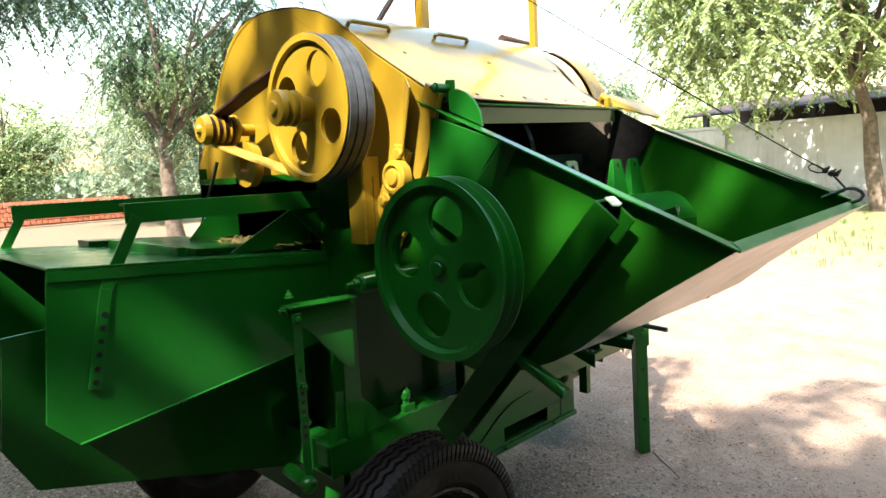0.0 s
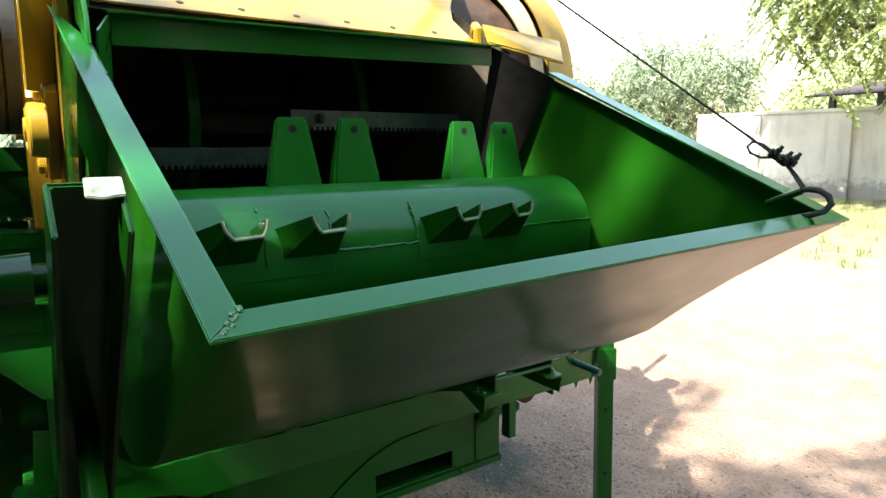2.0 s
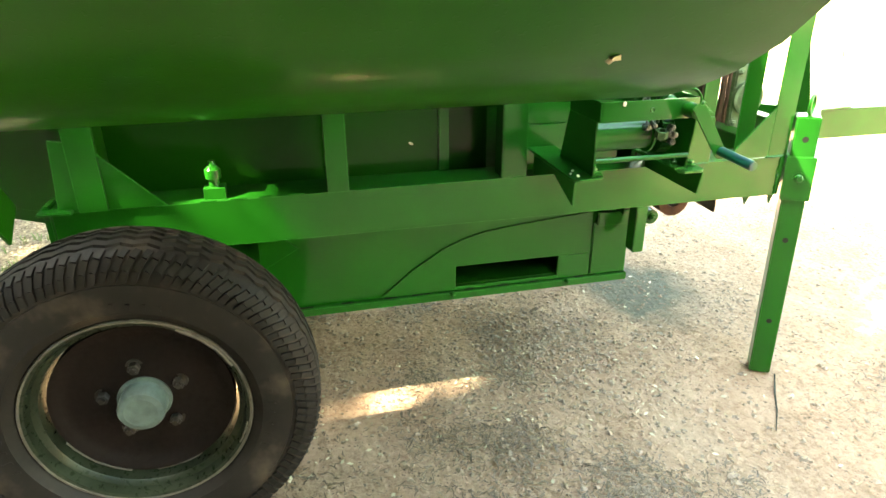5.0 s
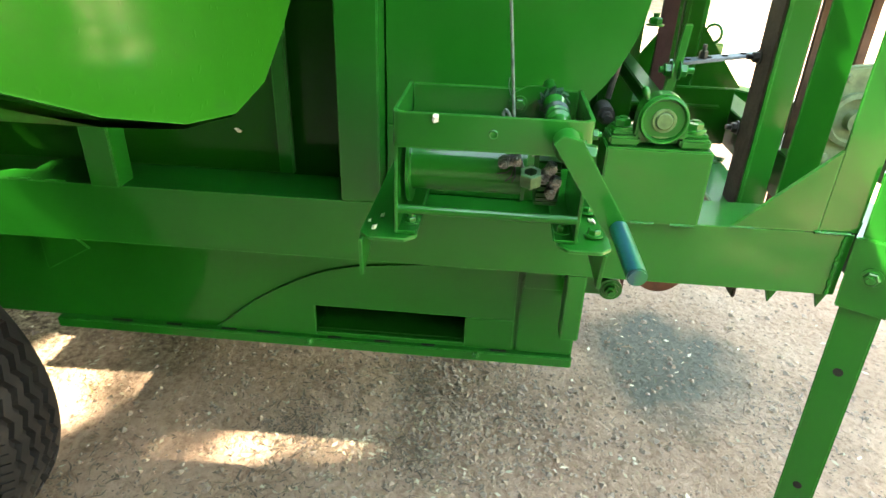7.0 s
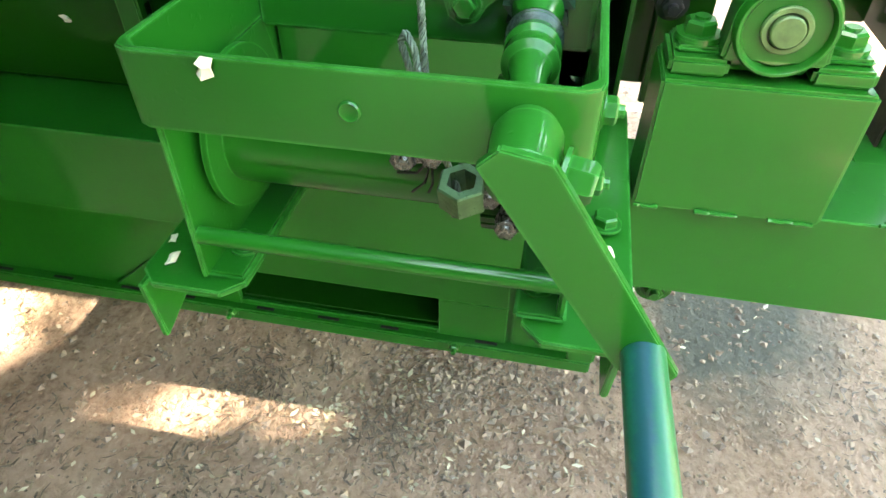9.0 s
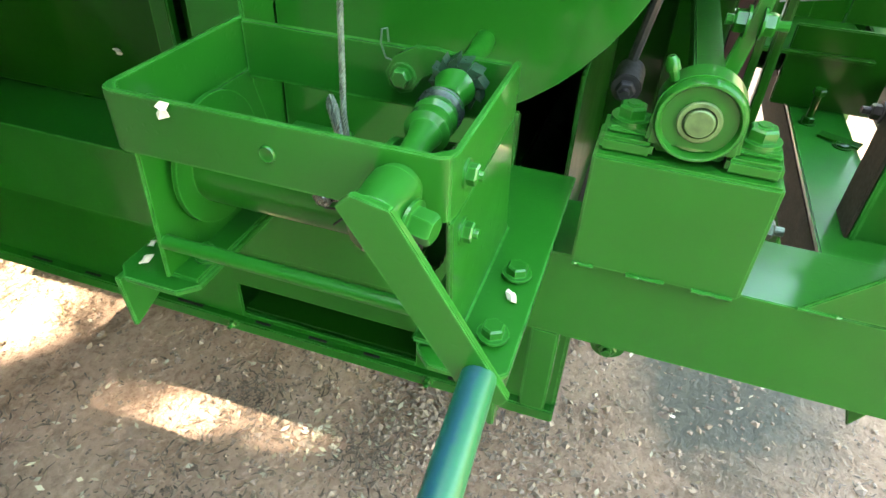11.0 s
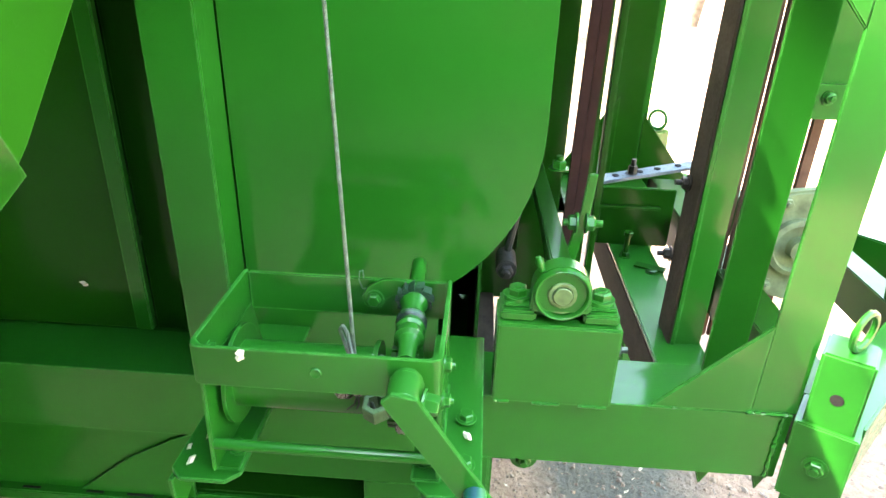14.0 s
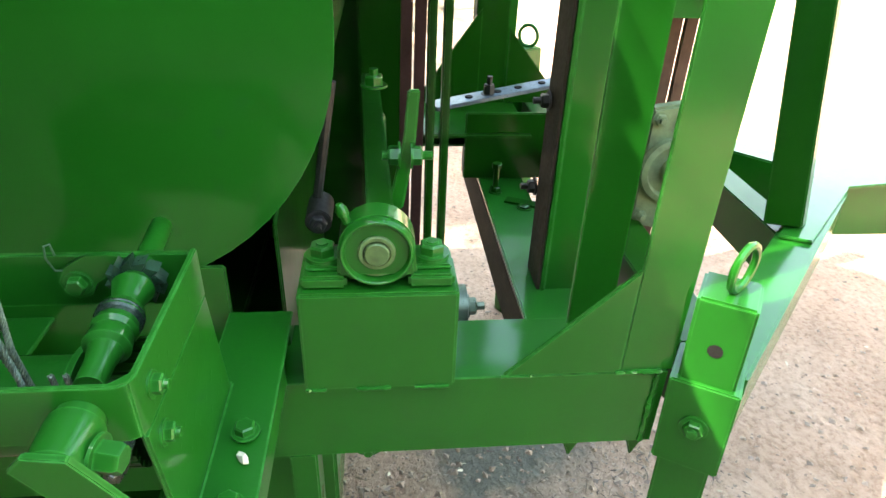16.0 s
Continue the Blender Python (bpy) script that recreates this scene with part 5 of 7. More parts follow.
lathe(bm, (-0.228, YS + 0.003, ZS - 0.006), (1, 0, 0), [(0, 0.0132), (0.012, 0.0132), (0.0125, 0.0152), (0.020, 0.0152), (0.040, 0.0140), (0.0425, 0.011)], 28)
hex_bolt(bm, (-0.200, YS + 0.018, ZS - 0.010), (0.15, 1, -0.1), 0.016, 0.014)
crank = part("crank_boss", bm, GREEN, winch)
bm = B()
slab(bm, "x", -0.186, 0.005, [(3.1895, 0.845), (3.198, 0.8535), (3.218, 0.850), (3.226, 0.838), (3.2845, 0.747), (3.281, 0.740), (3.262, 0.741), (3.255, 0.748)])
part("crank_arm", bm, GREEN, winch, "flat crank arm", 0.0008)


def _grip(t, b):
    """Teal enamel with a blue strip showing where the palm has rubbed."""
    co = node(t, "ShaderNodeTexCoord")
    sep = node(t, "ShaderNodeSeparateXYZ")
    t.links.new(co.outputs["Object"], sep.inputs[0])
    n = noise_tex(t, 160.0, 3.0)
    at = node(t, "ShaderNodeMath", operation="MULTIPLY_ADD")
    t.links.new(n.outputs[0], at.inputs[0])
    at.inputs[1].default_value = 0.006
    t.links.new(sep.outputs[1], at.inputs[2])
    mr = node(t, "ShaderNodeMapRange")
    mr.inputs[1].default_value, mr.inputs[2].default_value = 3.262, 3.282
    t.links.new(at.outputs[0], mr.inputs[0])
    c = ramp(t, mr.outputs[0], [(0.06, (0.006, 0.085, 0.045)), (0.18, (0.007, 0.052, 0.050)), (0.40, (0.008, 0.050, 0.062)), (0.54, (0.007, 0.08, 0.045)), (0.8, (0.009, 0.11, 0.035))])
    t.links.new(c.outputs[0], b.inputs["Base Color"])
    b.inputs["Roughness"].default_value = 0.3
    bump(t, b, n.outputs[0], 0.15, 0.001)


WORN_GRIP = material("worn_grip_paint", _grip)
bm = B()
rod(bm, (-0.184, 3.267, 0.757), (-0.088, 3.271, 0.752), 0.0098, 20)
part("crank_handle", bm, WORN_GRIP, winch, "round crank handle worn to blue-green paint", 0.0015)
for y, z in ((Y1, 0.838), (Y1, 0.800)):
    bolts(winch, [((-0.246, y, z), (0, 1, 0), 0.0115, 0.007, 0.003)], GREEN)
bolts(winch, [((-0.262, Y0 + 0.016, 0.8105 - 0.1), (0, 0, 1), 0.013, 0.008, 0.004)], GREEN)
bolts(winch, [((-0.262, Y1 - 0.016, 0.7105), (0, 0, 1), 0.013, 0.009, 0.004)], GREEN)
bolts(winch, [((-0.330, Y1 + 0.022, 0.7095), (0, 0, 1), 0.015, 0.009)], GREEN)
bolts(winch, [((-0.262, Y1 + 0.022, 0.7095), (0, 0, 1), 0.015, 0.009)], GREEN)
bolts(winch, [((-0.254, Y0 + t, 0.833), (0, 1, 0), 0.011, 0.007, 0.003)], GREEN)
bm = B()
lathe(bm, (XF - 0.0006, 3.129, 0.8385), (1, 0, 0), [(0, 0.0052), (0.0014, 0.0052), (0.0022, 0.0044), (0.0016, 0.0034), (0.0016, 0)], 18)
part("rivet", bm, GREEN, winch)
bm = B()
lathe(bm, (-0.250, 3.174, 0.789), (-0.25, 0.05, -1), [(0, 0.008), (0, 0.0125), (0.001, 0.0135), (0.015, 0.0135), (0.016, 0.0125), (0.016, 0.008)], 6, True)
part("loose_nut", bm, plain("oily_green_nut", (0.07, 0.14, 0.06), 0.35, 0.4, 0.4, 60), winch)
def rope_clamp(c, turn):
    """A saddle, a bent U-bolt and two nuts."""
    c = Vector(c)
    m = Matrix.Rotation(radians(turn), 3, "X")
    def at(x, y, z):
        return c + m @ Vector((x, y, z))
    bm = B()
    bar(bm, at(0, -0.013, 0), at(0, 0.013, 0), 0.012, 0.012, (0, 0, 1))
    lathe(bm, at(0.006, -0.006, 0), m @ Vector((1, 0, 0.1)), [(0, 0.0062), (0.004, 0.0065), (0.008, 0.0045)], 10)
    clamp = part("rope_clamp", bm, OILY_STEEL, winch, "oily bare steel rope clamp", 0.002)
    bm = B()
    tube_path(bm, [at(0.012, -0.008, 0), at(-0.004, -0.008, 0), at(-0.011, -0.004, 0), at(-0.011, 0.004, 0), at(-0.004, 0.008, 0), at(0.012, 0.008, 0)], 0.0024, 8)
    part("u_bolt", bm, OILY_STEEL, clamp)
    for y in (-0.008, 0.008):
        bm = B()
        lathe(bm, at(0.005, y, 0), m @ Vector((1, 0, 0)), [(0, 0.006), (0.006, 0.006), (0.0065, 0.005)], 6)
        part("nut", bm, OILY_STEEL, clamp)


OILY_STEEL = plain("oily_steel", (0.16, 0.17, 0.15), 0.28, 0.85, 0.6, 90)
rope_clamp((-0.262, 3.150, 0.797), 12)
rope_clamp((-0.256, 3.201, 0.771), 70)
rope_clamp((-0.258, 3.193, 0.787), 55)
bm = B()
for e in ((-0.020, -0.004, -0.014), (-0.010, 0.004, -0.020), (-0.002, 0.0, -0.022)):
    p = Vector((-0.262, 3.156, 0.792))
    q = p + Vector((e[1], e[0], e[2]))
    tube_path(bm, [p, p.lerp(q, 0.5) + Vector((0.002, 0.002, -0.003)), q], 0.0008, 5)
part("frayed_strand", bm, ROPE, winch, "frayed dark rope strands")
# twisted wire rope
def wire(bm, pts, r, pitch):
    pts = [Vector(p) for p in pts]
    lengths = [0]
    for a, c in zip(pts, pts[1:]):
        lengths.append(lengths[-1] + (c - a).length)
    total = lengths[-1]
    n = max(8, int(total / pitch * 7))
    for s in range(4):
        out = []
        for k in range(n + 1):
            L = total * k / n
            i = max(j for j in range(len(lengths) - 1) if lengths[j] <= L + 1e-9)
            f = (L - lengths[i]) / max(1e-9, lengths[i + 1] - lengths[i])
            p = pts[i].lerp(pts[i + 1], f)
            d, u, w = frame_axes(pts[i + 1] - pts[i])
            a = 6.283185 * (L / pitch + s / 4)
            out.append(p + (u * math.cos(a) + w * math.sin(a)) * r * 0.62)
        tube_path(bm, out, r * 0.43, 5)


bm = B()
wire(bm, [(-0.276, 3.152, 0.80), (-0.2715, 3.1506, 0.845), (-0.3395, 3.1232, 1.10), (-0.4245, 3.0890, 1.40), (-0.46, 3.075, 1.55)], 0.0020, 0.012)
wire(bm, [(-0.274, 3.148, 0.815), (-0.276, 3.141, 0.838), (-0.277, 3.138, 0.847), (-0.276, 3.141, 0.852), (-0.272, 3.146, 0.846), (-0.268, 3.151, 0.818), (-0.258, 3.168, 0.785), (-0.254, 3.176, 0.765)], 0.0020, 0.012)
for y in (3.168, 3.1765):
    wire(bm, [(-0.272, y, 0.800), (-0.268, y + 0.001, 0.8275)], 0.0020, 0.012)
part("wire_rope", bm, plain("galvanised_wire", (0.11, 0.145, 0.10), 0.5, 0.4, 0.5, 160), winch, "twisted galvanised wire rope")
# angle brackets carrying the winch
def bracket(ya, yb, leg_y, notch, name="winch_bracket"):
    bm = B()
    slab(bm, "z", 0.7060, -0.005, [(-0.495, ya), (-0.495, yb), (-0.236, yb), (-0.224, yb - 0.012), (-0.224, ya + 0.012), (-0.236, ya)])
    slab(bm, "y", leg_y, 0.005, notch)
    part(name, bm, GREEN, machine, "green angle-iron winch bracket", 0.001)


bracket(2.978, 3.046, 2.978, [(-0.449, 0.7005), (-0.225, 0.7005), (-0.228, 0.650), (-0.33, 0.688), (-0.449, 0.650)])
bracket(3.212, 3.275, 3.2645, [(-0.449, 0.7005), (-0.225, 0.7005), (-0.236, 0.650), (-0.30, 0.650), (-0.449, 0.650)])
boxed("winch_spacer", -0.40, -0.318, 3.055, 3.095, 0.73, 0.736, GREEN, machine)

# ---- feed hopper ----
PROFILE = [(0.618, 1.2415), (0.46, 1.140), (0.38, 1.083), (0.30, 1.020), (0.235, 0.982), (0.165, 0.952), (0.09, 0.928), (0.02, 0.916), (-0.04, 0.925), (-0.09, 0.955), (-0.13, 0.986), (-0.19, 1.036)]
HL, HR = 2.095, 2.950
hop_base = B()
for off in (0.0, 0.003):
    pts = [(x - off * 0.5, z + off) for x, z in PROFILE]
    rows = [[hop_base.verts.new((x, HL + (HR - HL) * k / 6, z + 0.014 * k / 6 * max(0.0, (x - 0.3) / 0.318))) for k in range(7)] for x, z in pts]
    for r0, r1 in zip(rows, rows[1:]):
        for k in range(6):
            hop_base.faces.new((r0[k], r0[k + 1], r1[k + 1], r1[k]))
hopper = part("feed_hopper", hop_base, GREEN_SHEET, machine, "large green sheet-steel feed hopper with a rolled belly", 0.0, 50)
bm = B()
tube_path(bm, [(0.6075, 2.214, 1.2425), (0.600, 2.212, 1.2375), (0.592, 2.209, 1.2315), (0.5865, 2.2095, 1.2275), (0.583, 2.211, 1.2250)], [0.0012, 0.0032, 0.0036, 0.0026, 0.0008], 8)
part("paint_run", bm, NEAR_BLACK, hopper, "dark run of old paint below the lip")
side = [(-0.115, 1.563), (0.03, 1.499), (0.616, 1.2415)] + PROFILE[1:] + [(-0.275, 1.122), (-0.245, 1.20), (-0.20, 1.30)]
plated("side_panel", "y", HL, -0.003, side, GREEN_SHEET, hopper, "green hopper side panel", 0.0)
plated("side_panel", "y", HR, 0.003, [(x, z + 0.012 * max(0.0, (x + 0.115) / 0.73)) for x, z in side], GREEN_SHEET, hopper, "green hopper side panel", 0.0)
# folded rim round the mouth
def rim_strip(p0, p1, q1, q0, name="rim_flange"):
    bm = B()
    a = [Vector(p) for p in (p0, p1, q1, q0)]
    n = (a[1] - a[0]).cross(a[3] - a[0]).normalized() * 0.004
    if n.z < 0:
        n = -n
    va = [bm.verts.new(p) for p in a]
    vb = [bm.verts.new(p + n) for p in a]
    bm.faces.new(va)
    bm.faces.new(vb[::-1])
    for i in range(4):
        bm.faces.new((va[i], va[(i + 1) % 4], vb[(i + 1) % 4], vb[i]))
    part(name, bm, GREEN, hopper, "", 0.001)


rim_strip((-0.124, 2.058, 1.572), (0.629, 2.071, 1.239), (0.604, 2.098, 1.250), (0.022, 2.088, 1.507))
rim_strip((0.629, 2.0708, 1.2395), (0.620, 2.960, 1.2545), (0.592, 2.921, 1.2665), (0.603, 2.0975, 1.2505))
rim_strip((0.620, 2.9605, 1.254), (0.030, 2.973, 1.512), (0.030, 2.930, 1.513), (0.590, 2.920, 1.2675))
for k in range(9):
    f = k / 8
    bm = B()
    lathe(bm, (0.603 + 0.022 * f, 2.0985 - 0.016 * f + 0.0025 * math.sin(k * 2.3), 1.2545 - 0.010 * f), (0.3, 0.2, 1), [(-0.002, 0.0030), (0.0008, 0.0028), (0.0022, 0.0012)], 7)
    part("weld_bead", bm, GREEN, hopper)
# mouth: header and cheeks
plated("mouth_header", "x", -0.052, 0.004, [(2.13, 1.512), (2.13, 1.560), (2.85, 1.572), (2.85, 1.530)], GREEN, hopper)
rim_strip((-0.075, 2.125, 1.563), (-0.075, 2.86, 1.575), (-0.03, 2.86, 1.567), (-0.03, 2.125, 1.555), "header_flange")
def sheet(name, pts, mat, parent, label="", thick=0.003):
    bm = B()
    a = [Vector(p) for p in pts]
    n = (a[1] - a[0]).cross(a[2] - a[0]).normalized() * thick
    va = [bm.verts.new(p) for p in a]
    vb = [bm.verts.new(p + n) for p in a]
    bm.faces.new(va)
    bm.faces.new(vb[::-1])
    m = len(a)
    for i in range(m):
        bm.faces.new((va[i], va[(i + 1) % m], vb[(i + 1) % m], vb[i]))
    return part(name, bm, mat, parent, label, 0.0)


sheet("cheek", [(-0.048, 2.85, 1.568), (0.043, 2.944, 1.500), (-0.055, 2.944, 1.365), (-0.13, 2.944, 1.24), (-0.12, 2.85, 1.24)], NEAR_BLACK, hopper, "near-black mouth cheek")
# added sheet: hides the yellow behind, mouth shade in its colour
plated("mouth_shade_sheet", "y", 2.90, 0.004, [(-0.62, 1.15), (-0.09, 1.15), (-0.05, 1.562), (-0.30, 1.70), (-0.62, 1.86)], INSIDE_DARK, hopper, "dark added sheet for the shaded inside of the mouth")
sheet("cheek", [(-0.048, 2.13, 1.556), (-0.10, 2.13, 1.28), (-0.02, 2.098, 1.28), (0.055, 2.100, 1.515)], GREEN, hopper)
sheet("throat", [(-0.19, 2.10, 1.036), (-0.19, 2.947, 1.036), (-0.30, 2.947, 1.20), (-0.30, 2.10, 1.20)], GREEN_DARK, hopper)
# hinge lug at the back corner
bm = B()
slab(bm, "y", 2.084, 0.006, [(-0.036, 1.540), (0.066, 1.496), (0.060, 1.530), (0.044, 1.556), (0.020, 1.576), (-0.008, 1.588), (-0.036, 1.586)])
lug = part("hinge_lug", bm, GREEN, hopper, "", 0.001)
bm = B()
rod(bm, (-0.052, 2.060, 1.594), (-0.052, 2.110, 1.594), 0.011, 14)
slab(bm, "y", 2.098, 0.005, [(-0.075, 1.57), (-0.03, 1.56), (-0.03, 1.612), (-0.055, 1.615)])
hex_bolt(bm, (-0.052, 2.060, 1.594), (0, -1, 0), 0.016, 0.010, 0.006)
part("hinge_pin", bm, GREEN, hopper)
# guard plate beside the pulley
plated("guard_plate", "y", 2.064, 0.004, [(-0.080, 1.533), (0.137, 1.458), (0.095, 1.420), (0.060, 1.372), (0.030, 1.30), (0.0, 1.24), (-0.12, 1.30), (-0.098, 1.40)], GREEN, hopper, "mottled green guard plate beside the pulley")
sheet("guard_edge", [(0.138, 2.064, 1.460), (0.160, 2.091, 1.450), (0.062, 2.091, 1.30), (0.060, 2.064, 1.372)], GREEN, hopper)
# raking struts at both sides
def strut(y0, y1, low, high):
    bm = B()
    p, q = Vector((low[0], (y0 + y1) / 2, low[1])), Vector((high[0], (y0 + y1) / 2, high[1]))
    d = (q - p).normalized()
    s = Vector((d.z, 0, -d.x)) * 0.032
    h = (y1 - y0) / 2
    w = Vector((0, h, 0))
    e = 0.16
    outline = [(-1, -1), (1, -1), (1, -1 + e), (-1 + e, -1 + e), (-1 + e, 1 - e), (1, 1 - e), (1, 1), (-1, 1)]
    va = [bm.verts.new(p + s * a + w * c) for a, c in outline]
    vb = [bm.verts.new(q + s * a + w * c) for a, c in outline]
    bm.faces.new(va[::-1])
    bm.faces.new(vb)
    for i in range(8):
        bm.faces.new((va[i], va[(i + 1) % 8], vb[(i + 1) % 8], vb[i]))
    o = part("hopper_strut", bm, GREEN_DARK, hopper, "raking dark green channel strut", 0.002)
    bm = B()
    cap = [q + d * 0.001 + s * a + w * c for a, c in ((-0.98, -0.02), (-0.22, -0.06), (-0.15, 0.4), (-0.25, 0.98), (-0.98, 0.98))]
    va, vb = [bm.verts.new(p) for p in cap], [bm.verts.new(p + d * 0.004) for p in cap]
    bm.faces.new(va[::-1])
    bm.faces.new(vb)
    for i in range(5):
        bm.faces.new((va[i], va[(i + 1) % 5], vb[(i + 1) % 5], vb[i]))
    part("strut_cap", bm, WORN_PAINT, o, "bare scuffed end of the strut", 0.001)


strut(2.003, 2.063, (-0.03, 0.775), (0.425, 1.314))
strut(3.010, 2.955, (-0.082, 1.030), (0.090, 1.43))
bm = B()
bar(bm, (-0.046, 3.002, 1.128), (-0.012, 3.002, 1.205), 0.022, 0.026, (0, 1, 0))
lathe(bm, (0.006, 2.990, 1.170), (0, 1, 0), [(0, 0.030), (0.026, 0.030), (0.028, 0.024), (0.020, 0.021), (0.020, 0.015), (0.032, 0.013)], 24)
hex_bolt(bm, (-0.018, 3.013, 1.185), (0, 1, 0), 0.016, 0.008, 0.004)
part("roller_bearing", bm, GREEN, hopper, "green flange bearing of the feed roller", 0.002)
bm = B()
rod(bm, (-0.10, 2.05, 1.115), (0.312, 2.026, 0.944), 0.0135, 20)
part("prop_pipe", bm, GREEN, hopper, "round green prop pipe", 0.002)

# feed roller in the hopper
RX, RZ, RR = 0.088, 1.200, 0.105
bm = B()
lathe(bm, (RX, 2.125, RZ), (0, 1, 0), [(0, 0.03), (0, RR), (0.775, RR), (0.775, 0.03)], 64)
roller = part("feed_roller", bm, GREEN, machine, "green welded feed roller with paddles")
bm = B()
rod(bm, (RX, 1.90, RZ), (RX, 2.14, RZ), 0.02, 20)
part("roller_shaft", bm, GREEN_DARK, roller)
def paddle(yc, w0, w1):
    bm = B()
    a = [(0.020, yc - w0, RZ + 0.100), (0.020, yc + w0, RZ + 0.100), (0.024, yc + w1, 1.408), (0.024, yc - w1, 1.408)]
    f = [(0.050, yc - w0, RZ + 0.098), (0.050, yc + w0, RZ + 0.098), (0.034, yc + w1, 1.412), (0.034, yc - w1, 1.412)]
    va, vb = [bm.verts.new(p) for p in a], [bm.verts.new(p) for p in f]
    bm.faces.new(va[::-1])
    bm.faces.new(vb)
    for i in range(4):
        bm.faces.new((va[i], va[(i + 1) % 4], vb[(i + 1) % 4], vb[i]))
    p = part("paddle", bm, GREEN, roller, "tapered green feeding paddle with a hole", 0.004)
    bm = B()
    lathe(bm, (0.0362, yc, 1.392), (1, 0, 0.13), [(-0.004, 0.0065), (0.0015, 0.0065)], 14)
    part("hole", bm, NEAR_BLACK, roller)
    bm = B()
    for k in range(4):
        lathe(bm, (0.052, yc - w0 + k * w0 * 0.55, RZ + 0.1), (0, 1, 0), [(0, 0.002), (w0 * 0.2, 0.004), (w0 * 0.42, 0.002)], 6)
    beads(bm, GREEN, roller)


for yc in (2.377, 2.487, 2.721, 2.821):
    paddle(yc - 0.008, 0.045, 0.026)
WORN_EDGE = plain("rubbed_steel_edge", (0.22, 0.27, 0.17), 0.4, 0.2, 0.4, 60)


def scoop(y0):
    """An open channel tooth welded askew on the roller: two cheeks, a floor and a rubbed lip."""
    V = Vector
    lt, lb = V((0.180, y0, 1.251)), V((0.192, y0 + 0.006, 1.208))
    rt, rb = V((0.180, y0 + 0.088, 1.251)), V((0.192, y0 + 0.086, 1.208))
    a, d = V((0.241, y0 + 0.032, 1.273)), V((0.216, y0 + 0.098, 1.270))
    f0, f1 = V((0.239, y0 + 0.046, 1.249)), V((0.218, y0 + 0.090, 1.248))
    m0, m1 = a.lerp(f0, 0.6) + V((0.002, -0.004, -0.001)), d.lerp(f1, 0.6) + V((0.002, 0.002, -0.001))
    bm = B()
    inward = V((-0.3, 0.0, 0.9)).normalized() * 0.004
    for ring, off in (((lt, a, m0, lb), V((0, 0.004, 0))), ((rt, d, m1, rb), V((0, -0.004, 0))), ((lb, m0, f0, f1, m1, rb), inward)):
        va, vb = [bm.verts.new(p) for p in ring], [bm.verts.new(p + off) for p in ring]
        bm.faces.new(va)
        bm.faces.new(vb[::-1])
        n = len(ring)
        for i in range(n):
            bm.faces.new((va[i], va[(i + 1) % n], vb[(i + 1) % n], vb[i]))
    bmesh.ops.recalc_face_normals(bm, faces=bm.faces[:])
    tooth = part("scoop_tooth", bm, GREEN_DARK, roller, "open channel scoop tooth")
    bm = B()
    tube_path(bm, [a, a.lerp(m0, 0.7), m0.lerp(f0, 0.5), f0, f1, m1.lerp(f1, 0.5), d.lerp(m1, 0.7), d], 0.0026, 8)
    part("lip", bm, WORN_EDGE, tooth, "rubbed pale lip")


for y0 in (2.160, 2.278, 2.515, 2.628):
    scoop(y0)
for y0, y1, a0, a1 in ((2.150, 2.362, -8, 44), (2.506, 2.600, -6, 46)):
    bm = B()
    lo, hi = [], []
    for k in range(13):
        a = radians(a0 + (a1 - a0) * k / 12)
        for r, row in ((RR - 0.001, lo), (RR + 0.0022, hi)):
            row.append([bm.verts.new((RX + r * math.cos(a), y, RZ + r * math.sin(a))) for y in (y0, y1)])
    for k in range(12):
        for row in (lo, hi):
            bm.faces.new((row[k][0], row[k][1], row[k + 1][1], row[k + 1][0]))
        for i in (0, 1):
            bm.faces.new((lo[k][i], lo[k + 1][i], hi[k + 1][i], hi[k][i]))
    for k in (0, 12):
        bm.faces.new((lo[k][0], lo[k][1], hi[k][1], hi[k][0]))
    bmesh.ops.recalc_face_normals(bm, faces=bm.faces[:])
    part("patch_plate", bm, GREEN, roller, "thin sheet patch welded on the roller")
rng = random.Random(41)
bm = B()
for y, a0, a1 in ((2.150, -4, 42), (2.262, -4, 44), (2.362, 12, 40), (2.506, -4, 45)):
    a = a0
    while a < a1:
        step = rng.uniform(2.0, 5.0)
        if rng.random() < 0.75:
            p = [Vector((RX + (RR + 0.002) * math.cos(radians(v)), y + rng.gauss(0, 0.0012), RZ + (RR + 0.002) * math.sin(radians(v)))) for v in (a, a + step)]
            rod(bm, p[0], p[1], rng.uniform(0.0012, 0.0028), 6)
        a += step
for y, y2, ang in ((2.37, 2.50, 8), (2.68, 2.89, 14), (2.128, 2.148, 15)):
    a = radians(ang)
    while y < y2:
        step = rng.uniform(0.006, 0.018)
        c = RR + 0.0005
        rod(bm, (RX + c * math.cos(a), y, RZ + c * math.sin(a) + rng.gauss(0, 0.0008)), (RX + c * math.cos(a), y + step, RZ + c * math.sin(a) + rng.gauss(0, 0.0008)), rng.uniform(0.0014, 0.0024), 6)
        y += step
beads(bm, GREEN, roller)
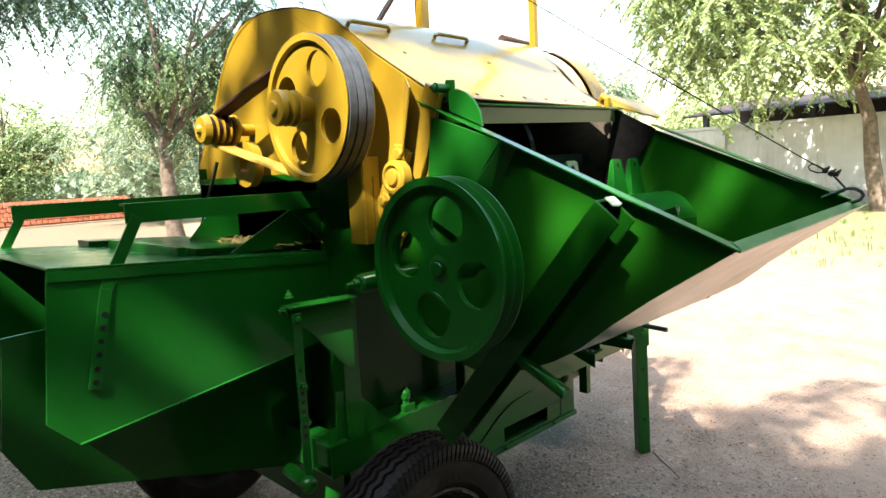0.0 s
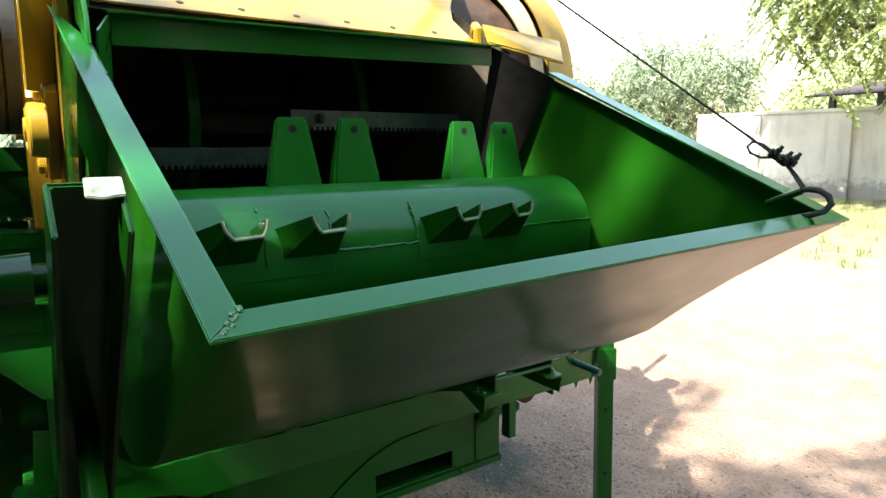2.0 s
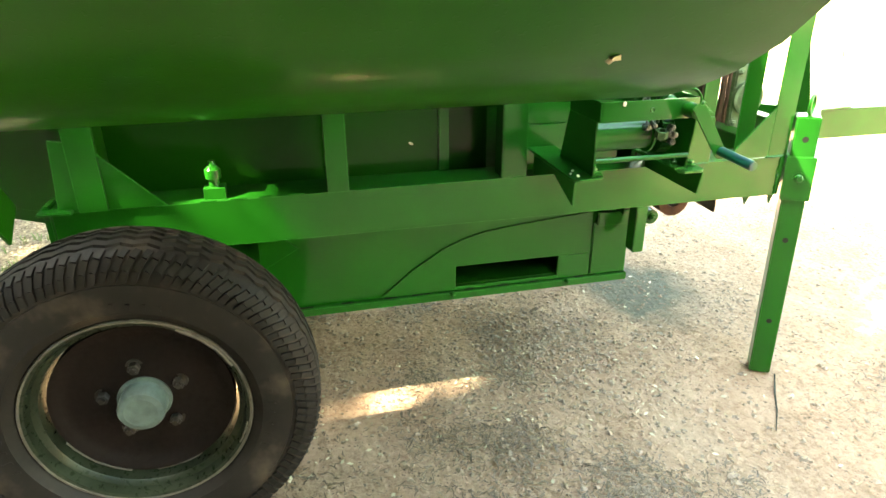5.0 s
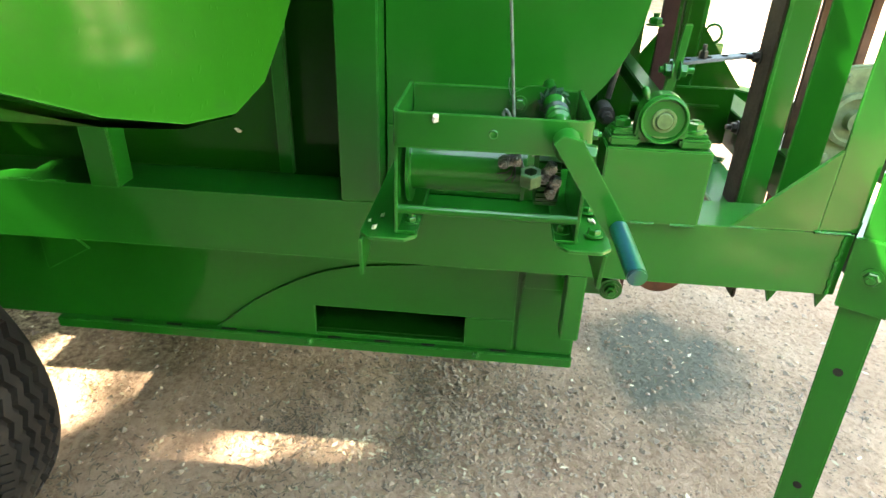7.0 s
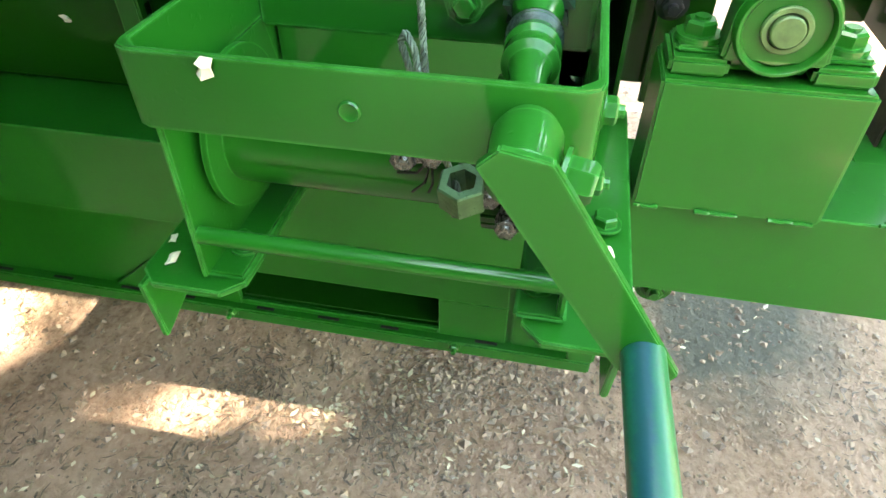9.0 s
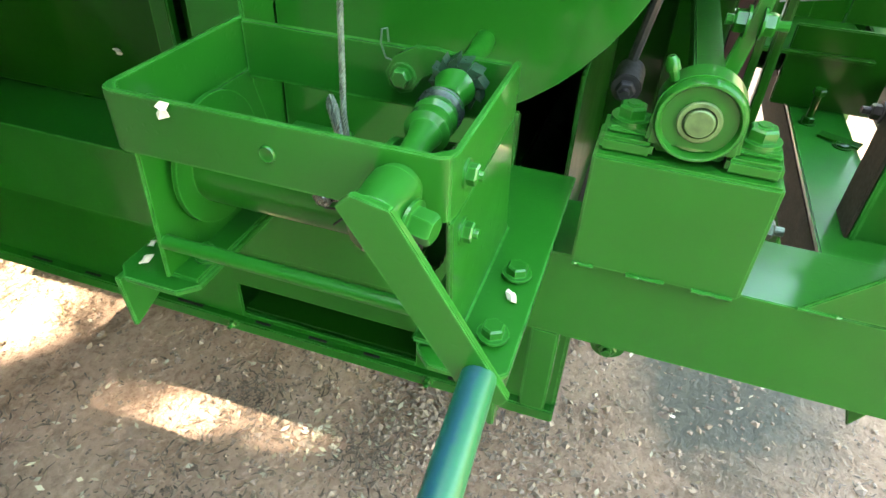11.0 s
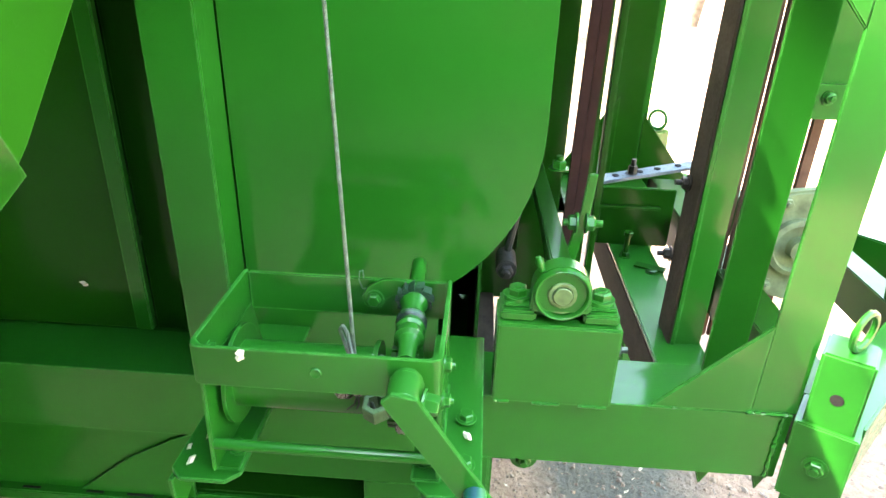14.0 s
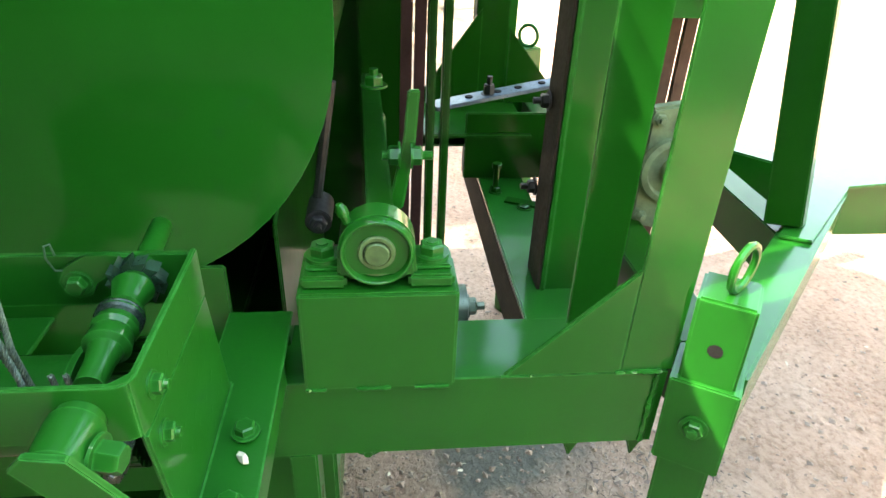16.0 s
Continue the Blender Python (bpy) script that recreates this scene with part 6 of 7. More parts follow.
# threshing drum inside the mouth
DX, DZ = -0.42, 1.42
bm = B()
rod(bm, (DX, 2.06, DZ), (DX, 3.2, DZ), 0.028, 20)
thresh = part("threshing_drum", bm, DARK_STEEL, machine, "dark bar-type threshing drum inside the mouth")
for y in (2.27, 2.62, 3.0):
    bm = B()
    lathe(bm, (DX, y, DZ), (0, 1, 0), [(0, 0.03), (0, 0.215), (0.02, 0.215), (0.02, 0.03)], 40, True)
    part("drum_disc", bm, GREEN_DARK, thresh)
for k, (ang, ya, yb) in enumerate(((0, 2.455, 2.86), (-18, 2.13, 2.46), (60, 2.13, 2.9), (120, 2.13, 2.9), (180, 2.13, 2.9), (240, 2.13, 2.9))):
    a = radians(ang)
    u, v = Vector((math.cos(a), 0, math.sin(a))), Vector((-math.sin(a), 0, math.cos(a)))
    p = Vector((DX, 0, DZ)) + u * 0.235
    bm = B()
    bar(bm, p + Vector((0, ya, 0)), p + Vector((0, yb, 0)), 0.032, 0.008, v)
    for j in range(int((yb - ya) / 0.011)):
        q = p - v * 0.016 + Vector((0, ya + 0.005 + j * 0.011, 0))
        bar(bm, q, q - v * 0.007, 0.005, 0.008, (0, 1, 0))
    rb = part("rasp_bar", bm, plain("rasp_grey_%d" % k, (0.11, 0.14, 0.12), 0.35, 0.5, 0.3, 40), thresh, "grey toothed rasp bar")
    bolts(thresh, [(p + u * 0.004 + Vector((0, ya + 0.06, 0)), u, 0.016, 0.01, 0.006)], DARK_STEEL)

# ---- yellow drum casing ----
HOOD = [(-0.060, 1.574), (-0.297, 1.718), (-0.447, 1.827), (-0.54, 1.872), (-0.637, 1.902), (-0.72, 1.918), (-0.79, 1.925), (-0.87, 1.929), (-0.941, 1.925), (-1.01, 1.908), (-1.07, 1.878), (-1.16, 1.785), (-1.242, 1.673), (-1.34, 1.56), (-1.42, 1.45)]
CX, CZ, CR = -0.841, 1.543, 0.388


def curved_cover(bm, y0, y1, a0, a1, n, R):
    for r in (R, R - 0.004):
        rows = []
        for k in range(n + 1):
            a = a0 + (a1 - a0) * k / n
            c, s = math.cos(radians(a)), math.sin(radians(a))
            rows.append([bm.verts.new((CX + r * c, y, CZ + r * s)) for y in (y0(a), y1(a))])
        for r0, r1 in zip(rows, rows[1:]):
            bm.faces.new((r0[0], r0[1], r1[1], r1[0]))


bm = B()
curved_cover(bm, lambda a: 2.079, lambda a: 2.90 if a < 80 else 3.242, 8, 172, 36, CR)
casing = part("drum_casing", bm, YELLOW, machine, "yellow curved drum casing with dappled paint", 0.0, 30)
# sloping sheet over the drum, its end cut back along the outlet ring
SLOPE = [(-0.060, 1.574, 2.815), (-0.162, 1.636, 2.830), (-0.240, 1.683, 2.880), (-0.297, 1.718, 2.925), (-0.340, 1.749, 2.958), (-0.447, 1.827, 3.030), (-0.54, 1.872, 3.10), (-0.637, 1.902, 3.17), (-0.72, 1.918, 3.22), (-0.79, 1.925, 3.242), (-0.87, 1.929, 3.242), (-0.941, 1.925, 3.242), (-1.01, 1.908, 3.242)]


def slope_sheet(bm, offs):
    for off in offs:
        rows = [[bm.verts.new((x, 2.0795 + (ye - 2.0795) * k / 3, z + off)) for k in range(4)] for x, z, ye in SLOPE]
        for r0, r1 in zip(rows, rows[1:]):
            for k in range(3):
                bm.faces.new((r0[k], r0[k + 1], r1[k + 1], r1[k]))


bm = B()
slope_sheet(bm, (0.003, 0.0))
part("apron_sheet", bm, YELLOW, casing, "sloping yellow apron sheet with rivets", 0.0, 30)
# added dark sheets under the yellow, coloured like the casing's inner shade
bm = B()
slope_sheet(bm, (-0.010,))
part("casing_shade_sheet", bm, INSIDE_DARK, casing, "dark added sheet for the shaded inside of the casing", 0.0, 30)
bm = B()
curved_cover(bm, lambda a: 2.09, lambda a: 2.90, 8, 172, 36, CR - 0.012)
part("casing_shade_sheet", bm, INSIDE_DARK, casing, "", 0.0, 30)
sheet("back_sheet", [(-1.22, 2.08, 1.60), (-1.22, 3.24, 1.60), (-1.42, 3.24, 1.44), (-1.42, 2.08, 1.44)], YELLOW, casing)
sheet("back_shade_sheet", [(-1.205, 2.09, 1.585), (-1.205, 3.0, 1.585), (-1.385, 3.0, 1.445), (-1.385, 2.09, 1.445)], INSIDE_DARK, casing)
END = [(-0.085, 1.585), (-0.297, 1.715)] + HOOD[2:] + [(-1.42, 1.40), (-0.46, 1.40), (-0.42, 1.15), (-0.28, 1.15), (-0.105, 1.40)]
plated("casing_end", "y", 2.080, 0.005, END, YELLOW, casing, "yellow casing end plate")
for p, d in [((-0.085, 2.14 + 0.098 * k, 1.590), (0.5, 0, 0.86)) for k in range(8)] + [((-0.31, y, 1.728), (0.58, 0, 0.82)) for y in (2.2, 2.55, 2.9)]:
    bm = B()
    lathe(bm, p, d, [(0, 0.007), (0.003, 0.006), (0.004, 0.003)], 10)
    part("rivet", bm, DARK_STEEL, casing)
def grab(p, q, up):
    bm = B()
    p, q, up = Vector(p), Vector(q), Vector(up)
    tube_path(bm, [p, p + up * 0.8, p.lerp(q, 0.08) + up, p.lerp(q, 0.92) + up, q + up * 0.8, q], 0.006, 8)
    part("grab_handle", bm, YELLOW, casing, "bent-rod grab handle")


grab((-0.425, 2.095, 1.802), (-0.425, 2.240, 1.802), (0.014, 0, 0.020))
grab((-0.430, 2.430, 1.805), (-0.430, 2.575, 1.805), (0.014, 0, 0.020))
# folded corner beside the mouth
bm = B()
_fold = [Vector(p) for p in ((-0.062, 2.832, 1.612), (-0.101, 3.099, 1.604), (0.012, 2.992, 1.556), (0.041, 2.971, 1.531), (-0.047, 2.838, 1.571))]
_low = [bm.verts.new(p) for p in _fold]
_up = [bm.verts.new(p + Vector((0.0035, -0.0020, 0.0050))) for p in _fold]
bm.faces.new(_up)
bm.faces.new(_low[::-1])
for k in range(5):
    bm.faces.new((_low[k], _low[(k + 1) % 5], _up[(k + 1) % 5], _up[k]))
corner = part("apron_corner", bm, YELLOW, casing, "yellow folded apron corner", 0.004)
bm = B()
tube_path(bm, [(-0.06, 2.822, 1.575), (-0.055, 2.818, 1.60), (-0.075, 2.826, 1.612), (-0.09, 2.835, 1.598)], 0.010, 8)
part("apron_clip", bm, YELLOW, casing)
# outlet end past the slot
bm = B()
curved_cover(bm, lambda a: 3.345 - 0.075 * min(1, max(0, (a - 10) / 60)), lambda a: 3.395, -10, 175, 40, CR - 0.004)
outlet = part("outlet_casing", bm, plain("cream_grey_paint", (0.42, 0.34, 0.20), 0.5, 0.0, 0.25, 20), machine, "cream inner ring of the fan outlet", 0.0, 40)
bm = B()
curved_cover(bm, lambda a: 3.409, lambda a: 3.515, -12, 190, 42, CR + 0.006)
part("outlet_cover", bm, YELLOW, outlet, "yellow rounded outlet cover", 0.0, 40)
bm = B()
curved_cover(bm, lambda a: 3.394, lambda a: 3.410, -12, 190, 42, CR - 0.012)
part("seam", bm, DARK_STEEL, outlet)
plated("outlet_end", "y", 3.511, 0.004, arc(CX, CZ, CR, -30, 210, 40), YELLOW, outlet)
bm = B()
lathe(bm, (CX, 2.91, CZ), (0, 1, 0), [(0, 0.02), (0, CR - 0.035), (0.49, CR - 0.035), (0.49, 0.02)], 40)
part("fan_shroud", bm, plain("dark_brown_iron", (0.07, 0.045, 0.03), 0.7, 0.1, 0.4, 20), outlet, "dark brown fan shroud in the slot")
bm = B()
rod(bm, (-0.76, 3.16, 1.945), (-0.76, 3.36, 1.945), 0.022, 12, 0.012)
part("top_fitting", bm, plain("fitting_brown", (0.10, 0.06, 0.04), 0.6), outlet)
# yellow masts on top
for x, y, h, w in ((-0.709, 3.318, 2.75, 0.030), (-1.02, 2.95, 2.6, 0.045)):
    boxed("mast", x - w / 2, x + w / 2, y - w / 2, y + w / 2, 1.90, h, YELLOW, machine, "yellow steel mast above the casing")
bm = B()
bar(bm, (-1.02, 2.93, 2.30), (-1.03, 2.60, 1.88), 0.03, 0.012, (1, 0, 0))
part("mast_stay", bm, plain("brown_stay", (0.12, 0.06, 0.03), 0.6), machine)
# slotted bearing bar on the end plate
plated("bearing_bar", "y", 2.064, 0.014, [(-0.090, 1.612), (-0.044, 1.580), (-0.10, 1.44), (-0.205, 1.24), (-0.275, 1.24), (-0.305, 1.315), (-0.16, 1.50)], YELLOW, casing, "raking yellow bearing bar")
bm = B()
slab(bm, "y", 2.045, 0.018, [(-0.275, 1.335), (-0.225, 1.310), (-0.145, 1.450), (-0.195, 1.476)])
lathe(bm, (-0.180, 2.046, 1.392), (0, -1, 0), [(0, 0.045), (0.025, 0.042), (0.030, 0.030), (0.024, 0.028), (0.024, 0.020), (0.032, 0.019), (0.033, 0.002)], 30)
hex_bolt(bm, (-0.172, 2.044, 1.450), (0, -1, 0), 0.028, 0.014)
hex_bolt(bm, (-0.244, 2.044, 1.334), (0, -1, 0), 0.028, 0.014)
part("side_bearing", bm, YELLOW, casing, "yellow painted flange bearing", 0.002)
# small struts of the end plate
sheet("end_rib", [(-0.18, 2.08, 1.64), (-0.10, 2.02, 1.60), (-0.14, 2.02, 1.45), (-0.20, 2.08, 1.45)], YELLOW, casing)
boxed("end_stay", -0.37, -0.30, 2.02, 2.078, 1.22, 1.45, YELLOW, casing, "", 0.003)

# ---- pulleys ----
def spoked_pulley(name, c, R, width, mat, label, grooves, hole_r, hole_at, turn, dish):
    """A cast belt pulley on a y axis, with round lightening holes in its web; c is the middle of its front face."""
    c = Vector(c)
    bm = B()
    prof = [(0, R - 0.017), (0, R)]
    step = (width - 0.006) / grooves
    for k in range(grooves):
        b = 0.003 + k * step
        prof += [(b, R), (b + step * 0.25, R - 0.012), (b + step * 0.75, R - 0.012), (b + step, R)]
    prof += [(width, R), (width, R - 0.020), (dish + 0.012, R - 0.024), (dish, R - 0.022)]
    lathe(bm, c, (0, 1, 0), prof, 72, True)
    ob = part(name, bm, mat, machine, label, 0.0, 30)
    # web with four holes
    bm = B()
    n = 72
    d = 0.012
    steps = 24
    def wall(y):
        centre = [bm.verts.new(c + Vector((0.03 * math.cos(6.283185 * k / n), y, 0.03 * math.sin(6.283185 * k / n)))) for k in range(n)]
        edge = [bm.verts.new(c + Vector(((R - 0.019) * math.cos(6.283185 * k / n), y, (R - 0.019) * math.sin(6.283185 * k / n)))) for k in range(n)]
        holes = []
        for h in range(4):
            a = radians(turn + 90 * h)
            hc = c + Vector((hole_at * math.cos(a), y, hole_at * math.sin(a)))
            holes.append([bm.verts.new(hc + Vector((hole_r * math.cos(6.283185 * k / steps), 0, hole_r * math.sin(6.283185 * k / steps)))) for k in range(steps)])
        es = []
        for loop in [centre, edge] + holes:
            for i in range(len(loop)):
                es.append(bm.edges.new((loop[i], loop[(i + 1) % len(loop)])))
        bmesh.ops.triangle_fill(bm, use_beauty=True, use_dissolve=False, edges=es)
        return centre, edge, holes
    f = wall(dish)
    g = wall(dish + d)
    for la, lb in zip([f[0], f[1]] + f[2], [g[0], g[1]] + g[2]):
        m = len(la)
        for i in range(m):
            bm.faces.new((la[i], la[(i + 1) % m], lb[(i + 1) % m], lb[i]))
    part("web", bm, mat, ob, "", 0.0, 30)
    return ob


green_pulley = spoked_pulley("belt_pulley", (0.086, 1.888, 1.200), 0.191, 0.060, GREEN, "big green cast pulley with four round holes", 2, 0.050, 0.103, 76, 0.018)
bm = B()
lathe(bm, (0.086, 1.897, 1.200), (0, 1, 0), [(0, 0.014), (0.006, 0.018), (0.010, 0.030), (0.10, 0.034)], 24)
part("hub", bm, GREEN, green_pulley)
PY = (-0.424, 1.94, 1.582)
yellow_pulley = spoked_pulley("belt_pulley", PY, 0.190, 0.085, YELLOW, "big yellow cast pulley carrying three belts", 3, 0.045, 0.110, 62, 0.012)
bm = B()
lathe(bm, (PY[0], 1.845, PY[2]), (0, 1, 0), [(0, 0.016), (0.004, 0.018), (0.008, 0.018), (0.009, 0.042), (0.016, 0.046), (0.022, 0.046), (0.027, 0.033), (0.033, 0.033), (0.038, 0.046), (0.044, 0.046), (0.049, 0.033), (0.055, 0.033), (0.060, 0.046), (0.068, 0.046), (0.073, 0.033), (0.12, 0.033), (0.20, 0.024), (0.26, 0.022)], 32)
part("groove_hub", bm, YELLOW, yellow_pulley, "yellow three-groove hub pulley")
for k in range(3):
    bm = B()
    lathe(bm, (PY[0], 1.9445 + k * 0.0263, PY[2]), (0, 1, 0), [(0.003, 0.183), (0.003, 0.1925), (0.024, 0.1925), (0.024, 0.183)], 72, True)
    part("belt", bm, BELT_GREY, yellow_pulley, "grey rubber belt riding on the rim")
SX, SZ = -0.965, 1.574
bm = B()
lathe(bm, (SX, 1.885, SZ), (0, 1, 0), [(0, 0.010), (0.012, 0.018), (0.014, 0.040), (0.03, 0.048)] + [q for k in range(4) for q in ((0.034 + k * 0.022, 0.049), (0.040 + k * 0.022, 0.036), (0.048 + k * 0.022, 0.036), (0.054 + k * 0.022, 0.049))] + [(0.13, 0.049), (0.13, 0.02), (0.20, 0.02)], 32)
small = part("belt_pulley", bm, YELLOW, machine, "small yellow four-groove pulley")
bm = B()
for k in range(4):
    lathe(bm, (SX, 1.9245 + k * 0.022, SZ), (0, 1, 0), [(0, 0.034), (0, 0.044), (0.0085, 0.044), (0.0085, 0.034)], 28, True)
part("belt", bm, BELT, small)
bm = B()
lathe(bm, (-0.93, 2.02, 1.46), (0, 1, 0), [(0, 0.035), (0, 0.075), (0.03, 0.075), (0.03, 0.035)], 36, True)
part("idler_ring", bm, YELLOW, small)
# belt runs between the pulleys
for (x0, z0), (x1, z1), mat, nm in (((-0.995, 1.610), (-0.57, 1.720), BELT, "upper belt run"), ((-0.985, 1.528), (-0.46, 1.394), plain("belt_yellowed", (0.45, 0.28, 0.05), 0.6), "paint-splashed lower belt run")):
    bm = B()
    bar(bm, (x0, 1.965, z0), (x1, 1.985, z1), 0.055, 0.010, (0, 1, 0))
    part("belt_run", bm, mat, machine, nm, 0.002)
# idler shaft end beside the green pulley
bm = B()
rod(bm, (-0.176, 1.895, 1.148), (-0.176, 2.07, 1.148), 0.024, 24)
lathe(bm, (-0.176, 1.896, 1.148), (0, -1, 0), [(0, 0.020), (0.006, 0.020), (0.007, 0.012), (0.020, 0.012), (0.021, 0.007), (0.040, 0.006)], 12)
part("idler_shaft", bm, GREEN, machine, "green idler tube with a threaded end")

# ---- rear straw box ----
straw_box = plated("straw_box", "x", -0.536, -0.004, [(1.335, 1.232), (2.06, 1.180), (2.06, 0.932), (1.36, 0.836), (1.300, 0.900)], GREEN, machine, "green sheet-steel straw box with a folded side")
plated("box_top", "x", -0.530, -0.86, [(1.335, 1.234), (2.06, 1.182), (2.06, 1.188), (1.335, 1.240)], GREEN, straw_box)
plated("top_fold", "x", -0.5305, -0.004, [(1.335, 1.208), (2.06, 1.156), (2.06, 1.1815), (1.335, 1.2335)], GREEN, straw_box)
boxed("side_sheet", -1.39, -1.385, 1.33, 2.06, 0.83, 1.197, GREEN, straw_box)
sheet("inner_baffle", [(-1.38, 1.60, 0.85), (-0.545, 1.60, 0.85), (-0.545, 1.62, 1.19), (-1.38, 1.62, 1.19)], DARK_STEEL, straw_box)
sheet("box_floor", [(-0.5405, 1.362, 0.8375), (-0.5405, 2.06, 0.9335), (-1.38, 2.06, 0.9335), (-1.38, 1.362, 0.8375)], GREEN_DARK, straw_box)
bm = B()
rod(bm, (-0.5335, 1.360, 0.8365), (-0.5335, 1.945, 0.9155), 0.003, 8)
part("weld_edge", bm, GREEN, straw_box)
plated("lid_board", "x", -0.62, -0.63, [(1.70, 1.2145), (2.02, 1.1915), (2.02, 1.210), (1.70, 1.233)], GREEN_DARK, straw_box)
plated("lid_board", "x", -1.26, -0.12, [(1.62, 1.220), (1.98, 1.194), (1.98, 1.212), (1.62, 1.238)], GREEN_DARK, straw_box)
boxed("lid_rail", -1.20, -0.64, 1.66, 1.685, 1.2155, 1.240, GREEN, straw_box)
chute = sheet("lower_chute", [(-0.596, 1.250, 1.096), (-0.596, 1.34, 1.10), (-0.640, 1.34, 0.92), (-0.640, 2.06, 0.96), (-0.72, 2.06, 0.478), (-0.72, 1.303, 0.691), (-0.685, 1.236, 0.826)], GREEN, machine, "green lower chute side sheet", -0.004)
sheet("chute_floor", [(-1.38, 1.305, 0.694), (-0.722, 1.305, 0.694), (-0.722, 2.06, 0.482), (-1.38, 2.06, 0.482)], GREEN_DARK, chute)
boxed("side_sheet", -1.388, -1.384, 1.30, 2.06, 0.60, 0.95, GREEN_DARK, chute)
sheet("chute_lip", [(-0.687, 1.236, 0.826), (-1.38, 1.236, 0.826), (-1.38, 1.303, 0.692), (-0.722, 1.303, 0.692)], GREEN_DARK, chute)
# grain and straw left on the lid
rng = random.Random(21)
quads = []
for _ in range(700):
    x, y = rng.gauss(-0.80, 0.10), rng.gauss(1.96, 0.05)
    u = Vector((math.cos(a := rng.uniform(0, 6.28)), math.sin(a), rng.uniform(-.2, .2))) * rng.uniform(0.006, 0.018)
    s = Vector((-u.y, u.x, 0)).normalized() * 0.0022
    c = Vector((x, y, 1.215 + rng.uniform(0, 0.006)))
    quads.append([tuple(c - u - s), tuple(c + u - s), tuple(c + u + s), tuple(c - u + s)])
cloud("straw_bits", quads, STRAW, "yellow straw bits lying on the box lid", "straw")
# side rails over the box with drop bars
for x, y0, y1, hang in ((-0.548, 1.512, 2.12, True), (-1.42, 1.45, 2.1, True)):
    bm = B()
    slab(bm, "y", y0, y1 - y0, [(x, 1.318), (x, 1.366), (x - 0.035, 1.366), (x - 0.035, 1.361), (x - 0.005, 1.361), (x - 0.005, 1.318)])
    rail = part("side_rail", bm, GREEN, machine, "green angle-iron rail over the straw box", 0.001)
    bm = B()
    bar(bm, (x + 0.006, y0 + 0.025, 1.335), (x + 0.012, y0 - 0.062, 1.175), 0.028, 0.006, (0, 1, 0))
    bar(bm, (x + 0.012, y0 - 0.062, 1.178), (x + 0.018, y0 - 0.112, 0.955), 0.026, 0.006, (0, 1, 0))
    part("drop_bar", bm, GREEN, rail, "", 0.001)
    holes(rail, [(Vector((x + 0.0175, y0 - 0.072, 1.12)).lerp(Vector((x + 0.0215, y0 - 0.108, 0.97)), k / 5), (1, 0, 0)) for k in range(6)], 0.0065)
sheet("rail_web", [(-0.552, 1.95, 1.32), (-0.552, 2.12, 1.32), (-0.552, 2.12, 1.20), (-0.552, 2.06, 1.20)], GREEN_DARK, machine)
sheet("upper_side", [(-0.56, 2.05, 1.42), (-0.56, 2.05, 1.19), (-1.34, 2.05, 1.19), (-1.34, 2.05, 1.42)], GREEN_DARK, machine)
sheet("feed_plate", [(-0.60, 1.78, 1.21), (-0.60, 2.04, 1.21), (-0.60, 2.04, 1.35)], GREEN, machine)
sheet("feed_plate", [(-1.05, 1.86, 1.22), (-1.05, 2.04, 1.22), (-1.05, 2.04, 1.33), (-1.05, 1.94, 1.31)], GREEN, machine)
bm = B()
rod(bm, (-1.30, 2.0, 1.20), (-1.02, 1.97, 1.47), 0.006, 8)
part("stay_rod", bm, DARK_STEEL, machine)

# ---- loose things ----
bm = B()
knot = Vector((0.544, 2.905, 1.342))
far_end = Vector((-1.087, 2.794, 2.494))
n = 24
tube_path(bm, [knot.lerp(far_end, k / n) - Vector((0, 0, 0.012 * math.sin(3.1416 * k / n))) for k in range(n + 1)], 0.0019, 7)
# turned-back eye above the clips
tube_path(bm, [knot + Vector(p) for p in ((-0.006, 0, 0.002), (-0.026, -0.006, 0.002), (-0.044, -0.005, 0.009), (-0.050, -0.002, 0.018), (-0.044, 0.001, 0.025), (-0.030, 0.002, 0.022), (-0.012, 0, 0.010))], 0.0019, 7)
# two strands down to the shackle
for e in (-0.004, 0.004):
    tube_path(bm, [knot + Vector((0.008, e * 0.4, -0.006)), knot + Vector((0.022, e, -0.022)), Vector((0.581, 2.899 + e, 1.304)), Vector((0.586, 2.899 + e * 0.5, 1.297))], 0.0019, 7)
rope = mesh_object("rope", bm, ROPE)
tagged(rope, "dark wire rope clipped and shackled to the hopper corner", "rope")
for k, (p, w) in enumerate((((-0.010, 0.0, 0.006), 0.020), ((0.003, 0.002, -0.002), 0.024), ((0.016, 0.0, -0.004), 0.018))):
    bm = B()
    c = knot + Vector(p)
    bar(bm, c - Vector((0.0045, 0, -0.003)), c + Vector((0.0045, 0, -0.003)), w * 0.55, 0.013, (0.5, 0.2, 0.8))
    lathe(bm, c + Vector((0, -0.006, 0)), (0.45, -0.6, 0.65), [(0, 0.0048), (0.007, 0.0048), (0.008, 0.003), (0.012, 0.003)], 6)
    lathe(bm, c + Vector((0.002, 0.004, 0.003)), (0.6, 0.1, 0.75), [(0, 0.0044), (0.006, 0.0044), (0.007, 0.0028), (0.012, 0.0028)], 6)
    part("rope_clip", bm, ROPE, rope, "dark bolted wire clip")
bm = B()
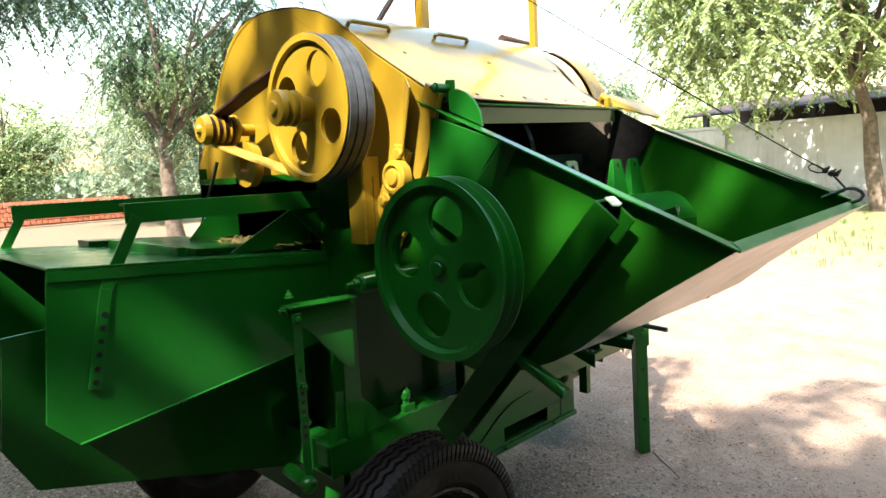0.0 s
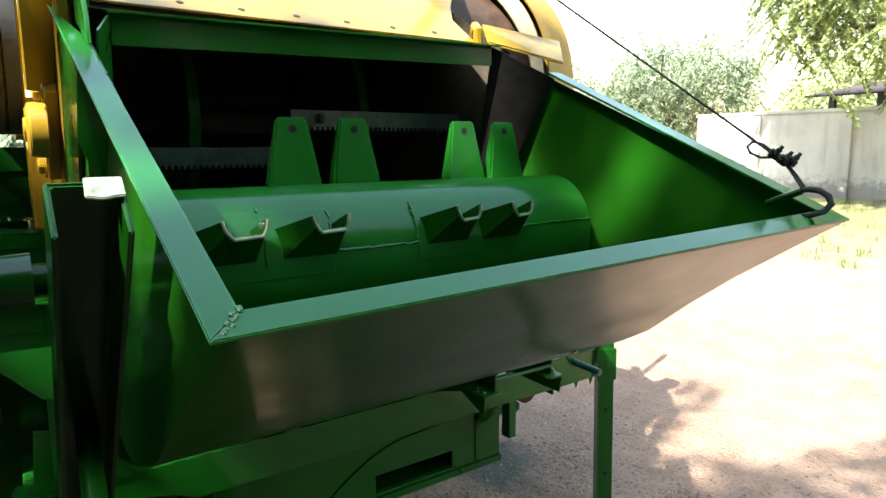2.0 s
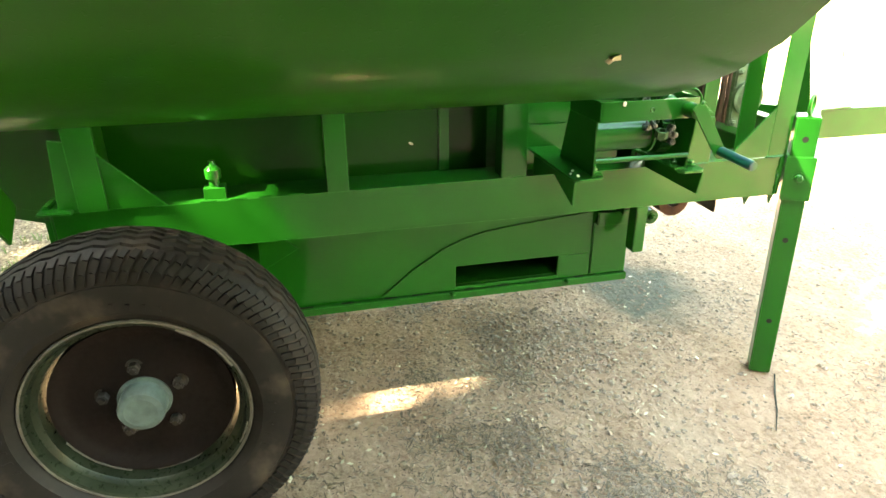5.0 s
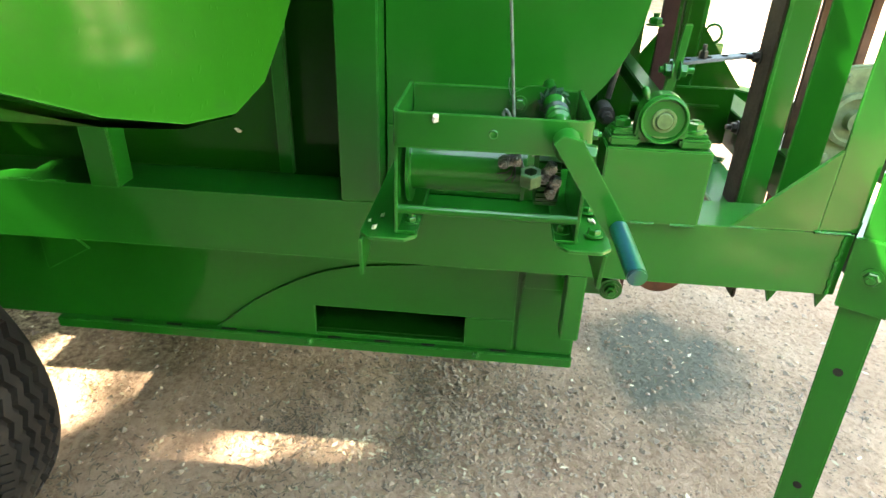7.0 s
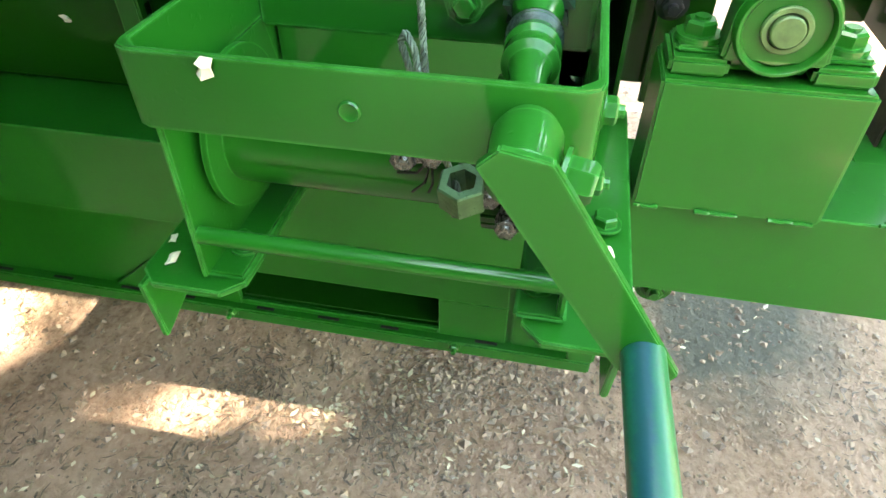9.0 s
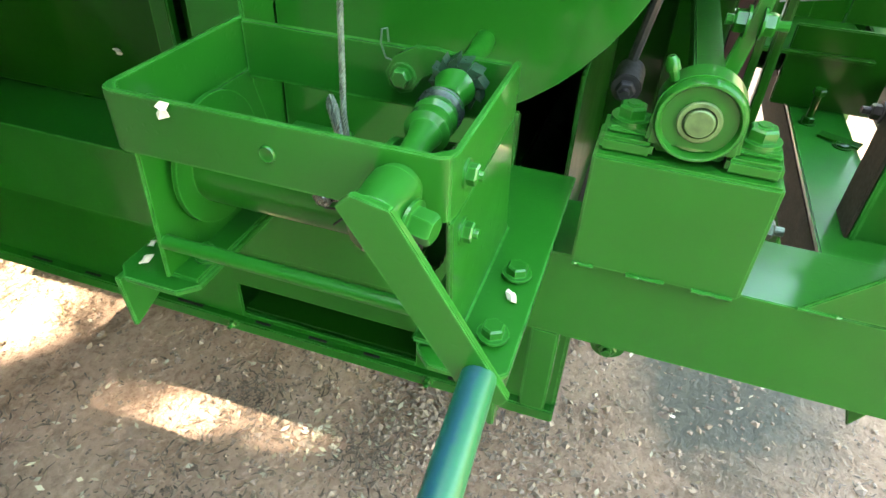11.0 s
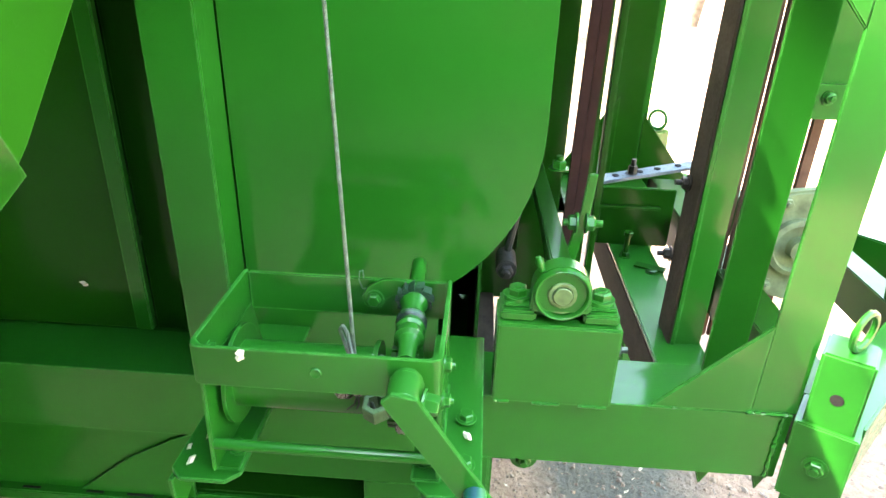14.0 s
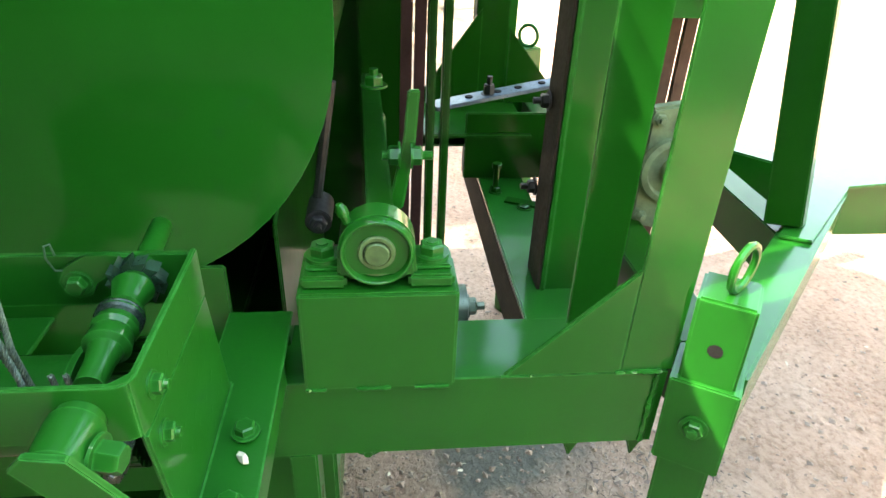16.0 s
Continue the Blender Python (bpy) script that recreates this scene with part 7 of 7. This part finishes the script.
tube_path(bm, [(0.572, 2.901, 1.297), (0.590, 2.898, 1.301), (0.606, 2.895, 1.300), (0.619, 2.893, 1.293), (0.624, 2.891, 1.283), (0.619, 2.884, 1.273), (0.605, 2.874, 1.267), (0.589, 2.865, 1.264)], [0.0036, 0.0042, 0.0044, 0.0046, 0.0046, 0.0044, 0.004, 0.0032], 8)
part("shackle", bm, ROPE, rope, "dark bent shackle hooked over the rim")
bm = B()
tube_path(bm, [(0.527, 2.910, 1.277), (0.548, 2.906, 1.285), (0.580, 2.899, 1.298)], [0.0050, 0.0056, 0.0050], 8)
part("shackle_bar", bm, GREEN_DARK, rope, "green painted shackle bar")


def petal(p, normal, size, name="fallen_petal"):
    d, u, w = frame_axes(normal)
    p = Vector(p)
    bm = B()
    pts = []
    for k in range(9):
        a = 6.283185 * k / 9
        r = size * (0.7 + 0.3 * math.cos(a * 2 + p.y * 40))
        pts.append(bm.verts.new(p + (u * math.cos(a) * r + w * math.sin(a) * r * 0.7) + d * (0.0012 + 0.0015 * (k % 3))))
    mid = bm.verts.new(p + d * 0.004)
    for k in range(9):
        bm.faces.new((pts[k], pts[(k + 1) % 9], mid))
    low = [bm.verts.new(v.co - d * 0.001) for v in pts]
    bm.faces.new(low[::-1])
    for k in range(9):
        bm.faces.new((pts[k], low[k], low[(k + 1) % 9], pts[(k + 1) % 9]))
    tagged(mesh_object(name, bm, CHIP, 0, 60), "small pale petal stuck to the green paint", "petal", group="petals on the machine")


petal((-0.2215, 3.067, 0.853), (1, 0, 0.2), 0.0075)
petal((-0.245, 2.994, 0.7065), (0, 0, 1), 0.0075)
petal((-0.262, 2.985, 0.7065), (0, 0, 1), 0.005)
petal((-0.280, 2.998, 0.7065), (0, 0, 1), 0.006)
petal((-0.5495, 2.709, 0.719), (1, 0, 0), 0.0075)
petal((-0.305, 3.259, 0.7065), (0, 0, 1), 0.0085)
petal((-0.335, 3.252, 0.7065), (0, 0, 1), 0.006)
petal((0.281, 2.768, 1.0085), (0.56, 0, -0.83), 0.011)

# dry twig beside the jack foot
bm = B()
tube_path(bm, [(-0.405, 3.752, rise(-0.405, 3.752) + 0.004), (-0.33, 3.692, rise(-0.33, 3.692) + 0.006), (-0.263, 3.646, rise(-0.263, 3.646) + 0.003), (-0.19, 3.583, rise(-0.19, 3.583) + 0.005)], [0.0022, 0.0026, 0.0020, 0.0012], 6)
twig = mesh_object("twig", bm, ROPE)
tagged(twig, "thin dark dry twig lying on the earth", "twig")


def small_weed(c, seed):
    """A low broad-leaved weed: each leaf a bent oval blade on a stalk."""
    rng = random.Random(seed)
    root = new("weed")
    c = Vector(c)
    root.location = c
    tagged(root, "low fresh green weed growing out of dry litter", "weed")
    for k in range(11):
        a = 6.283185 * (k / 11 + rng.uniform(-0.03, 0.03))
        out = Vector((math.cos(a), math.sin(a), 0))
        r, h, L, w = rng.uniform(0.02, 0.06), rng.uniform(0.02, 0.05), rng.uniform(0.030, 0.045), rng.uniform(0.011, 0.016)
        side = Vector((-out.y, out.x, 0))
        base = c + out * r + Vector((0, 0, h))
        bm = B()
        tube_path(bm, [c, c + out * r * 0.5 + Vector((0, 0, h * 0.8)), base], 0.0012, 5)
        rows = []
        for f, g, z in ((0.0, 0.15, 0.0), (0.3, 0.9, 0.005), (0.6, 1.0, 0.004), (0.85, 0.6, -0.002), (1.0, 0.1, -0.008)):
            m = base + out * L * f + Vector((0, 0, z))
            rows.append([bm.verts.new(m - side * w * g + Vector((0, 0, 0.003 * g))), bm.verts.new(m), bm.verts.new(m + side * w * g + Vector((0, 0, 0.003 * g)))])
        for r0, r1 in zip(rows, rows[1:]):
            for i in range(2):
                bm.faces.new((r0[i], r0[i + 1], r1[i + 1], r1[i]))
        part("leaf", bm, LEAF, root)


small_weed((-0.715, 1.445, rise(-0.715, 1.445)), 5)
